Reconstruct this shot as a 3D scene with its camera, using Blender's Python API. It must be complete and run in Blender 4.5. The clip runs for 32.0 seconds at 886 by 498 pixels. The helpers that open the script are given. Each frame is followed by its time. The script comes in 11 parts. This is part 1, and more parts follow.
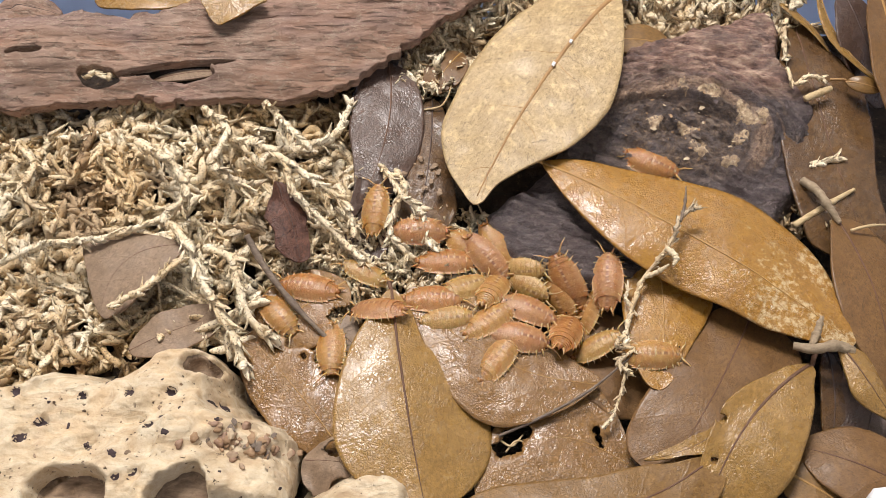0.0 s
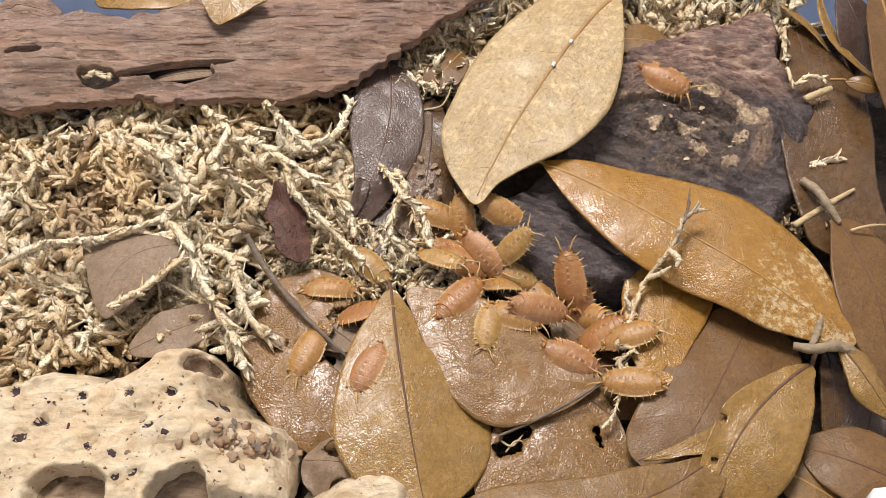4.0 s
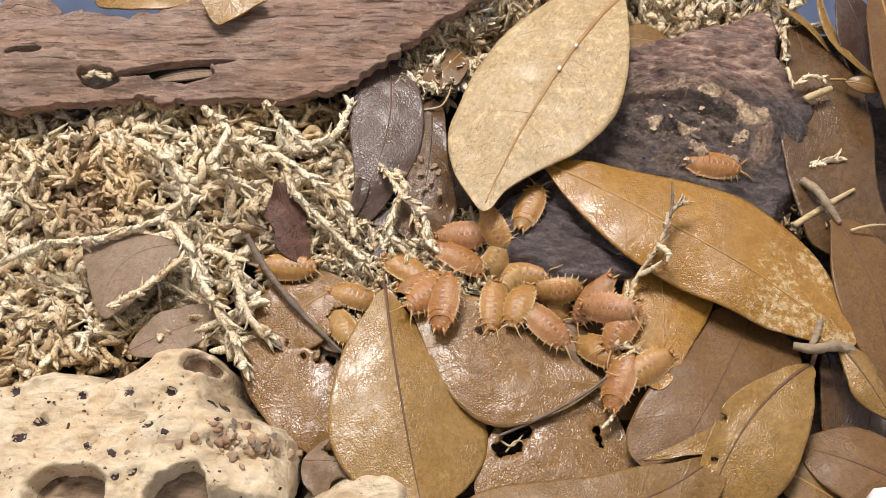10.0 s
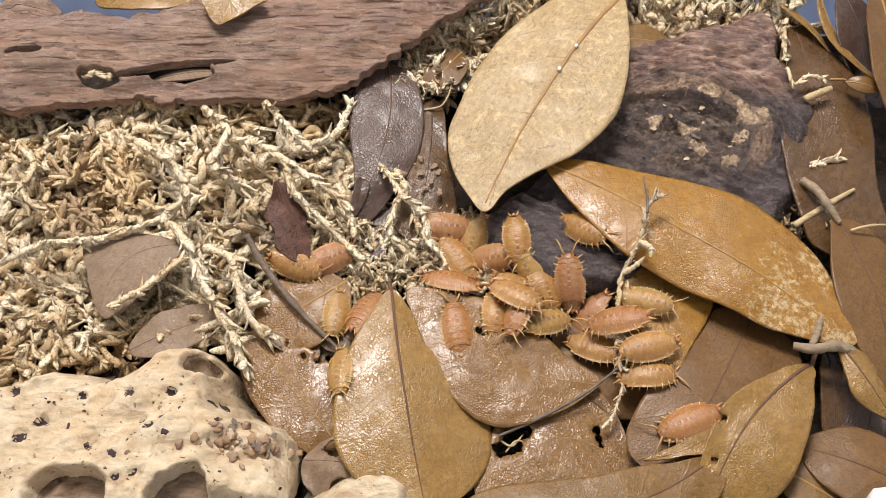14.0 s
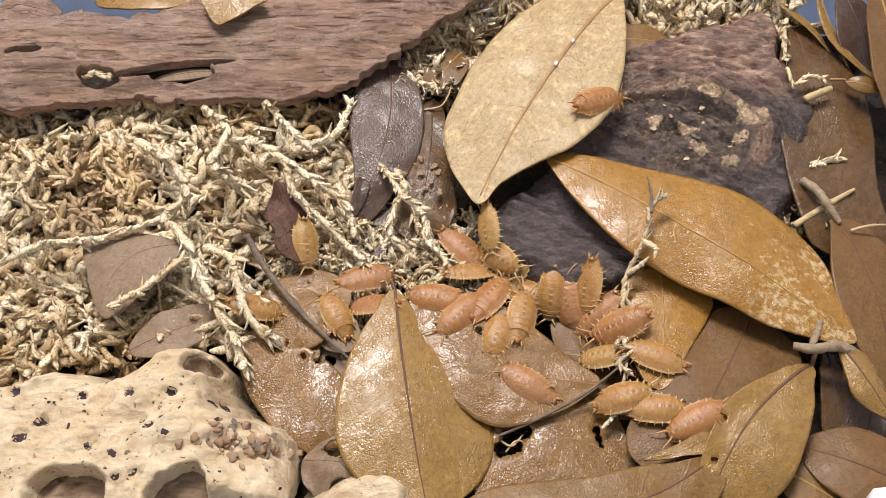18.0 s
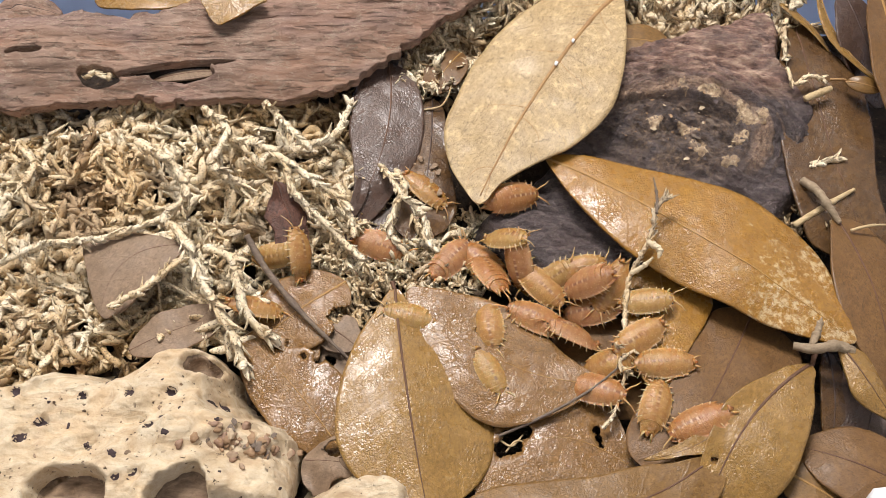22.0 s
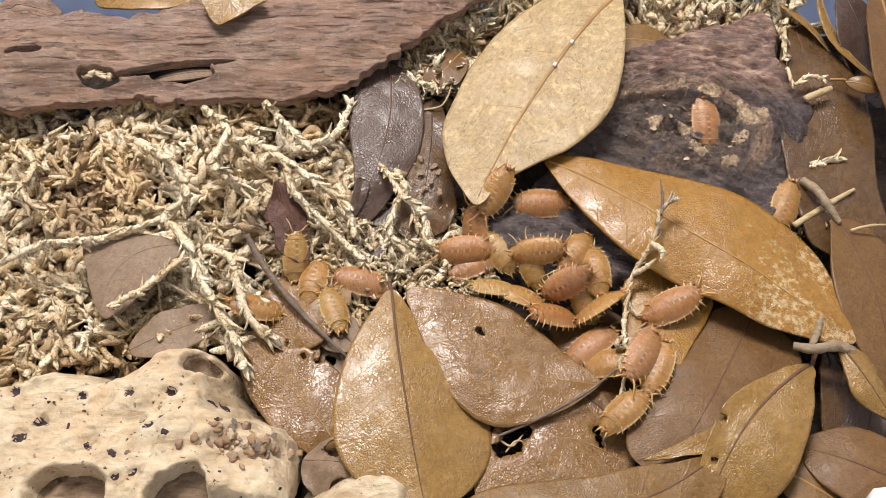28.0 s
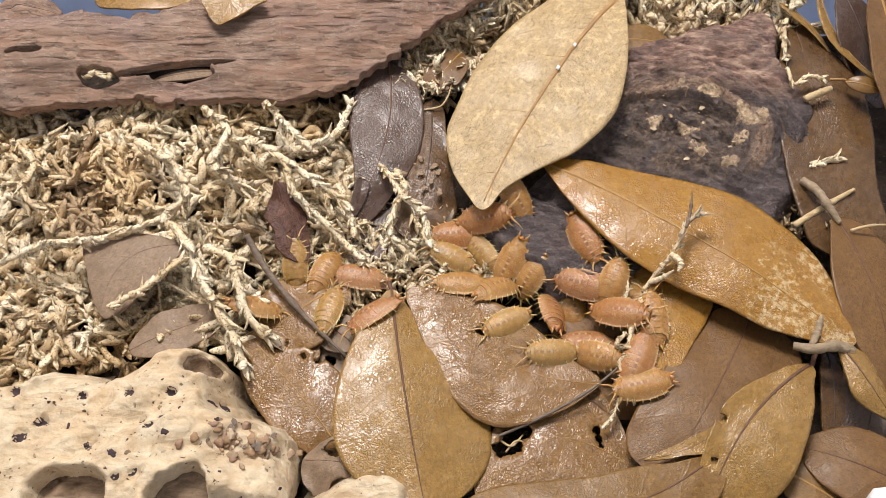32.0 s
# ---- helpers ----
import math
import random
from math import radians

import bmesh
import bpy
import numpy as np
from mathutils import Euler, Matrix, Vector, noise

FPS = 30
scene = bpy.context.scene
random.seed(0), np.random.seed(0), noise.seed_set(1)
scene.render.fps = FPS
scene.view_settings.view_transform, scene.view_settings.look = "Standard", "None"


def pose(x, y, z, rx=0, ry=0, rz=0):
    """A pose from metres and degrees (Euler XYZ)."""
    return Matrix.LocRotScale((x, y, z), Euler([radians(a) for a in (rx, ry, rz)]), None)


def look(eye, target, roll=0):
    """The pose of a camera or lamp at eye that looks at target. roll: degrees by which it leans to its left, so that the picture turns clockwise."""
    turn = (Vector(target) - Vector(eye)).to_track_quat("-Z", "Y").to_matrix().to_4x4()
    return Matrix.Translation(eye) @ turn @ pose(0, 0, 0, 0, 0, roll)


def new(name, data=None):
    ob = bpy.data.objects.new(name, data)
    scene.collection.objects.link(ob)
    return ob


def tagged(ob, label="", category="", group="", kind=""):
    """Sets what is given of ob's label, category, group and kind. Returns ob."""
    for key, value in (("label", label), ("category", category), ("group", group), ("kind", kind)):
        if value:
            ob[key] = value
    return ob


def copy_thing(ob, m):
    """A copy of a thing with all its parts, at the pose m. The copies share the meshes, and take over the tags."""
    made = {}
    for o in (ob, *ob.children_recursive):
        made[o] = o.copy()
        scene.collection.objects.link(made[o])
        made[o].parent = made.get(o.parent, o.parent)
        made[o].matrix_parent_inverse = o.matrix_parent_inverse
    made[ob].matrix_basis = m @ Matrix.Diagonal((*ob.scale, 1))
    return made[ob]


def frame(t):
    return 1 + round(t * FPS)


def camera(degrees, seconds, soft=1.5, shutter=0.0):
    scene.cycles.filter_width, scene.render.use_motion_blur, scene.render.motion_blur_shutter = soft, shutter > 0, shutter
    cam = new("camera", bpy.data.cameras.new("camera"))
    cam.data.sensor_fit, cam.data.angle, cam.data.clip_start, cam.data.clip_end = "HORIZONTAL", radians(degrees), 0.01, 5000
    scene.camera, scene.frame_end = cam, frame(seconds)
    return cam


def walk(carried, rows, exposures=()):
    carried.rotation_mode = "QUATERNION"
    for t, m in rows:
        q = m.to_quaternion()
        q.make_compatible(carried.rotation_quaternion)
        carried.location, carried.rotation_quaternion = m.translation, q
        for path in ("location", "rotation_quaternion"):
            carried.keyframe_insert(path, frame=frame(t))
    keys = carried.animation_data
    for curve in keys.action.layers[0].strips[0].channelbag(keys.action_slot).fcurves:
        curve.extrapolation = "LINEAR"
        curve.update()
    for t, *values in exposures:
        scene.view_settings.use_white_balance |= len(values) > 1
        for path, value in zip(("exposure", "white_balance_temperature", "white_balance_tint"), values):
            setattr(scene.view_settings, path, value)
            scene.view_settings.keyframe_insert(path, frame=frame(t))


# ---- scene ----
MM = 0.001
EYE, AIM = (0.0, -0.1272, 0.2035), (0.0, 0.0, 0.0)
cam = camera(50, 32.0, soft=0.7)
walk(cam, [(0.0, look(EYE, AIM)), (32.0, look(EYE, AIM))])

# ---- light: a ceiling light of the room, and the room's pale walls ----
scene.view_settings.exposure = 0.55
world = bpy.data.worlds.new("world")
scene.world = world
world.use_nodes = True
world.node_tree.nodes["Background"].inputs[0].default_value = (0.95, 0.97, 1.0, 1)
world.node_tree.nodes["Background"].inputs[1].default_value = 0.35
lamp = new("ceiling_lamp", bpy.data.lights.new("ceiling_lamp", "AREA"))
lamp.data.shape, lamp.data.size, lamp.data.size_y = "RECTANGLE", 0.32, 0.30
lamp.data.energy, lamp.data.color = 9.6, (1.0, 0.955, 0.925)
lamp.matrix_world = look((-0.09, 0.30, 0.78), (0, 0.0, 0))


# ---- small tools ----
def table_of(seed):
    return np.random.RandomState(seed).rand(128, 128)


TABLES = [table_of(i) for i in range(12)]


def vnoise(x, y, seed=0):
    t = TABLES[seed % 12]
    xi, yi = np.floor(x).astype(int), np.floor(y).astype(int)
    fx, fy = x - xi, y - yi
    fx, fy = fx * fx * (3 - 2 * fx), fy * fy * (3 - 2 * fy)
    a, b = t[xi % 128, yi % 128], t[(xi + 1) % 128, yi % 128]
    c, d = t[xi % 128, (yi + 1) % 128], t[(xi + 1) % 128, (yi + 1) % 128]
    return (a * (1 - fx) + b * fx) * (1 - fy) + (c * (1 - fx) + d * fx) * fy - 0.5


def fbm(x, y, size, octaves=3, seed=0):
    x, y = np.asarray(x, float), np.asarray(y, float)
    total, amp = 0, 1.0
    for i in range(octaves):
        total = total + amp * vnoise(x / size + 17.3 * i, y / size + 9.1 * i, seed + i)
        size, amp = size * 0.5, amp * 0.5
    return total


def smooth(a, b, x):
    t = np.clip((x - a) / (b - a), 0, 1)
    return t * t * (3 - 2 * t)


def ball(X, Y, x, y, r, stretch=1.0, turn=0.0):
    """Signed distance to an ellipse: positive outside."""
    c, s = math.cos(radians(turn)), math.sin(radians(turn))
    u, v = (X - x) * c + (Y - y) * s, (-(X - x) * s + (Y - y) * c) * stretch
    return np.hypot(u, v) - r


def rounded(points, steps=6):
    p, out = [np.array(q[:2], float) for q in points], []
    n = len(p)
    for i in range(n):
        a, b, c, d = p[i - 1], p[i], p[(i + 1) % n], p[(i + 2) % n]
        for k in range(steps):
            t = k / steps
            out.append(0.5 * (2 * b + (c - a) * t + (2 * a - 5 * b + 4 * c - d) * t * t + (3 * b - a - 3 * c + d) * t ** 3))
    return np.array(out)


def inside(outline, X, Y):
    """Signed distance to a closed outline: positive inside."""
    if X.size < 400:
        a, b = np.asarray(outline)[:, :, None], np.roll(outline, -1, axis=0)[:, :, None]
        px, py, e = X.ravel()[None], Y.ravel()[None], b - a
        t = np.clip(((px - a[:, 0]) * e[:, 0] + (py - a[:, 1]) * e[:, 1]) / (e[:, 0] ** 2 + e[:, 1] ** 2 + 1e-12), 0, 1)
        near = np.hypot(px - a[:, 0] - t * e[:, 0], py - a[:, 1] - t * e[:, 1]).min(0)
        with np.errstate(divide="ignore", invalid="ignore"):
            odd = (((a[:, 1] > py) != (b[:, 1] > py)) & (px < e[:, 0] * (py - a[:, 1]) / e[:, 1] + a[:, 0])).sum(0) % 2 == 1
        return np.where(odd, near, -near).reshape(X.shape)
    best, odd = np.full(X.shape, 1e9), np.zeros(X.shape, bool)
    for (ax, ay), (bx, by) in zip(outline, np.roll(outline, -1, axis=0)):
        ex, ey = bx - ax, by - ay
        t = np.clip(((X - ax) * ex + (Y - ay) * ey) / (ex * ex + ey * ey + 1e-12), 0, 1)
        best = np.minimum(best, np.hypot(X - ax - t * ex, Y - ay - t * ey))
        with np.errstate(divide="ignore", invalid="ignore"):
            odd ^= ((ay > Y) != (by > Y)) & (X < (bx - ax) * (Y - ay) / (by - ay) + ax)
    return np.where(odd, best, -best)


def solid(name, verts, faces, material, parent=None, label="", flat=(), tint=None):
    """One mesh object, verts in millimetres."""
    me = bpy.data.meshes.new(name)
    me.from_pydata((np.asarray(verts, float) * MM).tolist(), [], [list(map(int, f)) for f in faces])
    keep = np.ones(len(me.polygons), bool)
    if len(flat):
        keep[np.asarray(flat, int)] = False
    me.polygons.foreach_set("use_smooth", keep)
    if tint is not None:
        me.attributes.new("tint", "FLOAT", "POINT").data.foreach_set("value", np.asarray(tint, np.float32))
    me.materials.append(material)
    me.update()
    ob = new(name, me)
    if parent is not None:
        ob.parent = parent
    if label:
        ob["label"] = label
    return ob


def thing(name, label, category, m=None, group="", kind=""):
    ob = tagged(new(name), label, category, group, kind)
    if m is not None:
        ob.matrix_world = m
    return ob


def shell(top, quads, thick):
    """A plate: the top's vertices and quads, and a second layer below, with an edge round it."""
    top = np.asarray(top, float)
    n = len(top)
    low = top.copy()
    low[:, 2] -= thick
    edges = {}
    for f in quads:
        for a, b in zip(f, list(f[1:]) + [f[0]]):
            if (b, a) in edges:
                edges.pop((b, a))
            else:
                edges[(a, b)] = 1
    faces = [list(f) for f in quads] + [[i + n for i in reversed(f)] for f in quads]
    first = len(faces)
    faces += [[b, a, a + n, b + n] for a, b in edges]
    return np.vstack([top, low]), faces, range(first, len(faces))


def sheet(name, bounds, cell, field, height, thick, material, parent=None, label=""):
    """A plate in plan where field > 0, with its border drawn in to field = 0."""
    xs, ys = np.arange(bounds[0], bounds[2] + cell, cell), np.arange(bounds[1], bounds[3] + cell, cell)
    X, Y = np.meshgrid(xs, ys)
    d = field(X, Y)
    mid = (d[:-1, :-1] + d[1:, :-1] + d[:-1, 1:] + d[1:, 1:]) / 4 > 0
    idx = np.arange(X.size).reshape(X.shape)
    quads = np.stack([idx[:-1, :-1][mid], idx[:-1, 1:][mid], idx[1:, 1:][mid], idx[1:, :-1][mid]], 1)
    count = np.zeros(X.shape)
    for s in ((slice(None, -1), slice(None, -1)), (slice(1, None), slice(None, -1)), (slice(None, -1), slice(1, None)), (slice(1, None), slice(1, None))):
        count[s] += mid
    rim = (count > 0) & (count < 4)
    gy, gx = np.gradient(d, cell)
    g = np.maximum(gx * gx + gy * gy, 0.25)
    step = np.clip(d / g, -0.9 * cell, 0.9 * cell) * rim
    X, Y = X - step * gx, Y - step * gy
    used = np.unique(quads)
    remap = -np.ones(idx.size, int)
    remap[used] = np.arange(len(used))
    px, py = X.ravel()[used], Y.ravel()[used]
    top = np.stack([px, py, height(px, py)], 1)
    th = thick(px, py) if callable(thick) else thick
    verts, faces, flat = shell(top, remap[quads].tolist(), th)
    return solid(name, verts, faces, material, parent, label, flat)


def tube(points, radii, sides=6):
    p = np.asarray(points, float)
    r = np.broadcast_to(np.asarray(radii, float), (len(p),))
    t = np.gradient(p, axis=0)
    t /= np.linalg.norm(t, axis=1)[:, None] + 1e-9
    up = np.where(np.abs(t[:, 2:3]) > 0.9, [[1.0, 0, 0]], [[0, 0, 1.0]])
    a = np.cross(t, up)
    a /= np.linalg.norm(a, axis=1)[:, None] + 1e-9
    b = np.cross(a, t)
    verts = []
    for k in range(sides):
        w = 2 * math.pi * k / sides
        verts.append(p + r[:, None] * (a * math.cos(w) + b * math.sin(w)))
    verts = np.stack(verts, 1).reshape(-1, 3)
    faces = [[i * sides + k, i * sides + (k + 1) % sides, (i + 1) * sides + (k + 1) % sides, (i + 1) * sides + k] for i in range(len(p) - 1) for k in range(sides)]
    faces += [list(reversed(range(sides))), list(range((len(p) - 1) * sides, len(p) * sides))]
    return verts, faces


def spline(points, n):
    p = np.asarray(points, float)
    q = np.vstack([2 * p[0] - p[1], p, 2 * p[-1] - p[-2]])
    out = []
    for s in np.linspace(0, len(p) - 1 - 1e-6, n):
        i, t = int(s), s - int(s)
        a, b, c, d = q[i], q[i + 1], q[i + 2], q[i + 3]
        out.append(0.5 * (2 * b + (c - a) * t + (2 * a - 5 * b + 4 * c - d) * t * t + (3 * b - a - 3 * c + d) * t ** 3))
    return np.array(out)


# ---- materials ----
class Nodes:
    """A short hand for node materials on coordinates in millimetres."""

    def __init__(self, name, rough=0.6, spec=0.5, own=True):
        self.m = bpy.data.materials.new(name)
        self.m.use_nodes = True
        self.t = self.m.node_tree
        self.b = self.t.nodes["Principled BSDF"]
        self.b.inputs["Roughness"].default_value = rough
        self.b.inputs["Specular IOR Level"].default_value = spec
        co, sc = self.add("ShaderNodeTexCoord"), self.add("ShaderNodeVectorMath")
        sc.operation = "SCALE"
        sc.inputs["Scale"].default_value = 1000
        self.link(co.outputs["Object"], sc.inputs[0])
        self.co = sc.outputs[0]
        skew = self.add("ShaderNodeMapping")
        skew.inputs["Rotation"].default_value = (0.62, 0.47, 0.3)
        self.link(self.co, skew.inputs[0])
        self.skew = skew.outputs[0]

    def add(self, kind):
        return self.t.nodes.new(kind)

    def link(self, a, b):
        self.t.links.new(a, b)

    def stretch(self, sx, sy, sz, turn=0):
        n = self.add("ShaderNodeMapping")
        n.inputs["Scale"].default_value = (sx, sy, sz)
        n.inputs["Rotation"].default_value = (0.31, 0.23, radians(turn))
        self.link(self.co, n.inputs[0])
        return n.outputs[0]

    def noise(self, size, detail=4, rough=0.6, co=None, distort=0):
        n = self.add("ShaderNodeTexNoise")
        n.inputs["Scale"].default_value, n.inputs["Detail"].default_value = 1 / size, detail
        n.inputs["Roughness"].default_value, n.inputs["Distortion"].default_value = rough, distort
        self.link(co or self.skew, n.inputs["Vector"])
        return n.outputs["Fac"]

    def cells(self, size, feature="DISTANCE_TO_EDGE", co=None):
        n = self.add("ShaderNodeTexVoronoi")
        n.feature = feature
        n.inputs["Scale"].default_value = 1 / size
        self.link(co or self.skew, n.inputs["Vector"])
        return n.outputs["Distance"]

    def ramp(self, fac, stops):
        n = self.add("ShaderNodeValToRGB")
        e = n.color_ramp.elements
        while len(e) < len(stops):
            e.new(0.5)
        for k, (p, c) in enumerate(stops):
            e[k].position = p
            e[k].color = (*c, 1) if isinstance(c, tuple) else (c, c, c, 1)
        self.link(fac, n.inputs[0])
        return n.outputs[0]

    def mix(self, fac, a, b, how="MIX"):
        n = self.add("ShaderNodeMix")
        n.data_type, n.blend_type = "RGBA", how
        for v, s in ((fac, n.inputs[0]), (a, n.inputs[6]), (b, n.inputs[7])):
            if isinstance(v, (int, float)):
                s.default_value = v
            elif isinstance(v, tuple):
                s.default_value = (*v, 1)
            else:
                self.link(v, s)
        return n.outputs[2]

    def math(self, how, a, b=0.0):
        n = self.add("ShaderNodeMath")
        n.operation = how
        for v, s in ((a, n.inputs[0]), (b, n.inputs[1])):
            if isinstance(v, (int, float)):
                s.default_value = v
            else:
                self.link(v, s)
        return n.outputs[0]

    def axis(self):
        n = self.add("ShaderNodeSeparateXYZ")
        self.link(self.co, n.inputs[0])
        return n.outputs

    def attribute(self, name):
        n = self.add("ShaderNodeAttribute")
        n.attribute_name = name
        return n.outputs["Fac"]

    def colour(self, socket):
        self.link(socket, self.b.inputs["Base Color"])

    def rough(self, socket):
        self.link(socket, self.b.inputs["Roughness"])

    def bump(self, *layers):
        last = None
        for height, dist in layers:
            n = self.add("ShaderNodeBump")
            n.inputs["Strength"].default_value, n.inputs["Distance"].default_value = 1.0, dist * MM
            self.link(height, n.inputs["Height"])
            if last:
                self.link(last, n.inputs["Normal"])
            last = n.outputs[0]
        self.link(last, self.b.inputs["Normal"])


def leaf_paint(name, light, dark, vein, rough=0.35, crackle=0.25, speck=0.3, vein_gap=7.0, mould=0.0, vein_mix=0.12, spec=0.32, blotch=9.0):
    """Dry leaf: two-scale colour, side veins off the midrib, specks, a fine crackled relief."""
    n = Nodes(name, rough, spec)
    x, y, z = n.axis()
    side = n.math("ABSOLUTE", y)
    warp = n.math("MULTIPLY", n.noise(8, 2), 4.0)
    run = n.math("ADD", n.math("SUBTRACT", x, n.math("MULTIPLY", side, 0.75)), warp)
    wave = n.math("ABSOLUTE", n.math("SINE", n.math("MULTIPLY", run, math.pi / vein_gap)))
    veins = n.ramp(wave, [(0.0, 1.0), (0.10, 0.25), (0.22, 0.0)])
    bent = n.add("ShaderNodeVectorMath")
    bent.operation = "MULTIPLY_ADD"
    push = n.add("ShaderNodeTexNoise")
    push.inputs["Scale"].default_value = 0.8
    n.link(n.skew, push.inputs["Vector"])
    n.link(push.outputs["Color"], bent.inputs[0])
    bent.inputs[1].default_value = (1.1, 1.1, 1.1)
    n.link(n.skew, bent.inputs[2])
    big = n.noise(blotch, 5, 0.65)
    base = n.ramp(big, [(0.3, dark), (0.7, light)])
    fine = n.noise(0.8, 3, 0.7)
    base = n.mix(0.4, base, n.ramp(fine, [(0.3, tuple(c * 0.75 for c in dark)), (0.7, tuple(min(1, c * 1.12) for c in light))]))
    base = n.mix(n.math("MULTIPLY", veins, vein_mix), base, vein)
    net = n.ramp(n.math("ABSOLUTE", n.math("SUBTRACT", n.noise(1.0, 2, 0.5, None, 0.3), 0.5)), [(0.0, 1.0), (0.2, 0.0)])
    base = n.mix(n.ramp(n.noise(1.5, 6, 0.75), [(0.40, 0.0), (0.62, 0.45)]), base, tuple(c * 0.62 for c in dark))
    base = n.mix(n.math("MULTIPLY", net, 0.16), base, tuple(c * 0.5 for c in dark))
    if speck:
        dots = n.math("ADD", n.noise(0.55, 4, 0.7, None, 1.2), n.math("MULTIPLY", n.noise(9, 3), 0.16))
        base = n.mix(n.ramp(dots, [(0.69, 0.0), (0.75, min(0.8, speck * 1.5))]), base, tuple(c * 0.3 for c in dark))
        dash = n.noise(0.6, 3, 0.6, n.stretch(0.35, 1.6, 1.0, 40), 1.5)
        base = n.mix(n.ramp(dash, [(0.56, 0.0), (0.63, min(0.75, speck * 1.3))]), base, tuple(c * 0.4 for c in dark))
        stain = n.noise(5.0, 4, 0.7)
        base = n.mix(n.ramp(stain, [(0.60, 0.0), (0.75, speck)]), base, tuple(c * 0.55 for c in dark))
    if speck > 0.44:
        spots = n.noise(1.3, 3, 0.6)
        base = n.mix(n.ramp(spots, [(0.62, 0.0), (0.68, 0.55)]), base, tuple(c * 0.42 for c in dark))
        split = n.math("MULTIPLY", n.ramp(n.cells(7.0, "DISTANCE_TO_EDGE", bent.outputs[0]), [(0.0, 1.0), (0.03, 0.0)]), n.ramp(n.noise(4, 3), [(0.52, 0.0), (0.60, 0.8)]))
        base = n.mix(split, base, tuple(c * 0.4 for c in dark))
        base = n.mix(n.ramp(n.noise(2.6, 5, 0.7), [(0.55, 0.0), (0.66, 0.5)]), base, tuple(min(1, c * 1.3) for c in light))
    if mould:
        far = n.ramp(n.math("DIVIDE", n.math("ADD", x, n.math("MULTIPLY", n.noise(9, 4, 0.7), 60.0)), 100.0), [(0.66, 0.0), (0.92, 1.0)])
        patch = n.math("MULTIPLY", n.math("MULTIPLY", n.noise(1.6, 5, 0.75), far), n.ramp(n.noise(12, 2), [(0.34, 0.0), (0.46, 1.0)]))
        base = n.mix(n.ramp(patch, [(0.47, 0.0), (0.60, mould)]), base, (0.62, 0.50, 0.30))
    n.colour(base)
    n.rough(n.ramp(n.noise(7, 4), [(0.38, max(0.05, rough - 0.12)), (0.66, min(1, rough + 0.13))]))
    patch = n.ramp(n.noise(11, 3), [(0.40, 0.12), (0.60, 1.0)])
    pleat = n.ramp(n.cells(0.75, "DISTANCE_TO_EDGE", bent.outputs[0]), [(0.0, 0.0), (0.22, 0.8), (0.5, 1.0)])
    crinkle = n.math("MULTIPLY", n.math("ADD", n.math("MULTIPLY", pleat, 0.45), n.math("MULTIPLY", n.noise(0.9, 3, 0.55, None, 0.8), 0.6)), patch)
    n.bump((n.noise(3.5, 2), crackle * 0.8), (net, crackle * 0.12), (veins, 0.04), (crinkle, crackle * 0.6))
    return n.m


def bark_paint():
    n = Nodes("plank_bark", 0.75, 0.25)
    long = n.stretch(0.16, 1.0, 1.0, 7)
    grain = n.noise(1.6, 6, 0.7, long)
    big = n.noise(12, 4, 0.6, n.stretch(0.35, 1, 1, 7))
    base = n.ramp(grain, [(0.33, (0.13, 0.083, 0.062)), (0.5, (0.26, 0.17, 0.127)), (0.68, (0.39, 0.28, 0.22))])
    base = n.mix(n.ramp(big, [(0.38, 0.0), (0.62, 0.7)]), base, (0.34, 0.18, 0.11))
    base = n.mix(n.ramp(n.noise(17, 3, 0.6, n.stretch(0.4, 1, 1, 40)), [(0.5, 0.0), (0.62, 0.5)]), base, (0.22, 0.15, 0.14))
    base = n.mix(n.ramp(n.noise(3.5, 4, 0.7, long), [(0.58, 0.0), (0.7, 0.5)]), base, (0.46, 0.33, 0.26))
    base = n.mix(n.ramp(n.noise(1.0, 2), [(0.66, 0.0), (0.72, 0.6)]), base, (0.45, 0.33, 0.24))
    crack = n.ramp(n.noise(1.3, 4, 0.65, n.stretch(0.07, 1.0, 1.0, 7), 0.4), [(0.36, 1.0), (0.42, 0.0)])
    base = n.mix(n.math("MULTIPLY", crack, 0.5), base, (0.05, 0.03, 0.024))
    flecks = n.ramp(n.noise(0.8, 5, 0.8, n.stretch(0.4, 1, 1, 7)), [(0.58, 0.0), (0.66, 0.55)])
    base = n.mix(flecks, base, (0.50, 0.38, 0.30))
    layer = n.noise(6, 7, 0.68, n.stretch(0.3, 1.0, 1.0, 7))
    terrace = n.mix(0.5, n.ramp(layer, [(0.455, 0.0), (0.465, 1.0)]), n.ramp(layer, [(0.535, 0.0), (0.545, 1.0)]))
    lip = n.math("ADD", n.ramp(n.math("ABSOLUTE", n.math("SUBTRACT", layer, 0.464)), [(0.0, 0.9), (0.018, 0.0)]), n.ramp(n.math("ABSOLUTE", n.math("SUBTRACT", layer, 0.544)), [(0.0, 0.9), (0.018, 0.0)]))
    base = n.mix(n.math("MULTIPLY", terrace, 0.35), base, (0.35, 0.245, 0.185))
    base = n.mix(n.math("MULTIPLY", lip, n.ramp(n.noise(3, 3), [(0.45, 0.0), (0.6, 0.7)])), base, (0.54, 0.43, 0.33))
    n.colour(base)
    n.bump((terrace, 0.55), (n.math("MULTIPLY", crack, -1.0), 0.5), (n.noise(5, 4, 0.6, long), 0.9), (grain, 0.4), (n.noise(1.2, 6, 0.8), 0.5))
    return n.m


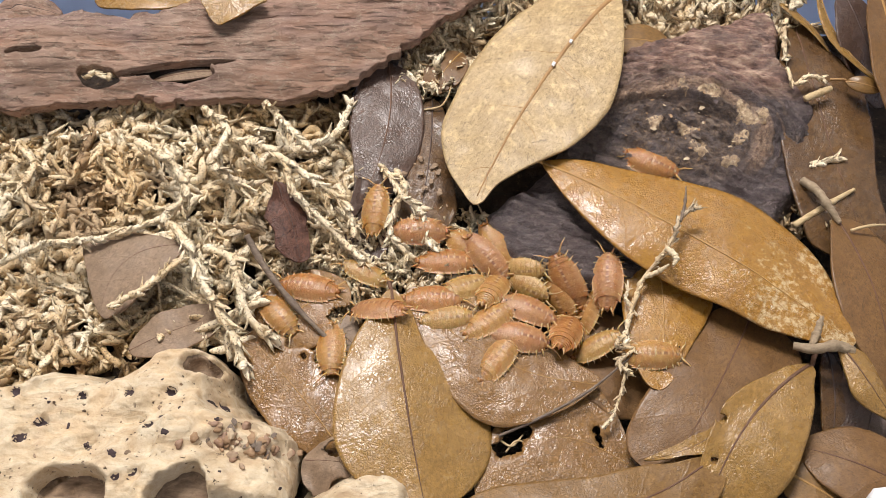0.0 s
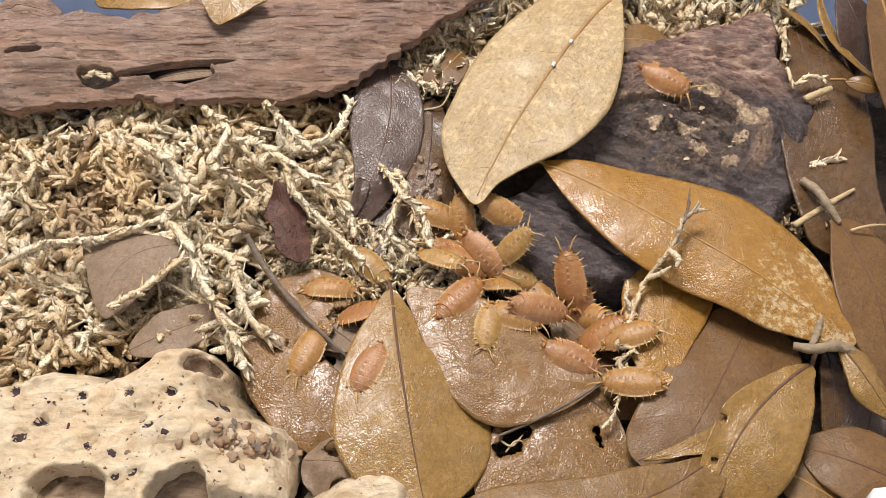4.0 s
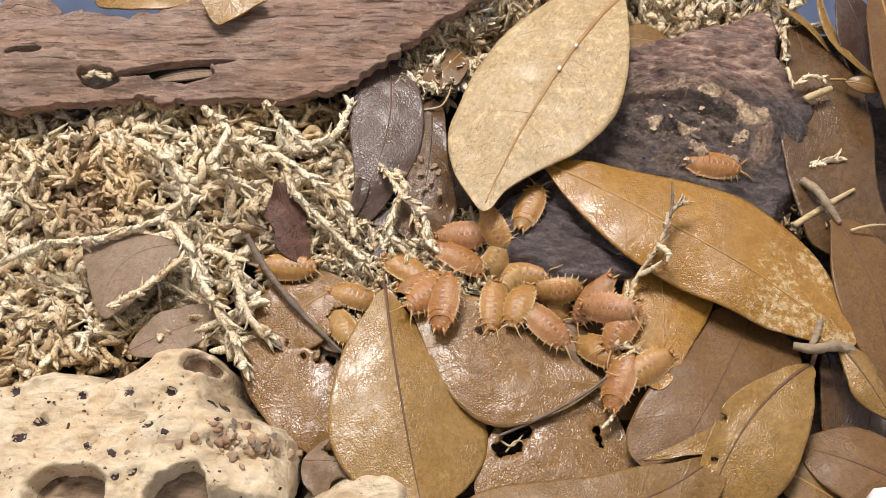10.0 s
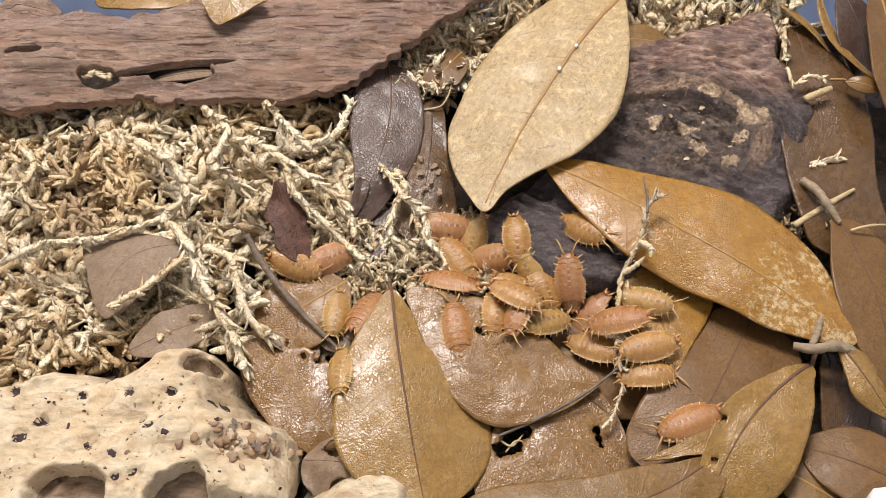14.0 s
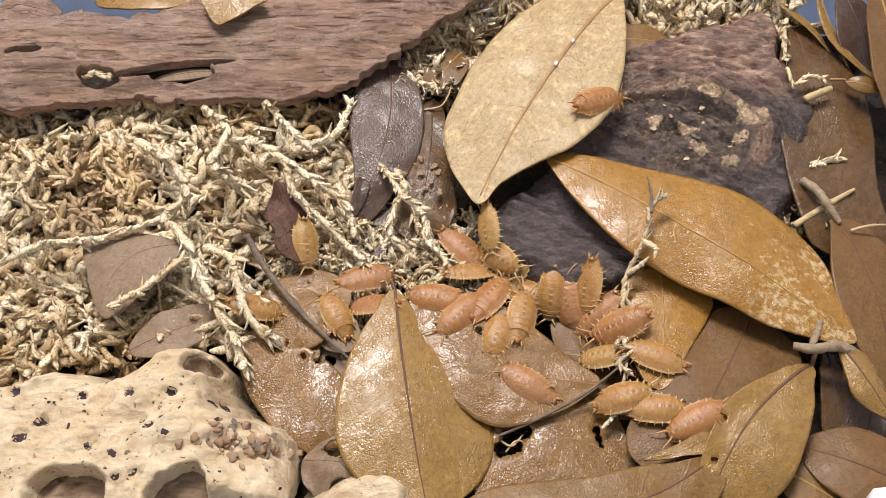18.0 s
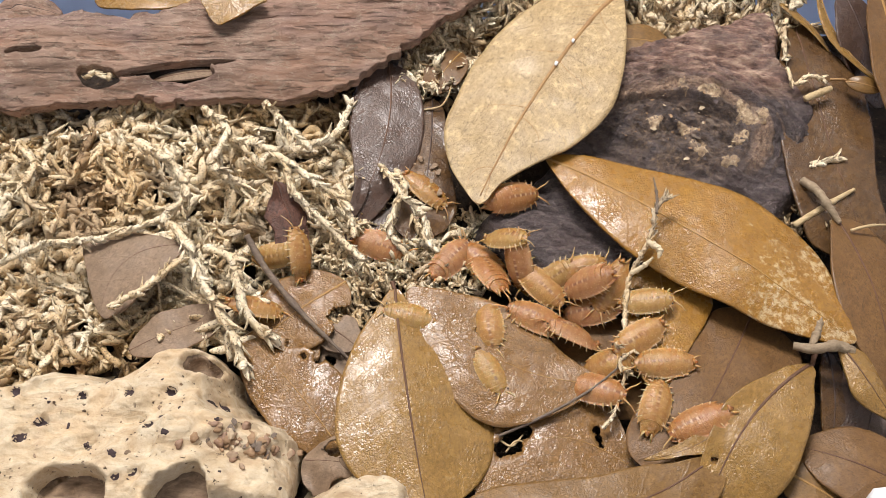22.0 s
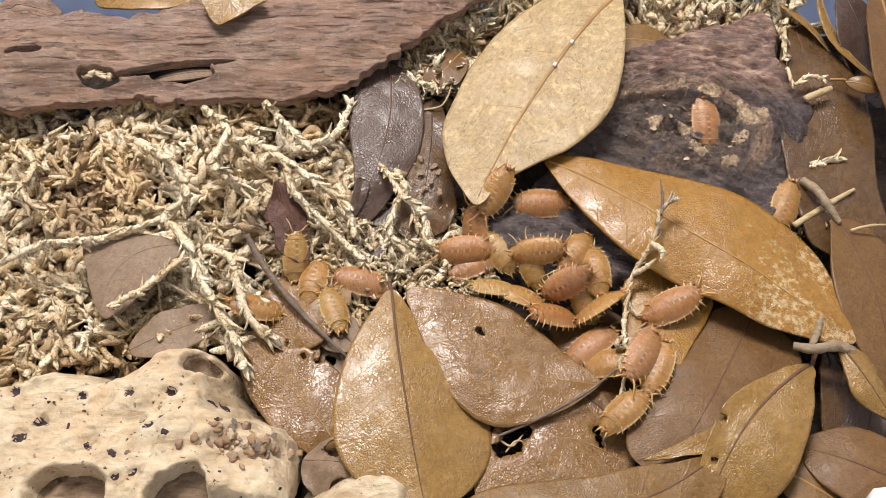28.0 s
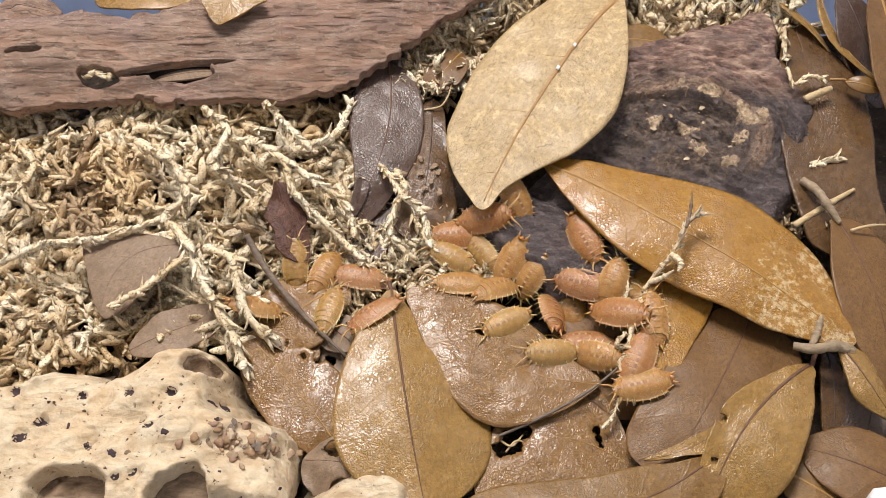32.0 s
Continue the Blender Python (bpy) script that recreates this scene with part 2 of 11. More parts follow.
def char_paint():
    n = Nodes("dark_bark", 0.5, 0.4)
    x, y, z = n.axis()
    flow = n.stretch(0.4, 1.0, 1.0, -24)
    grain = n.noise(1.5, 8, 0.8, flow)
    base = n.ramp(grain, [(0.36, (0.022, 0.019, 0.022)), (0.5, (0.105, 0.083, 0.085)), (0.60, (0.27, 0.215, 0.20))])
    base = n.mix(n.ramp(n.noise(9, 3), [(0.4, 0.0), (0.62, 0.6)]), base, (0.105, 0.068, 0.063))
    cx, cy = 60.5, 27.0
    dx, dy = n.math("MULTIPLY", n.math("SUBTRACT", x, cx), 0.8), n.math("MULTIPLY", n.math("SUBTRACT", y, cy), 1.25)
    ring = n.math("ADD", n.math("SQRT", n.math("ADD", n.math("MULTIPLY", dx, dx), n.math("MULTIPLY", dy, dy))), n.math("MULTIPLY", n.noise(9, 3), 6.0))
    near = n.ramp(n.math("DIVIDE", ring, 40.0), [(0.34, 1.0), (0.60, 0.0)])
    upper = n.ramp(n.math("ADD", n.math("DIVIDE", n.math("ADD", n.math("SUBTRACT", y, cy), n.math("MULTIPLY", n.math("SUBTRACT", x, cx), 0.45)), 40.0), 0.5), [(0.44, 0.0), (0.56, 1.0)])
    band = n.math("MULTIPLY", n.ramp(n.math("DIVIDE", ring, 40.0), [(0.45, 0.0), (0.49, 1.0), (0.53, 1.0), (0.57, 0.0)]), upper)
    sheets = n.math("MULTIPLY", n.ramp(n.math("SINE", n.math("MULTIPLY", ring, 2.6)), [(0.45, 0.0), (0.8, 0.7)]), n.math("MULTIPLY", upper, n.ramp(n.math("DIVIDE", ring, 40.0), [(0.24, 0.0), (0.32, 1.0), (0.66, 1.0), (0.74, 0.0)])))
    north = n.ramp(n.math("DIVIDE", y, 100.0), [(0.37, 0.0), (0.43, 1.0)])
    wood = n.ramp(n.noise(1.6, 6, 0.7, n.stretch(0.28, 1.0, 1.0, 10)), [(0.36, (0.13, 0.072, 0.058)), (0.50, (0.33, 0.195, 0.150)), (0.64, (0.60, 0.42, 0.31))])
    crumbly = n.ramp(n.noise(1.1, 6, 0.8), [(0.36, (0.05, 0.036, 0.030)), (0.5, (0.16, 0.105, 0.075)), (0.66, (0.48, 0.34, 0.21))])
    base = n.mix(n.math("MULTIPLY", near, n.ramp(n.noise(6, 4, 0.65), [(0.36, 0.0), (0.52, 0.9)])), base, crumbly)
    seam = n.math("MULTIPLY", n.ramp(n.math("SINE", n.math("MULTIPLY", ring, 3.3)), [(0.86, 0.0), (0.98, 0.75)]), n.math("MULTIPLY", upper, n.ramp(n.noise(6, 3), [(0.44, 0.0), (0.55, 1.0)])))
    base = n.mix(seam, base, (0.075, 0.05, 0.05))
    # small specular dots of the bark, painted as paler flecks of colour
    painted_glints = n.ramp(n.noise(0.8, 5, 0.8, flow), [(0.54, 0.0), (0.62, 0.75)])
    base = n.mix(n.math("MULTIPLY", painted_glints, 0.6), base, (0.27, 0.22, 0.20))
    layer = n.noise(7, 8, 0.72, n.stretch(0.55, 1.0, 1.0, -28))
    terrace = n.mix(0.5, n.ramp(layer, [(0.445, 0.0), (0.455, 1.0)]), n.ramp(layer, [(0.54, 0.0), (0.55, 1.0)]))
    lip = n.math("ADD", n.ramp(n.math("ABSOLUTE", n.math("SUBTRACT", layer, 0.454)), [(0.0, 0.9), (0.018, 0.0)]), n.ramp(n.math("ABSOLUTE", n.math("SUBTRACT", layer, 0.549)), [(0.0, 0.9), (0.018, 0.0)]))
    base = n.mix(n.math("MULTIPLY", terrace, 0.4), base, (0.115, 0.088, 0.085))
    base = n.mix(n.math("MULTIPLY", lip, n.ramp(n.noise(3, 3), [(0.42, 0.0), (0.58, 0.6)])), base, (0.30, 0.235, 0.20))
    base = n.mix(n.math("MULTIPLY", north, n.ramp(n.noise(8, 4), [(0.36, 0.4), (0.52, 1.0)])), base, wood)
    base = n.mix(n.math("MULTIPLY", sheets, n.ramp(n.noise(4, 5, 0.7, flow), [(0.40, 0.1), (0.52, 1.0)])), base, n.ramp(n.noise(0.8, 5, 0.8), [(0.4, (0.13, 0.082, 0.065)), (0.62, (0.36, 0.25, 0.18))]))
    base = n.mix(n.math("MULTIPLY", band, n.ramp(n.noise(2.4, 6, 0.75), [(0.36, 0.1), (0.48, 1.0)])), base, n.ramp(n.noise(0.9, 5, 0.8), [(0.4, (0.20, 0.115, 0.08)), (0.6, (0.52, 0.36, 0.25))]))
    n.colour(base)
    n.rough(n.ramp(n.noise(1.5, 4), [(0.3, 0.30), (0.7, 0.65)]))
    n.bump((terrace, 1.1), (sheets, 0.8), (band, 0.8), (n.math("MULTIPLY", seam, -1.0), 0.4), (n.noise(3, 5, 0.65, flow), 0.6), (grain, 0.6), (n.noise(0.6, 5, 0.8), 0.45))
    return n.m


def crust_paint():
    n = Nodes("pale_crust", 0.6, 0.35)
    base = n.ramp(n.noise(1.2, 6, 0.75), [(0.34, (0.20, 0.13, 0.085)), (0.5, (0.44, 0.31, 0.19)), (0.66, (0.68, 0.55, 0.38))])
    n.colour(n.mix(n.ramp(n.noise(2.5, 5, 0.7), [(0.50, 0.0), (0.60, 0.8)]), base, (0.15, 0.105, 0.09)))
    n.bump((n.noise(1.2, 6, 0.75), 0.6), (n.noise(0.4, 3), 0.2))
    return n.m


def driftwood_paint():
    n = Nodes("driftwood", 0.62, 0.3)
    flow = n.stretch(0.22, 1.0, 1.0, 28)
    grain = n.noise(4.5, 5, 0.6, n.stretch(0.45, 1.0, 1.0, 28), 1.6)
    base = n.ramp(grain, [(0.28, (0.44, 0.31, 0.18)), (0.45, (0.58, 0.455, 0.30)), (0.66, (0.67, 0.575, 0.42))])
    base = n.mix(n.ramp(n.noise(16, 4), [(0.46, 0.0), (0.70, 0.42)]), base, (0.60, 0.39, 0.20))
    base = n.mix(n.ramp(n.noise(5, 5, 0.7), [(0.5, 0.0), (0.72, 0.55)]), base, (0.40, 0.28, 0.18))
    lines = n.ramp(n.noise(2.2, 3, 0.5, n.stretch(0.16, 1.0, 1.0, 28), 2.2), [(0.34, 0.22), (0.40, 0.0)])
    base = n.mix(lines, base, (0.44, 0.30, 0.17))
    base = n.mix(n.ramp(n.noise(0.5, 4, 0.7), [(0.5, 0.0), (0.75, 0.35)]), base, (0.36, 0.25, 0.15))
    pits = n.noise(1.1, 2, 0.5)
    spots = n.math("MULTIPLY", n.ramp(pits, [(0.66, 0.0), (0.70, 1.0)]), n.ramp(n.noise(7, 2), [(0.45, 0.0), (0.55, 1.0)]))
    base = n.mix(spots, base, (0.10, 0.06, 0.035))
    n.colour(base)
    n.bump((lines, -0.25), (n.noise(6, 3, 0.5, flow), 0.9), (grain, 0.5), (n.math("MULTIPLY", spots, -1.0), 0.4), (n.noise(1.2, 5, 0.7), 0.45))
    return n.m


def moss_paint():
    n = Nodes("dried_moss", 0.7, 0.25)
    t = n.attribute("tint")
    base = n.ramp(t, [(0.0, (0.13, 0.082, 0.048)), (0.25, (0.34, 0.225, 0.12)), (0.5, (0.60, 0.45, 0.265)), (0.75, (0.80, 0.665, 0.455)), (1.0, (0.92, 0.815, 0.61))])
    base = n.mix(n.ramp(n.noise(14, 3), [(0.44, 0.0), (0.62, 0.6)]), base, (0.66, 0.46, 0.23))
    x, y, z = n.axis()
    hx, hy = n.math("DIVIDE", n.math("ADD", x, 87.0), 15.0), n.math("DIVIDE", n.math("SUBTRACT", y, 13.0), 12.0)
    heap = n.math("ADD", n.math("SQRT", n.math("ADD", n.math("MULTIPLY", hx, hx), n.math("MULTIPLY", hy, hy))), n.noise(9, 3))
    base = n.mix(n.ramp(n.math("MULTIPLY", heap, 0.5), [(0.55, 0.7), (0.85, 0.0)]), base, n.ramp(t, [(0.2, (0.34, 0.20, 0.085)), (0.9, (0.74, 0.52, 0.27))]))
    base = n.mix(n.ramp(n.noise(19, 3, 0.6, n.stretch(1, 1, 1, 50)), [(0.54, 0.0), (0.68, 0.6)]), base, (0.34, 0.245, 0.165))
    base = n.mix(n.ramp(n.noise(1.1, 5, 0.7), [(0.46, 0.0), (0.66, 0.55)]), base, (0.42, 0.30, 0.175))
    base = n.mix(n.ramp(n.noise(0.5, 2, 0.5), [(0.60, 0.0), (0.64, 0.85)]), base, (0.12, 0.082, 0.054))
    n.colour(base)
    n.bump((n.noise(1.0, 5, 0.7), 0.35), (n.noise(0.35, 3), 0.1))
    return n.m


def soil_paint():
    n = Nodes("damp_soil", 0.8, 0.3)
    base = n.ramp(n.noise(3, 6, 0.7), [(0.3, (0.016, 0.011, 0.008)), (0.7, (0.085, 0.055, 0.036))])
    base = n.mix(n.ramp(n.noise(1.2, 3), [(0.62, 0.0), (0.72, 0.7)]), base, (0.26, 0.17, 0.09))
    n.colour(base)
    n.bump((n.noise(3, 6, 0.7), 2.0), (n.noise(0.7, 3), 0.5))
    return n.m


def stick_paint(name, light, dark, rough=0.6, along=0.25):
    n = Nodes(name, rough, 0.35)
    g = n.noise(1.0, 5, 0.7, n.stretch(along, 1, 1))
    n.colour(n.mix(n.ramp(n.noise(4, 3), [(0.4, 0.0), (0.7, 0.5)]), n.ramp(g, [(0.3, dark), (0.7, light)]), dark))
    n.bump((g, 0.3), (n.noise(0.4, 2), 0.08))
    return n.m


def plain_paint(name, colour, rough=0.6, grain=0.04):
    n = Nodes(name, rough)
    n.colour(n.ramp(n.noise(20, 5), [(0.3, tuple(c * (1 - grain) for c in colour)), (0.7, tuple(min(1, c * (1 + grain)) for c in colour))]))
    n.bump((n.noise(1.5, 3), 0.05))
    return n.m


def shell_paint(name, light, dark, rough=0.24, marks_and_glints=True):
    """Waxy, slightly see-through woodlouse plates."""
    n = Nodes(name, rough, 0.5)
    x, y, z = n.axis()
    away = n.math("ABSOLUTE", y)
    base = n.ramp(n.noise(1.8, 4, 0.65), [(0.3, dark), (0.7, light)])
    rim = n.math("MULTIPLY", away, 0.28)
    band = n.math("ADD", n.math("MULTIPLY", n.math("SINE", n.math("MULTIPLY", x, 4.3)), 0.5), 0.5)
    base = n.mix(n.math("MULTIPLY", band, 0.16), base, tuple(c * 0.62 for c in dark))
    base = n.mix(n.ramp(rim, [(0.60, 0.0), (1.0, 0.6)]), base, tuple(min(1, c * 1.25 + 0.06) for c in light))
    base = n.mix(n.ramp(n.noise(0.7, 4, 0.7), [(0.54, 0.0), (0.7, 0.4)]), base, tuple(c * 0.66 for c in dark))
    if marks_and_glints:
        # dark dashes are markings; the pale ones paint highlights into the ridge colour
        dash = n.ramp(n.math("SINE", n.math("MULTIPLY", x, 4.3)), [(0.2, 0.0), (0.7, 1.0)])
        line = n.math("MULTIPLY", n.ramp(away, [(0.15, 1.0), (0.55, 0.0)]), n.ramp(n.noise(4, 2), [(0.40, 0.10), (0.60, 0.65)]))
        base = n.mix(line, base, n.mix(dash, (dark[0] * 0.40, dark[1] * 0.36, dark[2] * 0.8), (0.56, 0.36, 0.20)))
        fleck = n.math("MULTIPLY", n.ramp(n.cells(0.75, "F1"), [(0.12, 1.0), (0.24, 0.0)]), n.ramp(away, [(0.5, 0.0), (0.9, 0.8)]))
        base = n.mix(n.math("MULTIPLY", fleck, 0.5), base, tuple(min(1, c * 1.3 + 0.08) for c in light))
    n.colour(base)
    n.b.inputs["Subsurface Weight"].default_value = 0.5
    n.b.inputs["Subsurface Radius"].default_value = (0.0016, 0.0008, 0.0003)
    n.b.inputs["Subsurface Scale"].default_value = 1.0
    n.bump((n.noise(0.9, 4, 0.7), 0.22), (n.noise(0.3, 2), 0.06))
    return n.m


PLANK, CHAR, DRIFT, MOSS, SOIL = bark_paint(), char_paint(), driftwood_paint(), moss_paint(), soil_paint()
PALE_LEAF = leaf_paint("pale_leaf", (0.56, 0.41, 0.215), (0.36, 0.245, 0.115), (0.60, 0.42, 0.20), 0.5, 0.16, 0.5, 9.0, vein_mix=0.5, spec=0.35, blotch=5.0)
OCHRE_LEAF = leaf_paint("ochre_leaf", (0.42, 0.222, 0.043), (0.28, 0.128, 0.023), (0.36, 0.18, 0.05), 0.27, 0.30, 0.25, 8.0, mould=0.6, spec=0.5)
GOLD_LEAF = leaf_paint("gold_leaf", (0.37, 0.213, 0.058), (0.25, 0.135, 0.035), (0.34, 0.18, 0.06), 0.27, 0.30, 0.35, 8.0, spec=0.52)
BROWN_LEAF = leaf_paint("brown_leaf", (0.31, 0.168, 0.054), (0.195, 0.097, 0.031), (0.25, 0.12, 0.05), 0.26, 0.36, 0.4, 8.0, spec=0.55)
TAN_LEAF = leaf_paint("tan_leaf", (0.222, 0.116, 0.040), (0.142, 0.070, 0.024), (0.20, 0.10, 0.05), 0.45, 0.16, 0.4, 11.0)
OLIVE_LEAF = leaf_paint("olive_leaf", (0.26, 0.142, 0.042), (0.165, 0.084, 0.024), (0.24, 0.13, 0.05), 0.42, 0.16, 0.4, 10.0)
DARK_LEAF = leaf_paint("dark_leaf", (0.138, 0.083, 0.058), (0.070, 0.043, 0.033), (0.16, 0.11, 0.085), 0.32, 0.26, 0.3, 9.0, vein_mix=0.2, spec=0.5)
UMBER_LEAF = leaf_paint("umber_leaf", (0.20, 0.105, 0.036), (0.060, 0.034, 0.021), (0.14, 0.07, 0.03), 0.26, 0.24, 0.3, 10.0, spec=0.42, blotch=18.0)
REDDISH = leaf_paint("reddish_scrap", (0.17, 0.075, 0.048), (0.06, 0.028, 0.022), (0.10, 0.045, 0.03), 0.5, 0.5, 0.5, 9.0)
GREY_LEAF = leaf_paint("grey_leaf", (0.33, 0.228, 0.15), (0.22, 0.147, 0.092), (0.30, 0.21, 0.14), 0.6, 0.14, 0.35, 8.0)
RIB = stick_paint("midrib", (0.46, 0.27, 0.09), (0.30, 0.16, 0.05), 0.5)
RIB_DARK = stick_paint("dark_midrib", (0.10, 0.06, 0.045), (0.045, 0.028, 0.024), 0.5)
RIB_PALE = stick_paint("pale_midrib", (0.42, 0.25, 0.10), (0.27, 0.145, 0.06), 0.55)
STICK = stick_paint("grey_stick", (0.24, 0.18, 0.13), (0.085, 0.06, 0.047), 0.6)
STRAW = stick_paint("straw", (0.62, 0.48, 0.28), (0.40, 0.28, 0.14), 0.65)
PITH = stick_paint("pale_pith", (0.74, 0.64, 0.46), (0.52, 0.40, 0.24), 0.7)
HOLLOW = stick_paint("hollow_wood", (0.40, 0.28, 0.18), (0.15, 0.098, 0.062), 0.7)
TUB = plain_paint("blue_plastic", (0.46, 0.52, 0.66), 0.35)
glow = TUB.node_tree
back, both = glow.nodes.new("ShaderNodeBsdfTranslucent"), glow.nodes.new("ShaderNodeMixShader")
back.inputs[0].default_value = (0.56, 0.63, 0.78, 1)
both.inputs[0].default_value = 0.55
glow.links.new(glow.nodes["Principled BSDF"].outputs[0], both.inputs[1])
glow.links.new(back.outputs[0], both.inputs[2])
glow.links.new(both.outputs[0], glow.nodes["Material Output"].inputs[0])
WALL_PAINT = plain_paint("wall_paint", (0.52, 0.52, 0.53), 0.8)
WHITE = plain_paint("white_plastic", (0.80, 0.80, 0.82), 0.5)
STALK_GREY = stick_paint("grey_stalk", (0.38, 0.29, 0.19), (0.20, 0.145, 0.09), 0.65)
RIB_BROWN = stick_paint("brown_midrib", (0.17, 0.085, 0.045), (0.09, 0.045, 0.03), 0.65)
DARK_PATCH = stick_paint("dark_patch_paint", (0.075, 0.045, 0.045), (0.02, 0.012, 0.014), 0.7)
GRIT = stick_paint("brown_grit", (0.40, 0.28, 0.175), (0.22, 0.145, 0.09), 0.6)
CRUST = crust_paint()
SEED = stick_paint("brown_seed", (0.36, 0.225, 0.14), (0.22, 0.13, 0.085), 0.4)
CRUMB_PALE = stick_paint("pale_crumb", (0.60, 0.48, 0.33), (0.42, 0.31, 0.2), 0.7)
CRUMB = stick_paint("crumb", (0.42, 0.27, 0.15), (0.22, 0.13, 0.07), 0.6)


# ---- the room, the tub and the soil ----
def block(name, x0, y0, z0, x1, y1, z1, material, parent=None, label=""):
    v = [(x, y, z) for z in (z0, z1) for y in (y0, y1) for x in (x0, x1)]
    f = [(0, 2, 3, 1), (4, 5, 7, 6), (0, 1, 5, 4), (2, 6, 7, 3), (0, 4, 6, 2), (1, 3, 7, 5)]
    return solid(name, v, f, material, parent, label, range(6))


def room():
    for name, b in (("wall_north", (-450, 450, -36, 450, 462, 800)), ("wall_south", (-450, -512, -36, 450, -500, 800)),
                    ("wall_east", (450, -512, -36, 462, 462, 800)), ("wall_west", (-462, -512, -36, -450, 462, 800)),
                    ("ceiling", (-462, -512, 800, 462, 462, 812)), ("floor", (-462, -512, -48, 462, 462, -36))):
        tagged(block(name, *b, WALL_PAINT), "plain pale painted surface closing the place", name.split("_")[0], kind="structure")
    tub = thing("plastic_tub", "blue-grey plastic tub holding soil, moss and leaves", "tub")
    block("bottom", -165, -230, -36, 165, 82, -27, TUB, tub)
    block("side", -165, 79, -27, 165, 82, 24, TUB, tub)
    block("side", -165, -230, -27, 165, -227, 24, TUB, tub)
    block("side", -165, -227, -27, -162, 79, 24, TUB, tub)
    block("side", 162, -227, -27, 165, 79, 24, TUB, tub)


def soil_height(x, y):
    return -6 + 3.2 * fbm(x, y, 30, 4, 2) + 1.6 * fbm(x, y, 4, 3, 5)


def soil():
    xs, ys = np.linspace(-161.5, 161.5, 216), np.linspace(-226.5, 78.5, 204)
    X, Y = np.meshgrid(xs, ys)
    v = np.stack([X.ravel(), Y.ravel(), soil_height(X, Y).ravel()], 1)
    i = np.arange(X.size).reshape(X.shape)
    q = np.stack([i[:-1, :-1].ravel(), i[:-1, 1:].ravel(), i[1:, 1:].ravel(), i[1:, :-1].ravel()], 1)
    tagged(solid("ground", v, q.tolist(), SOIL), "dark damp crumbly soil under moss and leaves", "soil", kind="structure")


# ---- leaves ----
def leaf(name, label, base, tip, width, paint, rib=RIB, roll=0.0, arch=0.0, fold=0.0, cup=0.0, bend=0.0, peak=0.48, blunt=0.75, ripple=0.6, seed=0,
         petiole=0.0, thick=0.45, bites=(), wobble=0.055, stalk=0.6, twist=0.0, group="", point=0.0, vein_lines=0, right=1.0, left=1.0, edges=None):
    """A leaf from base to tip: a blade with two faces and an edge, a raised midrib and a stalk. Local x runs from base to tip.
    edges: the half widths of its two sides at even steps of the angle whose cosine runs from base to tip."""
    base, tip = Vector(base), Vector(tip)
    length = (tip - base).length
    ax = (tip - base).normalized()
    up = Vector((0, 0, 1)) - ax * ax.z
    up.normalize()
    up = Matrix.Rotation(radians(roll), 3, ax) @ up
    rot = Matrix((ax, up.cross(ax), up)).transposed().to_4x4()
    ob = thing(name, label, "leaf", Matrix.Translation(base * MM) @ rot, group)
    nu, nv = 72, 34
    along = np.linspace(0.004, 0.996, nu) if edges is None else 0.5 - 0.5 * np.cos(np.linspace(0.06, math.pi - 0.06, nu))
    u, v = np.meshgrid(along, np.linspace(-1, 1, nv), indexing="ij")
    power = math.log(0.5) / math.log(peak)
    w = np.sin(np.pi * u ** power) ** blunt * (1 - point * smooth(0.72, 1.0, u) * 0.5) * width / 2
    if edges is not None:
        sides = []
        for half in edges:
            knots = spline([(k, h, 0) for k, h in enumerate((0.0, *half, 0.0))], 121)
            sides.append(np.interp(np.arccos(1 - 2 * u) / math.pi * (len(half) + 1), knots[:, 0], np.maximum(knots[:, 1], 0.15)))
        w = np.where(v > 0, sides[0], sides[1])
        wobble = 0.4 * wobble
    w = w * (1 + wobble * 2 * fbm(u * 50, np.sign(v) * 30 + seed * 9, 10, 3, seed))

    def surface(u, y, vv):
        spread = np.abs(vv) ** 1.3
        z = arch * 4 * u * (1 - u) + fold * np.abs(y) + cup * y * y / (width + 1e-6)
        z = z + ripple * 0.35 * fbm(u * length + seed * 13, y + seed * 5, 4.0, 2, seed + 5) + ripple * (2.2 * fbm(u * length + seed * 31, y + seed * 17, 22, 2, seed) + 1.5 * spread * fbm(u * length, y * 0.6 + seed * 7, 11, 2, seed + 3))
        return z + y * np.tan(radians(twist)) * (u - 0.5)

    y = v * w * np.where(v > 0, right, left)
    x = u * length
    z = surface(u, y, v)
    y = y + bend * 4 * u * (1 - u)
    top = np.stack([x.ravel(), y.ravel(), z.ravel()], 1)
    i = np.arange(u.size).reshape(u.shape)
    q = np.stack([i[:-1, :-1].ravel(), i[1:, :-1].ravel(), i[1:, 1:].ravel(), i[:-1, 1:].ravel()], 1)
    cx, cy = x.ravel()[q].mean(1), y.ravel()[q].mean(1)
    keep = np.ones(len(q), bool)
    for bx, by, br in bites:
        gnaw = np.hypot(cx - bx, cy - by) + 1.6 * fbm(cx, cy, 3, 2, seed + 1) * min(1.0, br / 3)
        keep &= gnaw > br
    rim = np.intersect1d(q[keep].ravel(), q[~keep].ravel()) if bites else []
    for r in rim:
        # draw the torn border in to the edge of its bite
        bx, by, br = min(bites, key=lambda b: abs(math.hypot(top[r, 0] - b[0], top[r, 1] - b[1]) - b[2]))
        off = top[r, :2] - np.array([bx, by])
        far = np.hypot(*off) + 1e-9
        tear = br * (1 - 0.85 * float(fbm(top[r, 0], top[r, 1], 1.6, 3, seed + 1)))
        top[r, :2] += off / far * np.clip(tear - far, -1.1, 1.1)
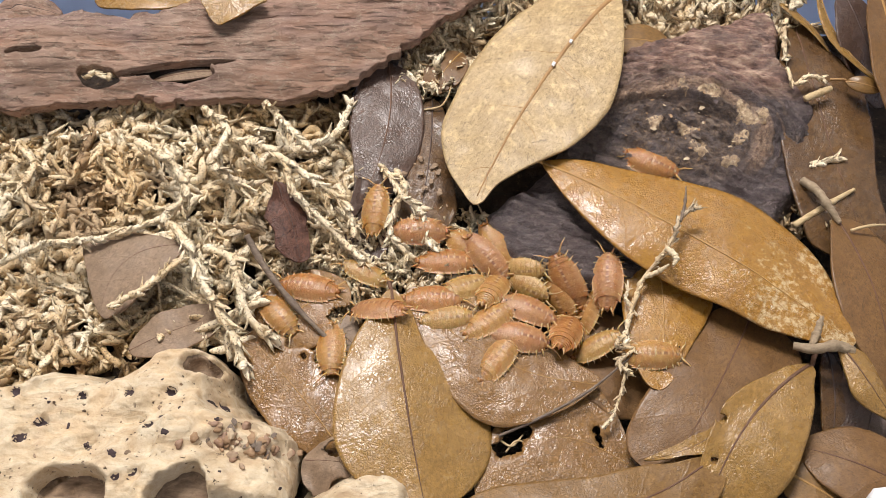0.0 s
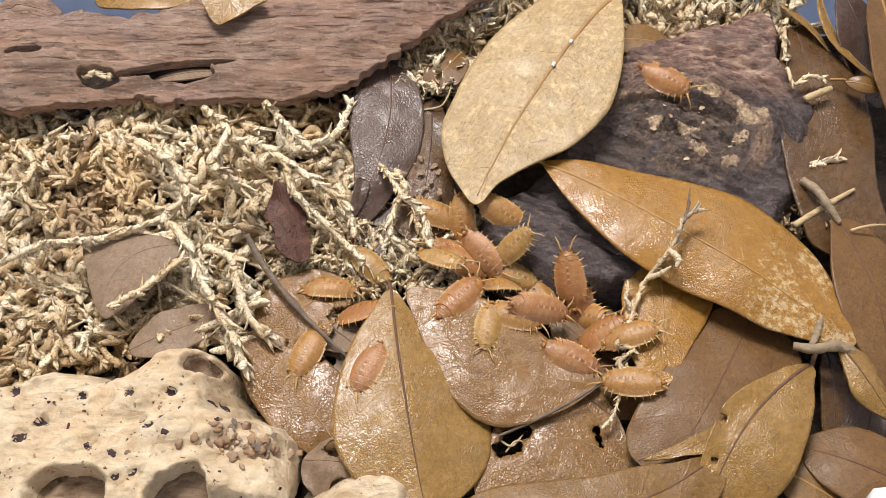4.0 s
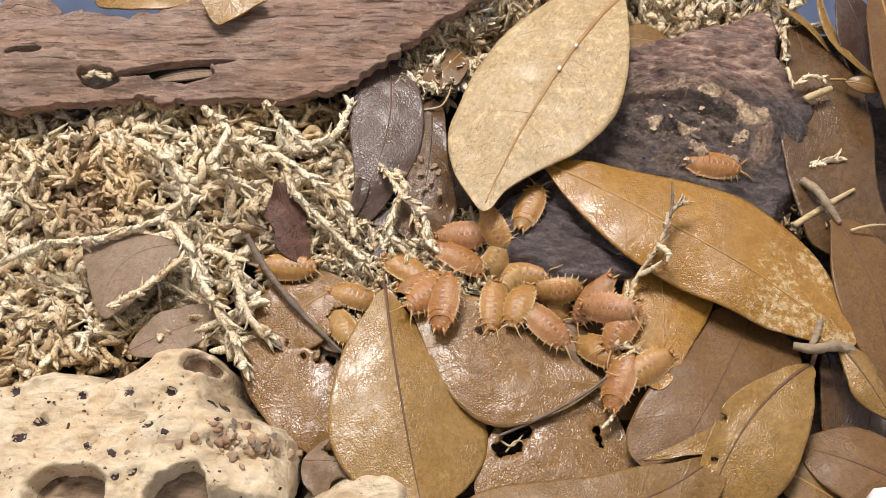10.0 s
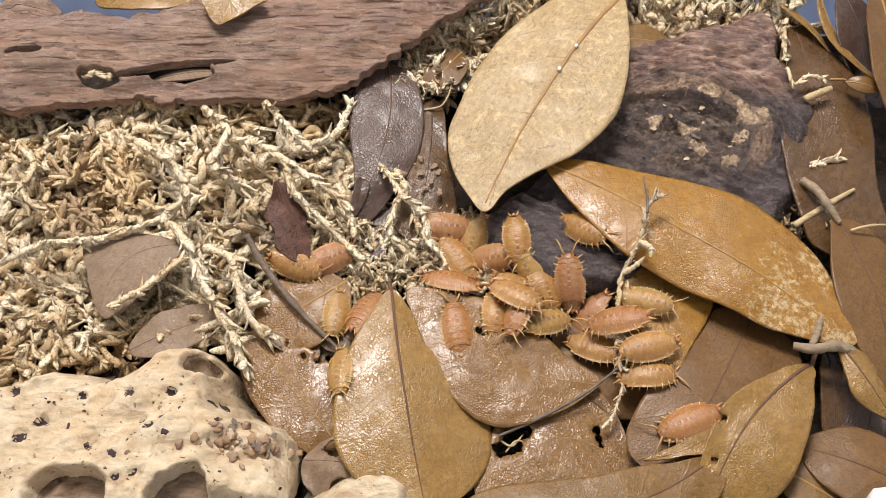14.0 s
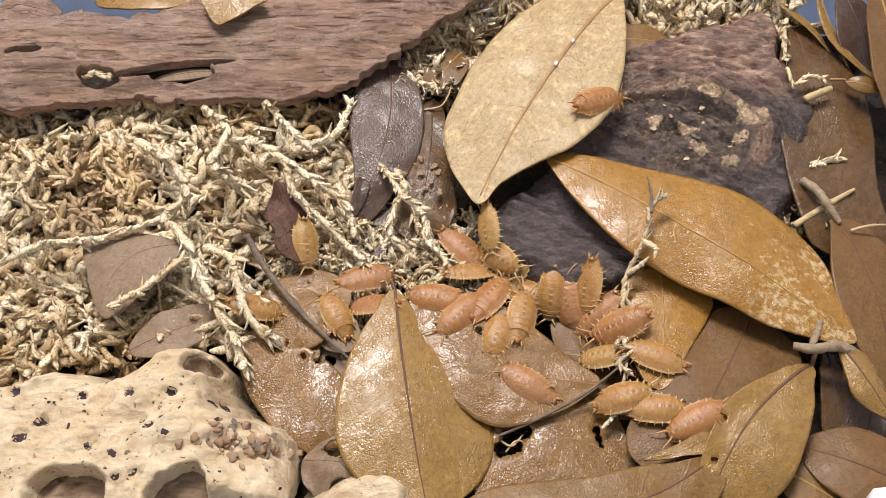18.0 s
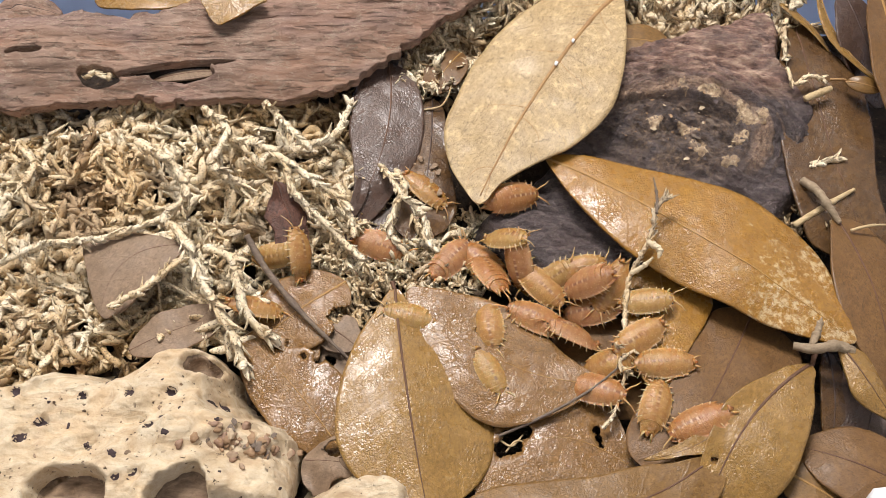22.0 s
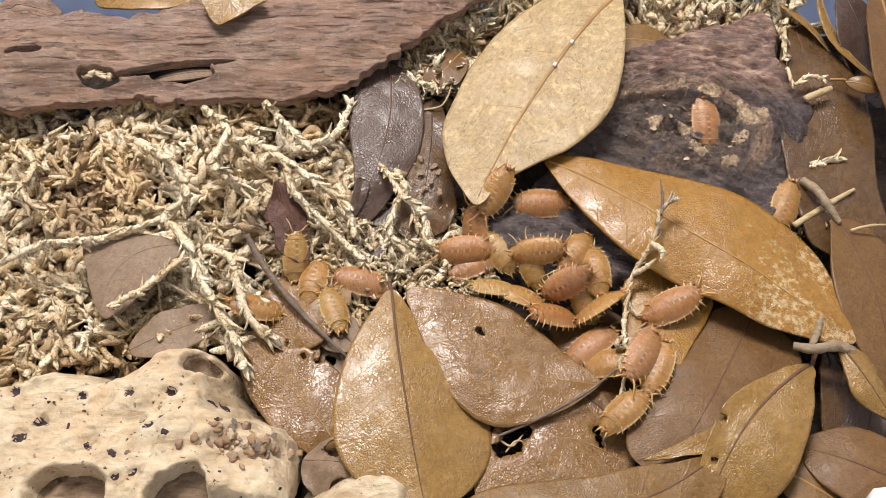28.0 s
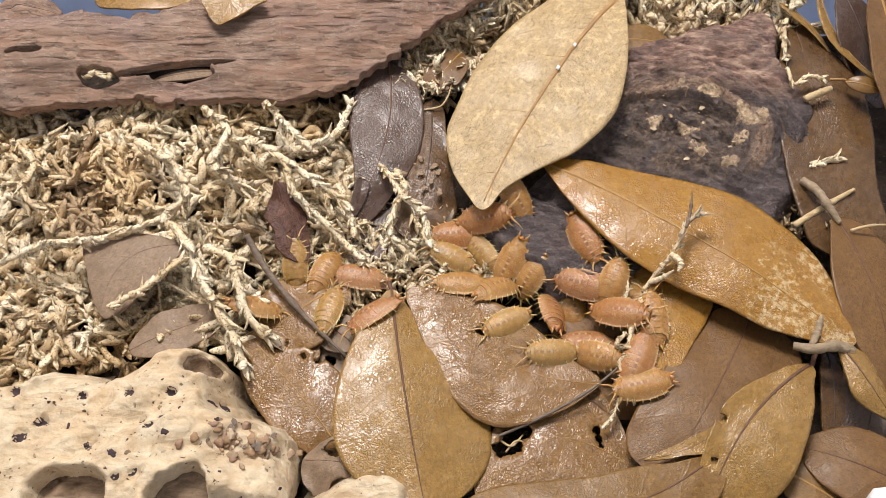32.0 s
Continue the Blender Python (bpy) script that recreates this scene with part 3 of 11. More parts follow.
    q = q[keep]
    verts, faces, flat = shell(top, q.tolist(), thick)
    solid("blade", verts, faces, paint, ob, "", flat)
    s = np.linspace(0.0, 0.97, 40)
    mid = np.stack([s * length, bend * 4 * s * (1 - s), surface(s, 0 * s, 0 * s) - 0.5 * stalk * (1 - 0.85 * s) + 0.04], 1)
    ok = np.ones(40, bool)
    for bx, by, br in bites:
        ok &= np.hypot(mid[:, 0] - bx, mid[:, 1] - by) > br
    last = 40 if ok.all() else max(3, int(np.argmin(ok)))
    vv, ff = tube(mid[:last], (stalk * (1 - 0.85 * s))[:last], 6)
    solid("midrib", vv, ff, rib, ob)
    for k in range(vein_lines):
        for sign in (-1, 1):
            a = 0.10 + 0.78 * k / max(1, vein_lines - 1) + 0.02 * sign
            r = np.linspace(0, 0.9, 12)
            uu = np.clip(a + 0.16 * r ** 1.2 + 0.01 * np.sin(6 * r + k), 0, 0.985)
            ww = np.interp(uu, u[:, 0], w[:, -1] if sign > 0 else w[:, 0])
            yy = sign * r * ww * (right if sign > 0 else left)
            line = np.stack([uu * length, yy + bend * 4 * uu * (1 - uu), surface(uu, yy, sign * r) - 0.05], 1)
            vv, ff = tube(line, 0.13 * (1 - 0.75 * r), 5)
            solid("side_vein", vv, ff, rib, ob)
    if petiole:
        s = np.linspace(0, 1, 14)
        back = np.stack([-petiole * s, 0.12 * petiole * np.sin(2.4 * s + seed), mid[0, 2] - 0.05 * petiole * s ** 2], 1)
        vv, ff = tube(back, stalk * (1.0 + 0.25 * s + 0.5 * smooth(0.85, 1, s)), 7)
        solid("petiole", vv, ff, rib, ob)
    return ob


def stick(name, label, points, radius, paint, category="twig", knots=0.2, n=36, seed=0, taper=0.4):
    p = spline(points, n)
    s = np.linspace(0, 1, n)
    r = radius * (1 - taper * s) * (1 + knots * 2 * fbm(s * 60, 0 * s + seed * 11, 6, 3, seed))
    origin = p[0].copy()
    v, f = tube(p - origin, r, 8)
    ob = tagged(solid(name, v, f, paint), label, category)
    ob.location = Vector(origin) * MM
    return ob


# ---- dried moss ----
def rope(rng, path, tints, dense=1.0, size=1.0, spread=0.42, head=6):
    """Pointed branchlets round a stem: vertices, faces and tints of one strand."""
    n = len(path)
    t = np.gradient(path, axis=0)
    t /= np.linalg.norm(t, axis=1)[:, None] + 1e-9
    side = np.cross(t, [0.0, 0.0, 1.0])
    side /= np.linalg.norm(side, axis=1)[:, None] + 1e-9
    lift = np.cross(side, t)
    m = max(4, int(round(n * 1.1 * dense))) + head
    i = np.minimum((np.arange(m) * n / (m - head)).astype(int), n - 1)
    crown = np.arange(m) >= m - head
    w = rng.rand(m) * 2 * np.pi
    out = side[i] * np.cos(w)[:, None] + lift[i] * np.sin(w)[:, None]
    a = np.where(crown, 0.2 + 0.8 * rng.rand(m), spread * (0.15 + 1.4 * rng.rand(m)))
    way = t[i] * np.cos(a)[:, None] + out * np.sin(a)[:, None]
    flat = np.cross(way, out)
    flat /= np.linalg.norm(flat, axis=1)[:, None] + 1e-9
    thick = np.cross(flat, way)
    ln = size * (1.0 + 1.0 * rng.rand(m) ** 1.5)
    rd = size * (0.44 + 0.34 * rng.rand(m))
    sag = (t[i] * 0.5 + rng.randn(m, 3) * 0.8) * (ln * 0.45)[:, None]
    s = np.array([0.0, 0.2, 0.5, 0.8, 1.0])
    fat = np.array([0.6, 1.0, 1.02, 0.78, 0.2])
    mid = path[i][:, None] + way[:, None] * (ln[:, None] * s)[..., None] + sag[:, None] * (s ** 2)[None, :, None] + out[:, None] * (0.18 * size)
    q = np.array([0.0, 0.5, 1.0, 1.5]) * np.pi
    ring = flat[:, None, None] * np.cos(q)[None, None, :, None] + thick[:, None, None] * (0.30 * np.sin(q))[None, None, :, None]
    v = (mid[:, :, None] + ring * (rd[:, None] * fat)[:, :, None, None]).reshape(-1, 3)
    v = v + 0.035 * size * rng.randn(*v.shape)
    one = np.array([[r * 4 + k, r * 4 + (k + 1) % 4, (r + 1) * 4 + (k + 1) % 4, (r + 1) * 4 + k] for r in range(4) for k in range(4)] + [[16, 17, 18, 19]])
    f = ((np.arange(m) * 20)[:, None, None] + one[None]).reshape(-1, 4)
    tint = np.clip(tints + 0.5 * (rng.rand(m) - 0.5), 0, 1)[:, None] + np.array([-0.08, -0.04, 0.02, 0.06, 0.08])
    tint = np.repeat(tint.ravel(), 4)
    core, cf = tube(path[::2], 0.5 * size, 5)
    f = [*map(list, f), *[[j + len(v) for j in q] for q in cf]]
    return np.vstack([v, core]), f, np.clip(np.concatenate([tint, np.full(len(core), tints - 0.05)]), 0, 1)


def moss(name, label, count, field, height, seed, length=(7, 22), size=1.0, pale=0.62, bounds=None, depth=5.0, tone=None):
    """A tangle of strands wherever field(x, y) > 0 in plan."""
    rng = np.random.RandomState(seed)
    vs, fs, ts, total, made, tries = [], [], [], 0, 0, 0
    x0, y0, x1, y1 = bounds
    while made < count and tries < 40 * count:
        tries += 1
        x, y = x0 + (x1 - x0) * rng.rand(), y0 + (y1 - y0) * rng.rand()
        if field(np.array([x]), np.array([y]))[0] < 0:
            continue
        ln = length[0] + (length[1] - length[0]) * rng.rand() ** 1.5
        k = max(5, int(ln / (0.46 * size)))
        s = np.linspace(-0.5, 0.5, k)
        a = rng.rand() * 2 * np.pi
        curl = (rng.rand() - 0.5) * 4.5
        ang = a + curl * s + 0.9 * np.sin(s * 8 + rng.rand() * 6) * rng.rand()
        px, py = np.cumsum(np.cos(ang)) * ln / k, np.cumsum(np.sin(ang)) * ln / k
        px, py = px - px[k // 2] + x, py - py[k // 2] + y
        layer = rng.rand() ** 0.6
        tilt = (rng.rand() - 0.5) * 0.9
        pz = height(px, py) - depth * (1 - layer) + tilt * s * ln * 0.5 + 0.9 * np.sin(s * 9 + rng.rand() * 6)
        ok = field(px, py) > -1.5
        if ok.sum() < 4:
            continue
        path = np.stack([px, py, pz], 1)[ok]
        # lower strands are tinted darker: the bed's inner shade is put into colour
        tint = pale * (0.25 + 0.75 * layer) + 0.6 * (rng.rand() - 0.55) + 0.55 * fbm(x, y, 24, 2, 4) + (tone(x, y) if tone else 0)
        if made % 10 < 2:
            # a bare curved shred, broad in its middle
            j = np.linspace(0, 1, len(path))
            wide = size * (0.25 + 0.45 * rng.rand()) * (0.15 + np.sin(np.pi * j) ** 0.6) * (1 + 0.8 * fbm(j * 40, 0 * j + made, 7, 2, 3))
            v, f = tube(path, wide, 6)
            t = np.clip(np.full(len(v), tint + 0.12) + 0.08 * rng.randn(len(v)), 0, 1)
        else:
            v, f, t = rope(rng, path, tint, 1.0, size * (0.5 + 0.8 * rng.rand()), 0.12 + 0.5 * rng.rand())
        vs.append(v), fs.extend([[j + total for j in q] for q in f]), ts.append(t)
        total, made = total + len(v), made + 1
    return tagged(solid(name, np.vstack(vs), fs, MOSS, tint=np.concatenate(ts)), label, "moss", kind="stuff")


def strand(name, label, points, size=1.0, tint=0.85, seed=0, dense=1.0, spread=0.4, n=None, category="moss strand"):
    """One strand that stands out: a stem and its leaflets."""
    rng = np.random.RandomState(seed)
    p = np.asarray(points, float)
    span = np.linalg.norm(np.diff(p, axis=0), axis=1).sum()
    k = n or max(6, int(span / (0.45 * size)))
    path = spline(p, k)
    origin = path[0].copy()
    path = path - origin
    ob = thing(name, label, category, Matrix.Translation(Vector(origin) * MM))
    sv, sf = tube(path, 0.42 * size * (1 - 0.4 * np.linspace(0, 1, k)), 6)
    solid("stem", sv, sf, PITH if tint > 0.6 else STICK, ob)
    v, f, t = rope(rng, path, tint, dense, size, spread)
    tagged(solid("frond", v, f, MOSS, ob, tint=t), kind="stuff")
    return ob


# ---- wood ----
def plank():
    outline = rounded([(-130.0, 62.0, 20), (-110.5, 63.3, 20), (-98.6, 65.0, 20), (-83.0, 63.3, 20), (-69.9, 67.6, 20), (-59.0, 66.7, 20), (-47.0, 69.3, 20), (-25.7, 76.4, 20), (28.0, 84.4, 20), (21.0, 75.4, 13), (-0.6, 61.4, 13), (-21.8, 47.7, 13), (-42.2, 39.0, 13), (-79.4, 39.8, 13), (-101.6, 39.0, 13), (-125.8, 35.1, 13)])
    slots = [(-110.7, 50.6, 4.5, 4.4, 6), (-91.2, 44.6, 5.3, 2.4, -6), (-70.7, 46.6, 16.7, 11.9, 7), (-68.9, 44.8, 8.9, 6.4, 6), (-65.8, 38.3, 11.7, 12.1, 6)]

    def field(X, Y):
        d = inside(outline, X, Y) + 3.4 * fbm(X * 0.7, Y, 9, 4, 1) + 2.4 * fbm(X * 0.6, Y, 2.6, 3, 4)
        for sx, sy, r, st, turn in slots:
            d = np.minimum(d, ball(X, Y, sx, sy, r, st, turn) + 2.2 * fbm(X * 0.6, Y * 1.2, 2.6, 4, 7))
        return d

    def height(x, y):
        edge = np.maximum(inside(outline, x, y), 0)
        ridge = fbm(x * 0.18 + y * 0.03, y, 3.4, 4, 3)
        flake = np.floor(3 * (fbm(x * 0.22, y, 5, 3, 5) + 0.6)) / 3
        return 12.0 + 0.27 * (y - (-57.1, 39.4, 13)[1]) + 2.6 * smooth(0, 9, edge) + 1.3 * ridge + 0.35 * flake + 1.6 * fbm(x, y, 26, 2, 8) + 0.5 * fbm(x * 0.4, y, 1.6, 2, 2)

    ob = thing("bark_plank", "long weathered brown bark plank with ragged edges and holes", "bark")
    sheet("bark", (-140, 36, 30, 77), 0.5, field, height, 2.6, PLANK, ob)
    rng = np.random.RandomState(5)
    for k in range(44):
        # loose slivers along the grain
        x, y = -112 + 112 * rng.rand(), 44 + 38 * rng.rand()
        if field(np.array([x]), np.array([y]))[0] < 2.5:
            continue
        ln = 3 + 9 * rng.rand()
        s = np.linspace(0, 1, 7)
        px, py = x + ln * s, y + ln * 0.10 * s + 0.3 * np.sin(5 * s)
        pz = height(px, py) + 0.08 + 0.4 * rng.rand() * (s - 0.3) ** 2
        wd = (0.35 + 0.7 * rng.rand()) * np.sin(np.pi * np.clip(s, 0.03, 0.97)) ** 0.6
        top = np.concatenate([np.stack([px, py - wd, pz - 0.1], 1), np.stack([px, py + wd, pz + 0.15], 1)])
        v, f, fl = shell(top, [[i, i + 1, i + 8, i + 7] for i in range(6)], 0.3)
        solid("sliver", v, f, PLANK, ob, "", fl)
    return ob


def char_height(x, y):
    d = inside(CHAR_LINE, x, y) + 2.2 * fbm(x, y, 9, 4, 6) + 0.9 * fbm(x, y, 2.5, 2, 2)
    cx, cy = 60.5, 28.0
    r = np.hypot((x - cx) * 0.8, (y - cy) * 1.25) + 3 * fbm(x, y, 16, 3, 9)
    steps = (0.6 + 2.2 * smooth(-8, 6, y - cy)) * np.abs(np.mod(r / 4.6 + 0.8 * fbm(x, y, 12, 2, 3), 1.0) - 0.35) * smooth(2, 8, r) * (1 - smooth(22, 32, r))
    north = smooth(-6, 8, y - cy)
    steps = steps + north * (2.4 * smooth(12.5, 14.0, r) + 1.6 * smooth(18.5, 19.6, r) - 1.2 * smooth(24, 25, r))
    low = smooth(-5, 3, d)
    crest = 5.5 * np.exp(-(r / 17) ** 2)
    rough = 1.5 + 1.8 * np.exp(-(r / 14) ** 2)
    crag = 3.0 * np.abs(fbm(0.36 * x - 0.16 * y, y * 1.5 + 0.67 * x, 5, 5, 1)) + rough * (0.9 * fbm(0.45 * x, y + 0.45 * x, 2.2, 3, 8) + 0.5 * np.exp(-(r / 14) ** 2) * fbm(x, y, 2, 3, 2))
    return -9 + low * (16.0 + crest + steps + crag + 2.4 * fbm(x, y, 14, 2, 4) + 6.5 * smooth(25, 60, y))


CHAR_LINE = rounded([(8.3, 6.1, 4), (25.5, 19.1, 8), (43.5, 46.0, 10), (53.9, 57.3, 10), (71.7, 63.0, 14), (88.2, 68.4, 14), (93.1, 58.7, 14), (92.2, 50.0, 10), (97.7, 36.6, 6), (92.8, 16.6, 4), (76.4, -2.3, 4), (50.4, -11.5, 3), (29.7, -14.0, 2), (15.5, -5.2, 2)])


def char_block():
    ob = thing("dark_bark_chunk", "charred-looking dark bark chunk with layered ridges and rusty patches", "bark")
    sheet("bark", (0, -22, 100, 84), 0.5, lambda X, Y: inside(CHAR_LINE, X, Y) + 5.5, char_height, 5, CHAR, ob)
    rng = np.random.RandomState(9)
    cx, cy, _ = (61.6, 29.4, 18)
    for j, (px, py, r) in enumerate(((*(79.2, 33.1, 18)[:2], 5.2), (*(76.4, 26.6, 18)[:2], 3.2), (*(69.3, 38.9, 20)[:2], 3.4), (*(65.0, 23.0, 18)[:2], 3.4), (*(72.8, 20.1, 16)[:2], 3.0),
                                     (*(62.6, 39.9, 20)[:2], 2.4), (*(54.6, 30.3, 18)[:2], 2.6), (*(63.0, 29.4, 18)[:2], 3.0))):
        blotch("pale_crust", px, py, r * 1.25, char_height, 0.22, CRUST, ob, j + 70)
    for k in range(150):
        # flakes and grit on the crown
        a, r = rng.rand() * 6.28, 13 * rng.rand() ** 0.7
        x, y = cx + 1.5 * r * math.cos(a), cy + 0.8 * r * math.sin(a)
        z = float(char_height(np.array([x]), np.array([y]))[0])
        s = 0.22 + 0.5 * rng.rand() ** 3
        lump("flake", (x, y, z), (s * 1.8, s, s * 0.28), (CRUMB, STICK, CHAR, CRUMB_PALE)[k % 3 if k % 9 else 3], ob, k, fine=1)


def lump(name, at, size, material, parent=None, seed=0, label="", fine=2):
    """A small rough pebble-like piece."""
    bm = bmesh.new()
    bmesh.ops.create_icosphere(bm, subdivisions=fine, radius=1)
    rng = np.random.RandomState(seed)
    off = rng.rand(3) * 20
    v = np.array([p.co[:] for p in bm.verts])
    f = [[q.index for q in p.verts] for p in bm.faces]
    bm.free()
    v = v * (1 + 0.9 * fbm(v[:, 0] * 2 + off[0], v[:, 1] * 2 + v[:, 2] + off[1], 1.2, 2, seed))[:, None]
    a = rng.rand() * 6.28
    c, s = math.cos(a), math.sin(a)
    v = v * np.array(size)
    v = np.stack([v[:, 0] * c - v[:, 1] * s, v[:, 0] * s + v[:, 1] * c, v[:, 2]], 1)
    ob = solid(name, v, f, material, parent, label, range(len(f)) if fine == 1 else ())
    ob.location = Vector(at) * MM
    return ob


DRIFT_LINE = rounded([(-109.3, -43.2, 8), (-91.3, -36.6, 10), (-74.9, -33.8, 12), (-58.6, -29.5, 14), (-49.3, -31.6, 12), (-45.2, -40.5, 8), (-43.3, -44.0, 6), (-32.9, -49.1, 10), (-28.6, -56.2, 8), (-26.4, -66.0, 8), (-28.0, -75.4, 8), (-100.5, -75.4, 8)])
LOBE_LINE = rounded([(-29.1, -65.4, 6), (-23.2, -60.2, 8), (-15.6, -57.2, 8), (-8.3, -59.5, 6), (-5.2, -70.2, 6), (-21.3, -76.0, 6)])
PITS = [(*(-53.3, -38.1, 17)[:2], 3.6, 6.0, 1.15), (*(-76.1, -67.2, 17)[:2], 8.6, 8.0, 1.5), (*(-52.6, -67.7, 17)[:2], 6.4, 6.5, 1.5), (*(-76.7, -46.6, 17)[:2], 1.3, 2.2, 1.3),
        (*(-84.5, -52.1, 17)[:2], 1.7, 2.4, 1.6), (*(-87.9, -55.6, 17)[:2], 1.6, 2.4, 1.0), (*(-66.6, -45.8, 17)[:2], 1.5, 2.0, 1.1), (*(-58.2, -45.5, 17)[:2], 1.5, 1.8, 1.6),
        (*(-48.0, -46.0, 14)[:2], 1.7, 2.2, 1.2), (*(-62.9, -51.9, 17)[:2], 1.1, 1.8, 1.3), (*(-60.8, -54.2, 17)[:2], 1.2, 1.8, 1.3), (*(-73.5, -57.7, 17)[:2], 1.8, 2.4, 1.8),
        (*(-91.1, -45.6, 15)[:2], 1.2, 1.6, 1.2), (*(-66.6, -60.7, 17)[:2], 1.4, 1.0, 1.5), (*(-65.2, -65.4, 17)[:2], 1.0, 1.5, 1.0), (*(-62.2, -64.2, 17)[:2], 0.9, 1.5, 1.0)]


FRONT_LINE = rounded([(-57.4, -52.3), (-50.5, -50.8), (-42.3, -49.8), (-33.8, -51.1), (-30.0, -53.8), (-27.3, -59.4), (-27.0, -65.9), (-32.0, -71.1), (-60.1, -71.6), (-59.9, -64.7), (-58.3, -58.2)])


def pit_edge(x, y, px, py, r, st):
    return ball(x, y, px, py, r, st, (px * 37) % 60 - 10) + (0.4 if r > 3 else 0.9) * r * fbm(x, y, r * 0.8, 3, 7)


def drift_height(x, y):
    d = inside(DRIFT_LINE, x, y) + 4.0 * fbm(x, y, 12, 4, 2)
    z = -8 + 23.0 * smooth(-1.5, 9, d) ** 0.8 + 5.5 * fbm(x, y, 30, 3, 3) + 2.8 * np.abs(fbm(x * 0.6 + y * 0.4, y - x * 0.3, 8, 4, 5)) + 2.2 * smooth(-0.8, 1.6, inside(FRONT_LINE, x, y) + 1.6 * fbm(x, y, 7, 3, 4)) + 0.8 * fbm(x, y, 2.4, 3, 9)
    gx, gy, _ = (-53.1, -54.6, 17)
    z = z + 1.8 * np.exp(-(((x - gx) * 0.5 - (y - gy) * 0.86) / 7) ** 2) - 1.6 * np.exp(-(((x - gx) * 0.55 - (y - gy) * 0.83 + 9) / 2.4) ** 2)
    for px, py, r, deep, st in PITS:
        e = pit_edge(x, y, px, py, r, st)
        z = z - (deep if r > 3 else 0.5 * deep) * (1 - smooth((-0.45 if r < 5 else -0.2) * r, (0.12 if r < 5 else 0.06) * r, e)) + 0.12 * deep * np.exp(-(e / (0.4 * r)) ** 2)
    cx, cy, _ = (-40.7, -56.9, 16)
    z = z - 1.5 * (1 - smooth(-3, 1.5, ball(x, y, cx, cy, 8, 1.8, 8)))
    return z


def blotch(name, x, y, r, height, lift, material, parent, seed, rings=(0.4, 0.75, 1.0), around=18):
    """An irregular thin layer that follows the surface below it."""
    rng = np.random.RandomState(seed)
    a = np.linspace(0, 2 * np.pi, around + 1)[:-1]
    edge = r * (0.75 + 0.5 * fbm(np.cos(a) * 3 + 40 + seed * 3.3, np.sin(a) * 3 + 40, 1.6, 3, seed))
    turn, flat = rng.rand() * 3.14, 0.45 + 0.4 * rng.rand()
    if around > 18:
        turn, flat = 0.15, 0.68
    pts = [(x, y)]
    for s in rings:
        u, v = edge * s * np.cos(a), edge * s * flat * np.sin(a)
        pts += list(zip(x + u * math.cos(turn) - v * math.sin(turn), y + u * math.sin(turn) + v * math.cos(turn)))
    p = np.array(pts)
    z = height(p[:, 0], p[:, 1]) + lift * np.concatenate([np.ones(1 + around * (len(rings) - 1)), np.full(around, -0.6)])
    f = [[0, 1 + k, 1 + (k + 1) % around] for k in range(around)]
    f += [[1 + q * around + k, 1 + (q + 1) * around + k, 1 + (q + 1) * around + (k + 1) % around, 1 + q * around + (k + 1) % around] for q in range(len(rings) - 1) for k in range(around)]
    v2, f2, flat2 = shell(np.column_stack([p, z]), f, 0.3)
    return solid(name, v2, f2, material, parent, "", flat2)


def driftwood():
    ob = thing("driftwood", "pale bleached driftwood with holes, pits and smooth grain", "driftwood")
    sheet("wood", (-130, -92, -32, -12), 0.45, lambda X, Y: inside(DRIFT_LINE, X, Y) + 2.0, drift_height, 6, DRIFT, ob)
    rng = np.random.RandomState(3)
    cx, cy, _ = (-40.7, -56.6, 15)
    for k in range(70):
        # grit and seeds lodged in a hollow
        x, y = cx + rng.randn() * 4.4, cy + rng.randn() * 1.9
        s = 0.35 + 0.75 * rng.rand() ** 1.5
        if k % 3 == 0:
            s = 0.8 + 0.35 * rng.rand()
            lump("seed", (x, y, float(drift_height(np.array([x]), np.array([y]))[0])), (s * 1.2, s * 0.9, s * 0.6), (SEED, CRUMB)[k % 2], ob, k, "smooth brown seed")
            continue
        lump("grit", (x, y, float(drift_height(np.array([x]), np.array([y]))[0]) + 0.3 * s), (s * 1.4, s * 0.8, s * 0.45), (CRUMB, GRIT, CRUMB_PALE, STICK)[k % 4], ob, k, fine=1)
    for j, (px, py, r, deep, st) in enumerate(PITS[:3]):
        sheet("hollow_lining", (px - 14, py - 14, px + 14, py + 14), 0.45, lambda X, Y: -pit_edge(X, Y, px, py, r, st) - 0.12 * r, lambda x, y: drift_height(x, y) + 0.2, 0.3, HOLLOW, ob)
    # a dark patch over each of the smaller pits
    for j, (px, py, r, deep, st) in enumerate(PITS[3:]):
        blotch("dark_patch", px, py, r * 1.25, drift_height, 0.12, DARK_PATCH, ob, j + 5)
    left, low_y, _ = (-86.4, -68.5, 16)
    right_x, high, _ = (-32.2, -40.1, 16)
    for j in range(26):
        x, y = left + (right_x - left) * rng.rand(), low_y + (high - low_y) * rng.rand()
        if inside(DRIFT_LINE, np.array([x]), np.array([y]))[0] > 3:
            blotch("dark_patch", x, y, 0.35 + 0.8 * rng.rand() ** 2, drift_height, 0.1, DARK_PATCH if j % 3 else HOLLOW, ob, j + 30)

    def lobe(x, y):
        d = inside(LOBE_LINE, x, y) + 1.2 * fbm(x, y, 8, 3, 6)
        return -4 + 13 * smooth(-3, 5, d) ** 0.8 + 2.2 * fbm(x, y, 8, 4, 1)

    low = thing("driftwood", "rough pale driftwood knob beside glossy leaves", "driftwood")
    sheet("wood", (-40, -92, 2, -48), 0.55, lambda X, Y: inside(LOBE_LINE, X, Y) + 2.0, lobe, 5, DRIFT, low)


room()
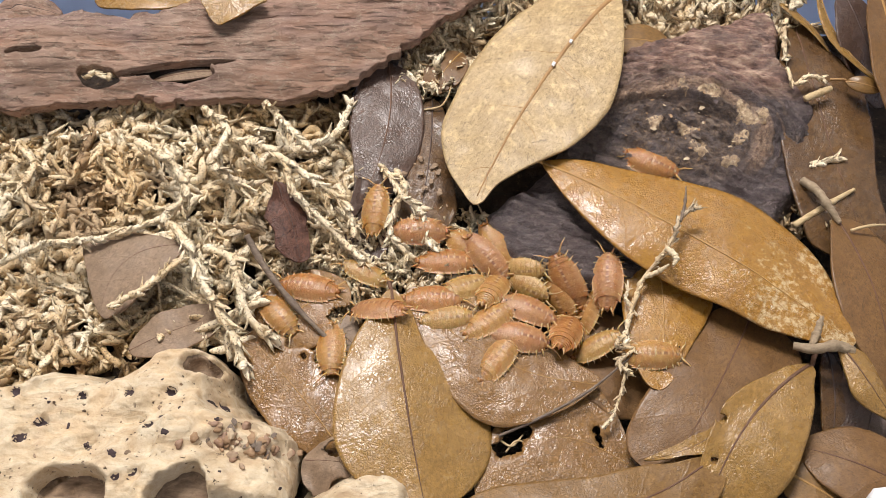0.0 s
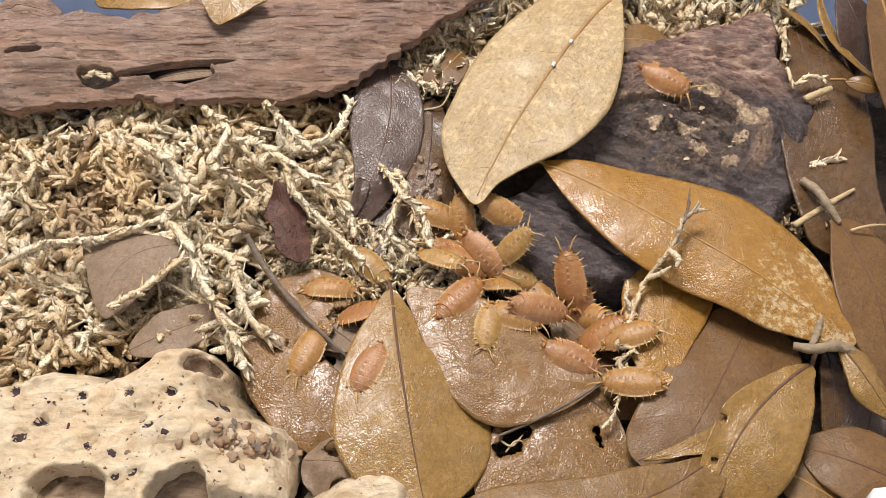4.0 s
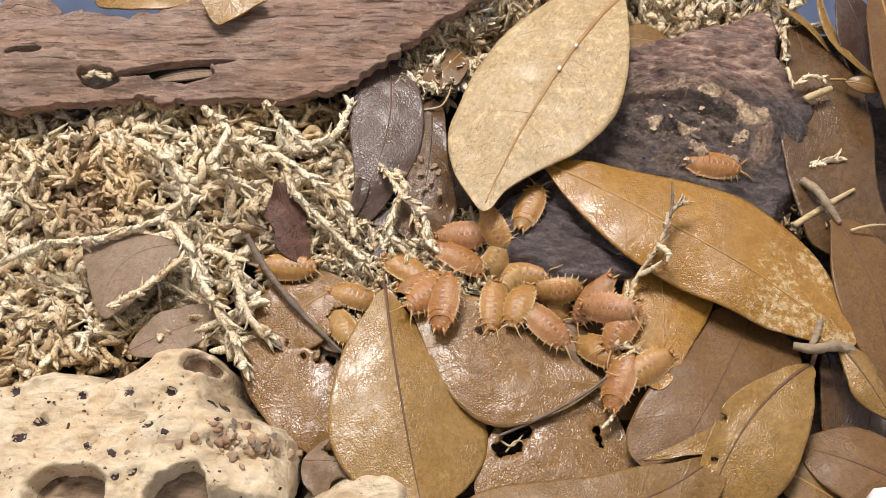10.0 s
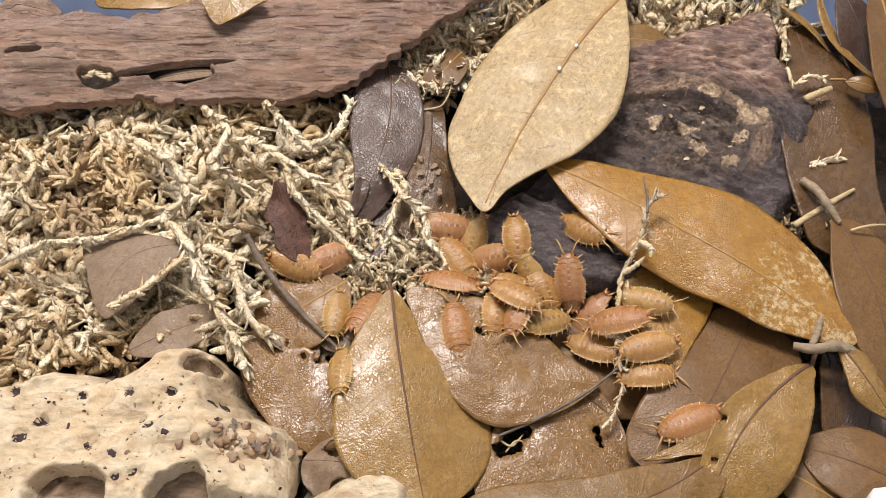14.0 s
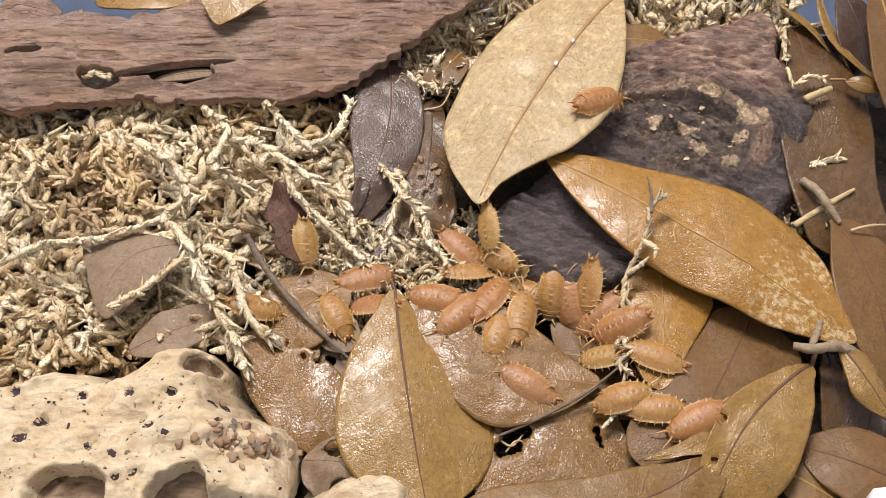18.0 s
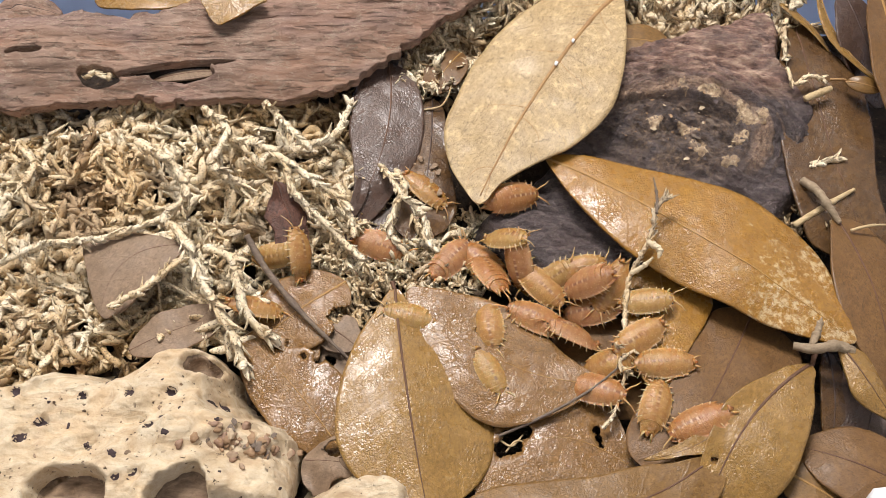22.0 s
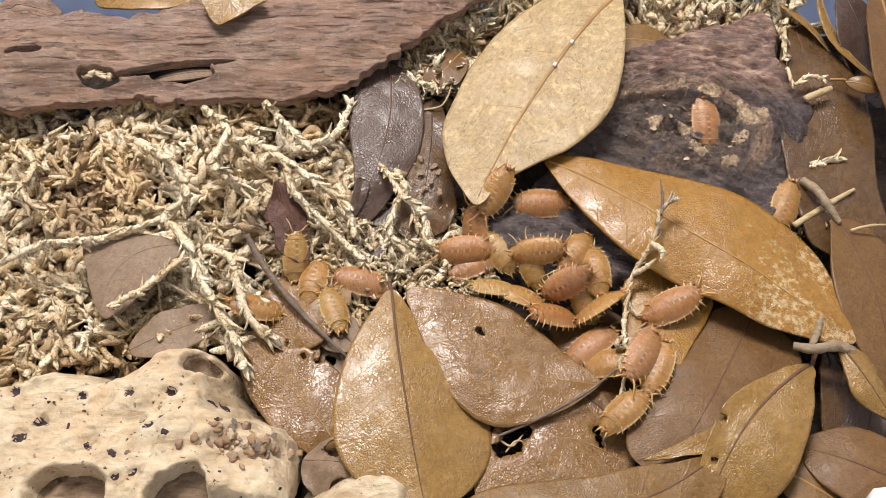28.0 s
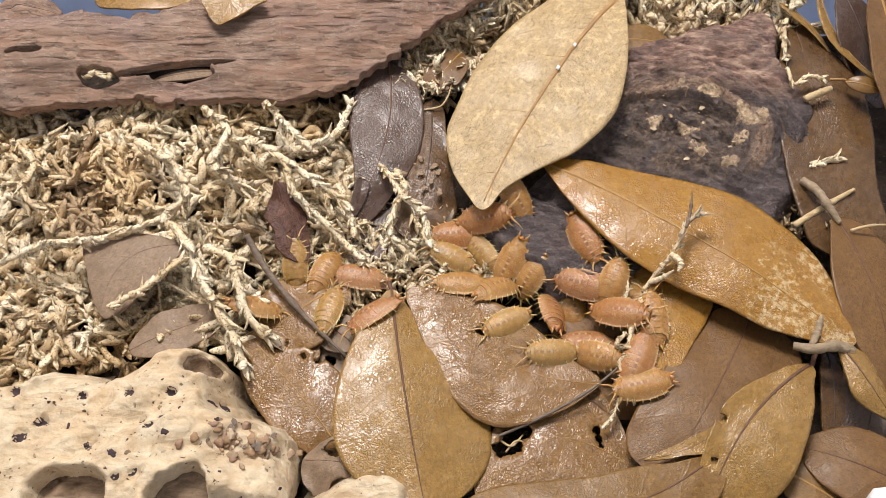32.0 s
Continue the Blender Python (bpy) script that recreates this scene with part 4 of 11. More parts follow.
soil()
plank()
char_block()
driftwood()

# ---- the moss beds ----
BED_LINE = rounded([(-132.0, 41.5, 6), (-89.2, 44.7, 8), (-56.0, 47.8, 8), (-34.7, 50.8, 8), (-22.2, 46.5, 6), (-23.5, 22.1, 4), (-26.1, 1.6, 3), (-42.3, -6.6, 3), (-46.9, -17.2, 2), (-45.6, -29.2, 2), (-60.6, -26.3, 2), (-79.0, -31.6, 4), (-110.7, -40.1, 4)])
MID_LINE = rounded([(-32.6, 9.8, 1), (-13.9, 18.0, 2), (-6.4, 12.0, 3), (9.6, 10.9, 2), (15.0, -2.1, 1), (9.1, -14.5, 0), (-11.6, -16.1, 0), (-24.9, -23.8, 0), (-38.4, -23.8, 0), (-42.9, -4.8, 0)])
BACK_LINE = rounded([(-7.8, 63.3, 6), (5.8, 72.3, 8), (19.3, 87.3, 8), (66.1, 89.7, 8), (91.6, 82.6, 8), (76.7, 71.2, 8), (54.0, 66.6, 6), (28.4, 68.8, 6), (2.5, 51.3, 4), (-7.6, 48.3, 4)])
SIDE_LINE = rounded([(90.2, 32.2, 3), (103.0, 28.4, 3), (106.5, 17.3, 3), (96.5, 5.0, 3), (86.5, 5.0, 3)])


def bed_height(x, y):
    hx, hy, _ = (-88.3, 20.6, 6)
    return 3.2 + 5.5 * fbm(x, y, 26, 3, 6) + 5.0 * np.exp(-(((x - hx) / 26) ** 2 + ((y - hy) / 17) ** 2))


def bed_tone(x, y):
    """Browner, older moss at the bed's far end and low edge; the cream strands are at its middle."""
    return float(-0.14 * (1 - smooth(-112, -86, np.array(x))) - 0.25 * (1 - smooth(-34, -8, np.array(y))) * (1 - smooth(-80, -66, np.array(x))) - 0.2 * smooth(30, 44, np.array(y)))


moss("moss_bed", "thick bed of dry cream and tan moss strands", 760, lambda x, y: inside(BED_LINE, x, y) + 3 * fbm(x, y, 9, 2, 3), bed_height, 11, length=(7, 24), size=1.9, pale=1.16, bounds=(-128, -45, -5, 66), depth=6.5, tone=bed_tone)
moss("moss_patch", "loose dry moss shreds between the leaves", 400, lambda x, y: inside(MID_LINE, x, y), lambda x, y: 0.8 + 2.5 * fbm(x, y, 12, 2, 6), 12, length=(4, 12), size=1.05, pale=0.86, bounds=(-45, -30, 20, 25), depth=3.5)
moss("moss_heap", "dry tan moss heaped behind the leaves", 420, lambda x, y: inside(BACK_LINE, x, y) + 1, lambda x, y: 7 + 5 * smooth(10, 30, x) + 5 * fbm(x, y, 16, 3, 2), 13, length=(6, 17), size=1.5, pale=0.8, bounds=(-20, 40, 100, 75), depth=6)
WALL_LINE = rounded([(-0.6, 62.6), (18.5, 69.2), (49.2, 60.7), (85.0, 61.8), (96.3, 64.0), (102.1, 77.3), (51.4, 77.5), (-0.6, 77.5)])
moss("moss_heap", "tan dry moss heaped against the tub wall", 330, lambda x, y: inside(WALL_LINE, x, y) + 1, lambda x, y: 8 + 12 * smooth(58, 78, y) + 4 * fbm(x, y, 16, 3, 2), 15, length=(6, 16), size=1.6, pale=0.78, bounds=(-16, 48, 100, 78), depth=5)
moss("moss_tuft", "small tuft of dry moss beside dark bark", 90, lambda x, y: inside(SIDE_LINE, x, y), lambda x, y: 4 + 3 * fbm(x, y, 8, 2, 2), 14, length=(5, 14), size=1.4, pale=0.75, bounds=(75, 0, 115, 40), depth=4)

# ---- the leaves ----
pale_leaf = leaf("pale_leaf", "large dry beige leaf with a brown midrib lying on dark bark", (47.5, 69.5, 21), (7.5, 5.2, 12), 39.1, PALE_LEAF, RIB_PALE, roll=3, arch=2.5, cup=-0.10, bend=-2.7, ripple=0.7, seed=1, petiole=6, vein_lines=4, stalk=1.0,
                 edges=((2.6, 6.5, 11.7, 16.5, 19.2, 15.9, 8.3, 3.4, 2.0), (10.9, 14.6, 16.6, 18.8, 19.5, 18.7, 17.3, 11.6, 4.0)))
long_leaf = leaf("long_leaf", "long ochre leaf with pale mould patches lying on dark bark", (25.3, 18.0, 12.5), (93.5, -31.3, 9.5), 36.3, OCHRE_LEAF, RIB, roll=4, arch=4.0, fold=-0.10, cup=-0.25, bend=0.8, ripple=0.7, seed=2, petiole=2.5, stalk=0.5,
                 edges=((2.3, 5.6, 9.2, 13.5, 17.0, 17.8, 15.4, 8.6, 2.6), (1.9, 5.2, 9.2, 12.2, 12.5, 10.9, 9.3, 5.7, 2.3)))
fold_leaf = leaf("folded_leaf", "golden brown leaf creased along its midrib, one half shiny", (-12.2, -15.6, 7), (-3.5, -68.8, 6), 37.8, GOLD_LEAF, RIB_BROWN, roll=-10, arch=2.5, fold=-0.18, bend=-1.1, ripple=0.5, seed=3, petiole=2.0, stalk=0.45,
                 edges=((1.7, 3.7, 8.0, 13.7, 17.4, 18.7, 17.4, 12.2, 5.5), (2.2, 4.7, 9.1, 12.8, 15.4, 16.4, 14.2, 9.6, 4.6)))
side_leaf = leaf("glossy_leaf", "glossy reddish brown leaf with a wrinkled surface", (35.7, -38.7, 4), (-8.7, -15.6, 5), 31.0, BROWN_LEAF, RIB, bites=((30, 1.6, 0.8), (28.6, 2.2, 0.45)), arch=2.0, cup=-0.2, bend=6.1, ripple=0.9, seed=4, stalk=0.15,
                 edges=((2.6, 7.4, 12.1, 15.3, 14.0, 10.7, 6.5, 3.2, 1.6), (2.2, 4.2, 7.3, 10.7, 13.0, 12.2, 8.9, 5.4, 2.6)))
leaf("gnawed_leaf", "glossy brown leaf with gnawed holes and a torn edge", (42.7, -57.8, 1), (6.8, -63.0, 1.5), 33.0, BROWN_LEAF, RIB, arch=1.2, cup=-0.1, bend=-9.5, ripple=0.7, seed=5, bites=((26.8, -9.5, 2.9), (29.2, -8.7, 1.8), (23.2, -11.6, 1.5), (6.8, -8.2, 0.8), (6.6, -6.4, 0.6), (7.0, -10.2, 0.9)), stalk=0.15,
     edges=((3.1, 6.2, 9.2, 11.6, 13.3, 11.3, 9.2, 6.3, 3.1), (9.9, 15.4, 16.2, 14.8, 12.4, 10.3, 8.4, 5.9, 3.0)))
leaf("chewed_leaf", "glossy brown leaf with a chewed upper edge", (-22.2, -53.9, 1), (-46.4, -25.1, 2), 20.7, BROWN_LEAF, RIB, arch=1.8, cup=-0.15, bend=-0.5, ripple=0.8, seed=6, bites=((28.6, -7.4, 2.0), (24.0, -6.8, 0.9), (21.2, -9.4, 1.6), (33.0, -4.2, 1.3)), stalk=0.2,
     edges=((2.8, 5.6, 7.6, 9.2, 9.3, 8.7, 7.1, 5.2, 3.0), (3.5, 6.6, 8.9, 10.3, 9.8, 8.2, 6.4, 4.6, 2.6)))
leaf("leaf_scrap", "small glossy orange-brown leaf scrap on moss", (-23.8, -10.6, 2), (-44.0, -26.5, 1), 20.7, BROWN_LEAF, RIB, arch=1.5, peak=0.5, blunt=0.5, ripple=0.8, seed=7, bites=((6, 9, 4),), stalk=0.5)
leaf("dark_leaf", "dark grey-brown wet-looking leaf half under bark", (-14.9, 54.7, 9), (-24.5, 5.3, 2), 21.4, DARK_LEAF, RIB_BROWN, roll=-8, arch=4, cup=-0.3, bend=4.3, ripple=0.9, seed=8, stalk=0.3,
     edges=((4.6, 6.9, 8.4, 9.5, 9.7, 8.5, 6.6, 5.3, 3.1), (5.0, 7.6, 9.5, 10.7, 9.5, 6.2, 3.4, 2.4, 1.5)))
leaf("dark_leaf", "dark dirty leaf with crumbs of soil on it", (-2.9, 45.1, 6), (-7.0, 1.4, 2), 17.6, UMBER_LEAF, RIB_DARK, arch=3, cup=-0.2, bend=1.3, ripple=1.2, seed=9, stalk=0.3,
     edges=((1.6, 3.1, 3.6, 4.2, 5.2, 7.7, 8.8, 7.2, 3.5), (1.5, 3.1, 4.2, 5.1, 5.7, 6.3, 7.0, 6.6, 3.7)))
leaf("dark_leaf", "small silvery dark leaf scrap under moss", (-19.3, 24.3, 1), (-18.9, -5.9, -1), 13.1, DARK_LEAF, RIB_DARK, arch=1, peak=0.5, blunt=0.5, ripple=1.0, seed=10, stalk=0.4)
leaf("brown_leaf", "dim brown leaf lying under the others", (52.9, -39.8, 0), (26.9, -18.7, -1), 24.8, TAN_LEAF, RIB_BROWN, arch=1, bend=1.4, ripple=0.9, seed=46, stalk=0.2,
     edges=((5.0, 9.0, 12.0, 12.4, 11.8, 9.6, 7.1, 4.7, 2.3), (4.1, 8.2, 9.7, 11.0, 11.0, 10.6, 9.0, 6.7, 3.5)))
leaf("grey_leaf", "grey torn leaf lying under the others", (-16.3, -37.9, -1), (-36.5, -15.5, -1), 13.9, GREY_LEAF, RIB_BROWN, arch=1, ripple=1.2, seed=47, bites=((12, 3, 1.6), (18, -3, 1.3)), stalk=0.2,
     edges=((2.7, 5.0, 6.0, 7.0, 6.6, 5.7, 4.5, 3.0, 1.5), (1.9, 3.8, 5.3, 6.0, 6.8, 6.4, 5.4, 3.8, 1.9)))
leaf("leaf_scrap", "silvery turned edge of a dark leaf", (-20.9, 17.3, 6.5), (-24.6, 6.4, 3.5), 4.4, DARK_LEAF, RIB_DARK, roll=-14, bend=1.1, ripple=0.5, seed=48, stalk=0.1,
     edges=((2.0, 2.2, 2.0, 1.8, 1.7, 1.5, 1.4, 0.9, 0.5), (0.8, 1.2, 1.5, 1.6, 1.6, 1.5, 1.3, 0.9, 0.4)))
leaf("grey_leaf", "matt grey-brown leaf fragment lying among moss", (-63.0, -5.0, 10), (-79.7, -23.2, 8), 25.0, GREY_LEAF, RIB_BROWN, arch=1.5, cup=-0.1, bend=-5.9, ripple=0.6, seed=11, stalk=0.1,
     edges=((2.1, 4.1, 6.1, 8.0, 9.7, 8.8, 7.4, 4.3, 2.1), (2.1, 4.2, 6.1, 8.3, 11.3, 12.1, 7.8, 4.8, 2.2)))
leaf("grey_leaf", "matt brown leaf half under driftwood", (-72.5, -31.0, 5), (-51.7, -20.0, 4), 11.0, GREY_LEAF, RIB_BROWN, arch=1, peak=0.5, blunt=0.5, ripple=0.9, seed=12, stalk=0.12)
leaf("gold_leaf", "shiny golden leaf under a longer leaf", (52.0, -3.9, 6.5), (48.1, -41.4, 7), 24.5, OCHRE_LEAF, RIB, arch=1.2, cup=-0.3, bend=1.4, ripple=0.6, seed=13, stalk=0.3,
     edges=((3.6, 7.2, 10.6, 12.3, 10.2, 7.2, 5.0, 3.4, 1.8), (2.9, 5.9, 7.8, 9.3, 9.3, 8.4, 6.7, 4.6, 2.3)))
leaf("tan_leaf", "broad dull tan leaf with a dark midrib", (73.3, -20.6, 5), (47.0, -61.5, 4.5), 31.3, TAN_LEAF, RIB_BROWN, arch=2.5, cup=-0.08, bend=0.9, ripple=0.8, seed=14, stalk=0.3,
     edges=((8.2, 13.4, 15.5, 15.7, 14.1, 11.8, 9.3, 6.2, 3.1), (4.7, 8.1, 9.4, 10.6, 11.9, 13.0, 12.9, 11.4, 8.0)))
leaf("curled_leaf", "golden brown leaf with purple-dark midrib and small holes", (82.7, -35.9, 9), (54.8, -68.7, 7), 26.5, GOLD_LEAF, RIB_BROWN, arch=3, cup=-0.25, bend=-3.5, ripple=1.4, seed=15, petiole=5, bites=((24.6, -8.6, 1.3), (33.4, -4.6, 0.8)), stalk=0.55,
     edges=((2.2, 4.4, 7.8, 10.9, 13.0, 13.2, 11.4, 7.5, 3.7), (1.0, 2.6, 3.6, 5.2, 6.2, 5.6, 4.9, 3.7, 1.9)))
leaf("leaf_scrap", "narrow golden brown leaf flap over an olive leaf", (63.8, -47.9, 8.5), (43.0, -57.9, 8), 6.2, GOLD_LEAF, RIB_BROWN, arch=1, bend=2.3, ripple=0.8, seed=45, stalk=0.12,
     edges=((1.0, 2.0, 3.1, 3.1, 2.4, 1.2, 0.8, 0.5, 0.3), (0.6, 1.3, 1.6, 1.6, 2.0, 1.7, 1.3, 0.8, 0.4)))
leaf("olive_leaf", "dull olive-tan leaf with a raised edge", (60.9, -55.0, 7.5), (4.0, -69.1, 7), 17.2, OLIVE_LEAF, RIB_BROWN, roll=4, arch=2, cup=-0.15, bend=7.5, ripple=0.7, seed=16, stalk=0.3,
     edges=((3.7, 7.4, 7.9, 7.7, 6.8, 5.4, 3.8, 2.4, 1.2), (0.6, 1.6, 3.9, 7.0, 7.7, 8.6, 8.2, 6.1, 3.1)))
leaf("umber_leaf", "large dark umber leaf standing behind bark", (98.2, 68.2, 12), (105.9, -6.6, 3), 32.2, UMBER_LEAF, RIB_BROWN, roll=-6, arch=3, cup=-0.2, bend=-2.5, ripple=0.9, seed=17, stalk=0.3,
     edges=((2.5, 5.6, 10.4, 14.6, 13.4, 10.2, 8.7, 6.7, 3.3), (2.3, 4.7, 7.5, 10.5, 12.6, 13.5, 14.0, 13.3, 6.7)))
leaf("brown_leaf", "smooth brown leaf with a grey stalk", (97.0, 3.6, 9), (101.2, -42.3, 6), 19.7, TAN_LEAF, RIB_BROWN, roll=-10, arch=3, cup=-0.2, bend=1.3, ripple=0.5, seed=18, stalk=0.4,
     edges=((4.5, 7.8, 9.8, 9.6, 8.8, 7.4, 5.7, 3.8, 1.9), (1.9, 3.9, 6.3, 8.6, 9.3, 8.5, 6.2, 3.9, 2.0)))
stick("stalk", "flat grey-brown stalk of a smooth brown leaf", [(90.9, 14.8, 9), (93.2, 10.5, 10.5), (95.0, 5.8, 10.5), (97.2, 1.5, 9.6)], 1.1, STALK_GREY, "stalk", knots=0.3, taper=0.3)
leaf("pink_leaf", "pinkish tan leaf leaning at the edge", (120.8, 76.4, 18), (116.1, 25.3, 14), 15.8, TAN_LEAF, RIB, roll=-20, arch=2, peak=0.5, blunt=0.6, ripple=0.5, seed=19, stalk=0.6)
leaf("rolled_leaf", "narrow rolled ochre leaf edge among the litter", (86.9, 77.4, 16), (107.4, 56.3, 10), 6.5, GOLD_LEAF, RIB, roll=-50, arch=2.5, cup=-0.9, peak=0.5, blunt=0.5, ripple=0.4, seed=20, stalk=0.5)
leaf("rolled_leaf", "narrow rolled ochre leaf edge among the litter", (104.7, 76.4, 18), (117.2, 44.2, 12), 6.0, GOLD_LEAF, RIB, roll=-45, arch=-3, cup=-0.9, bend=-2, peak=0.5, blunt=0.5, ripple=0.4, seed=21, stalk=0.5)
leaf("twisted_leaf", "twisted yellow-brown leaf with a flattened grey stalk", (89.4, -32.5, 11), (98.1, -49.2, 8), 8.5, GOLD_LEAF, RIB_BROWN, arch=2, cup=-0.4, bend=-0.6, ripple=1.2, seed=22, stalk=0.3,
     edges=((1.5, 3.0, 4.3, 4.3, 3.9, 3.3, 2.5, 1.7, 0.8), (0.7, 1.4, 2.2, 3.2, 4.2, 3.8, 2.8, 1.6, 0.8)))
leaf("dark_leaf", "dark brown glossy leaf in the shade of others", (90.3, -28.7, 1), (86.4, -53.3, 0), 7.4, UMBER_LEAF, RIB_DARK, roll=-20, arch=2, peak=0.5, blunt=0.5, ripple=0.5, seed=23, stalk=0.4)
leaf("dark_leaf", "dark brown leaf deep in the litter", (103.9, -28.3, 0), (91.8, -57.2, 0), 16.8, DARK_LEAF, RIB_DARK, arch=2, peak=0.5, blunt=0.5, ripple=0.8, seed=24, stalk=0.5)
leaf("grey_leaf", "dull speckled grey-brown leaf", (102.5, -65.1, 5), (78.2, -53.1, 3), 18.0, TAN_LEAF, RIB_BROWN, arch=3, cup=-0.2, peak=0.5, blunt=0.6, ripple=0.5, seed=25, vein_lines=0, stalk=0.5)
leaf("olive_leaf", "dull olive leaf under a grey one", (73.2, -58.2, 3), (89.4, -69.6, 2), 14.5, OLIVE_LEAF, RIB, arch=1.5, peak=0.5, blunt=0.6, ripple=0.5, seed=26, stalk=0.5)
leaf("back_leaf", "shiny golden leaf behind the bark plank", (-96.4, 70.9, 16), (-64.9, 72.3, 16), 15.6, GOLD_LEAF, RIB, roll=-5, arch=4, cup=-0.2, peak=0.5, blunt=0.6, ripple=0.6, seed=27, stalk=0.6)
leaf("leaf_scrap", "small folded golden leaf tip hanging over the plank", (-54.5, 69.1, 25), (-59.5, 56.4, 22), 18.0, GOLD_LEAF, RIB, arch=0.5, ripple=0.8, seed=44, stalk=0.12,
     edges=((3.6, 7.2, 9.0, 7.6, 6.1, 4.7, 3.2, 1.8, 0.9), (1.5, 3.1, 4.6, 6.2, 7.7, 7.3, 5.0, 3.2, 1.6)))
leaf("leaf_scrap", "small pinkish brown leaf scrap in moss", (4.9, 59.2, 8), (-3.4, 45.6, 7), 11.1, TAN_LEAF, RIB, arch=1.5, peak=0.5, blunt=0.5, ripple=0.6, seed=28, stalk=0.3)
leaf("leaf_scrap", "tan leaf edge behind the beige leaf", (44.6, 60.7, 12), (62.9, 58.1, 12), 11.7, OLIVE_LEAF, RIB, arch=1, peak=0.5, blunt=0.6, ripple=0.4, seed=29, stalk=0.3)
leaf("dark_leaf", "dark leaf standing at the tub wall", (111.1, 73.4, 17), (120.4, 44.0, 3), 19.2, DARK_LEAF, RIB_DARK, roll=-15, arch=2, peak=0.5, blunt=0.5, ripple=0.5, seed=30, stalk=0.5)
leaf("reddish_scrap", "dark reddish bark-like leaf scrap in moss", (-41.7, 15.1, 9), (-35.4, -7.2, 4), 9.6, REDDISH, RIB_DARK, roll=-24, arch=2, cup=-0.5, peak=0.60, blunt=0.32, ripple=2.6, wobble=0.2, seed=31, stalk=0.25)

leaf("leaf_scrap", "crumpled grey-brown leaf scrap beside driftwood", (-30.5, -55.8, 5), (-16.4, -59.2, 4), 15.1, GREY_LEAF, RIB_BROWN, roll=-10, arch=2, cup=-0.5, peak=0.5, blunt=0.5, ripple=4.0, wobble=0.25, seed=34, bites=((6, 3, 2.2), (10, -5, 2.0)), stalk=0.1)
leaf("leaf_scrap", "crumpled grey-brown leaf scrap beside driftwood", (-22.6, -56.7, 4), (-9.7, -59.2, 3), 7.2, GREY_LEAF, RIB_BROWN, arch=2, cup=-0.5, peak=0.5, blunt=0.5, ripple=3.5, wobble=0.25, seed=35, stalk=0.1)
leaf("bark_scrap", "rough dark brown bark scrap behind the plank", (-126.9, 66.0, 19), (-105.2, 65.6, 19), 13.3, PLANK, RIB_DARK, arch=2, cup=-0.6, peak=0.5, blunt=0.35, ripple=3.5, seed=36, thick=2.0, stalk=0.3)
for far, aside, big in ((22.6, -2.1, 0.72), (31.2, -2.5, 0.80)):
    lump("bead", (far, aside, 2.6), (big, big * 0.75, big * 0.6), WHITE, pale_leaf, 3, "tiny white bead on the midrib")

rng = np.random.RandomState(21)
cx, cy, _ = (-4.2, 15.2, 6)
for k in range(16):
    # crumbs of soil on the dark leaf
    x, y, big = cx + rng.randn() * 5.0, cy + rng.randn() * 5.0, 0.25 + 0.6 * rng.rand() ** 2
    tagged(lump("soil_crumb", (x, y, 6.2 + 0.3 * rng.rand()), (big * 1.7, big, big * 0.35), HOLLOW, None, k, fine=1), "small brown crumb of soil on a dark leaf", "crumb", "crumbs on the dark leaf")

stick("stalk", "flat grey broken stalk on the ochre leaf tip", [(86.4, -25.2, 10.8), (84.9, -28.9, 10.6), (82.8, -32.5, 11)], 0.95, STALK_GREY, "stalk", knots=0.3, taper=0.2)
stick("stalk", "flattened grey stalk of a twisted leaf", [(78.7, -32.5, 11), (82.7, -33.8, 12), (87.9, -33.0, 12), (91.8, -33.9, 11)], 0.95, STALK_GREY, "stalk", knots=0.25, taper=-0.3)
stick("root", "thin pale root in a gnawed hole", [(12.1, -50.4, 1), (15.1, -52.7, 2), (17.8, -50.1, 2)], 0.3, STRAW, "root")
stick("root", "thin pale root in a gnawed hole", [(13.9, -53.7, 1), (16.4, -51.6, 2.5), (19.5, -52.7, 2)], 0.25, STRAW, "root")

leaf("leaf_scrap", "pale grey leaf scrap beside a stalk", (-29.6, -21.0, 2), (-20.2, -28.0, 2), 10.1, GREY_LEAF, RIB_BROWN, arch=1, peak=0.5, blunt=0.45, ripple=1.0, seed=38, bites=((3, 3, 1.6),), stalk=0.3)
leaf("leaf_scrap", "small brown leaf scrap under moss", (-41.4, -20.2, 2), (-29.6, -31.7, 1), 8.7, BROWN_LEAF, RIB, arch=1, peak=0.5, blunt=0.45, ripple=1.0, seed=39, stalk=0.3)

# ---- sticks and strands that stand out ----
stick("stalk", "dark grey-brown leaf stalk with a yellowish end", [(-48.0, -1.2, 8), (-43.0, -9.2, 6), (-34.0, -20.3, 5), (-21.2, -32.6, 3)], 0.85, STICK, "stalk", knots=0.45, n=70, taper=0.55)
stick("stalk", "straw-coloured broken stem beside dark bark", [(87.4, 3.1, 6), (95.9, 8.3, 7), (103.9, 12.8, 8)], 0.9, STRAW, "stem")
stick("stalk", "thin dark leaf stalk on glossy leaf", [(12.3, -50.8, 3), (22.1, -47.0, 5), (33.1, -41.0, 6), (43.1, -33.3, 8)], 0.38, STICK, "stalk")
twig = strand("moss_string", "pale knobbly dry moss string across leaves", [(41.3, -31.0, 8), (43.2, -24.0, 9), (46.6, -15.5, 10), (50.3, -11.7, 14), (53.5, -8.0, 18), (55.3, -3.8, 20), (58.4, -1.8, 21)], 0.95, 0.86, 5, 0.8, 0.5)
top = Vector((41.3, -31.0, 8)) * MM
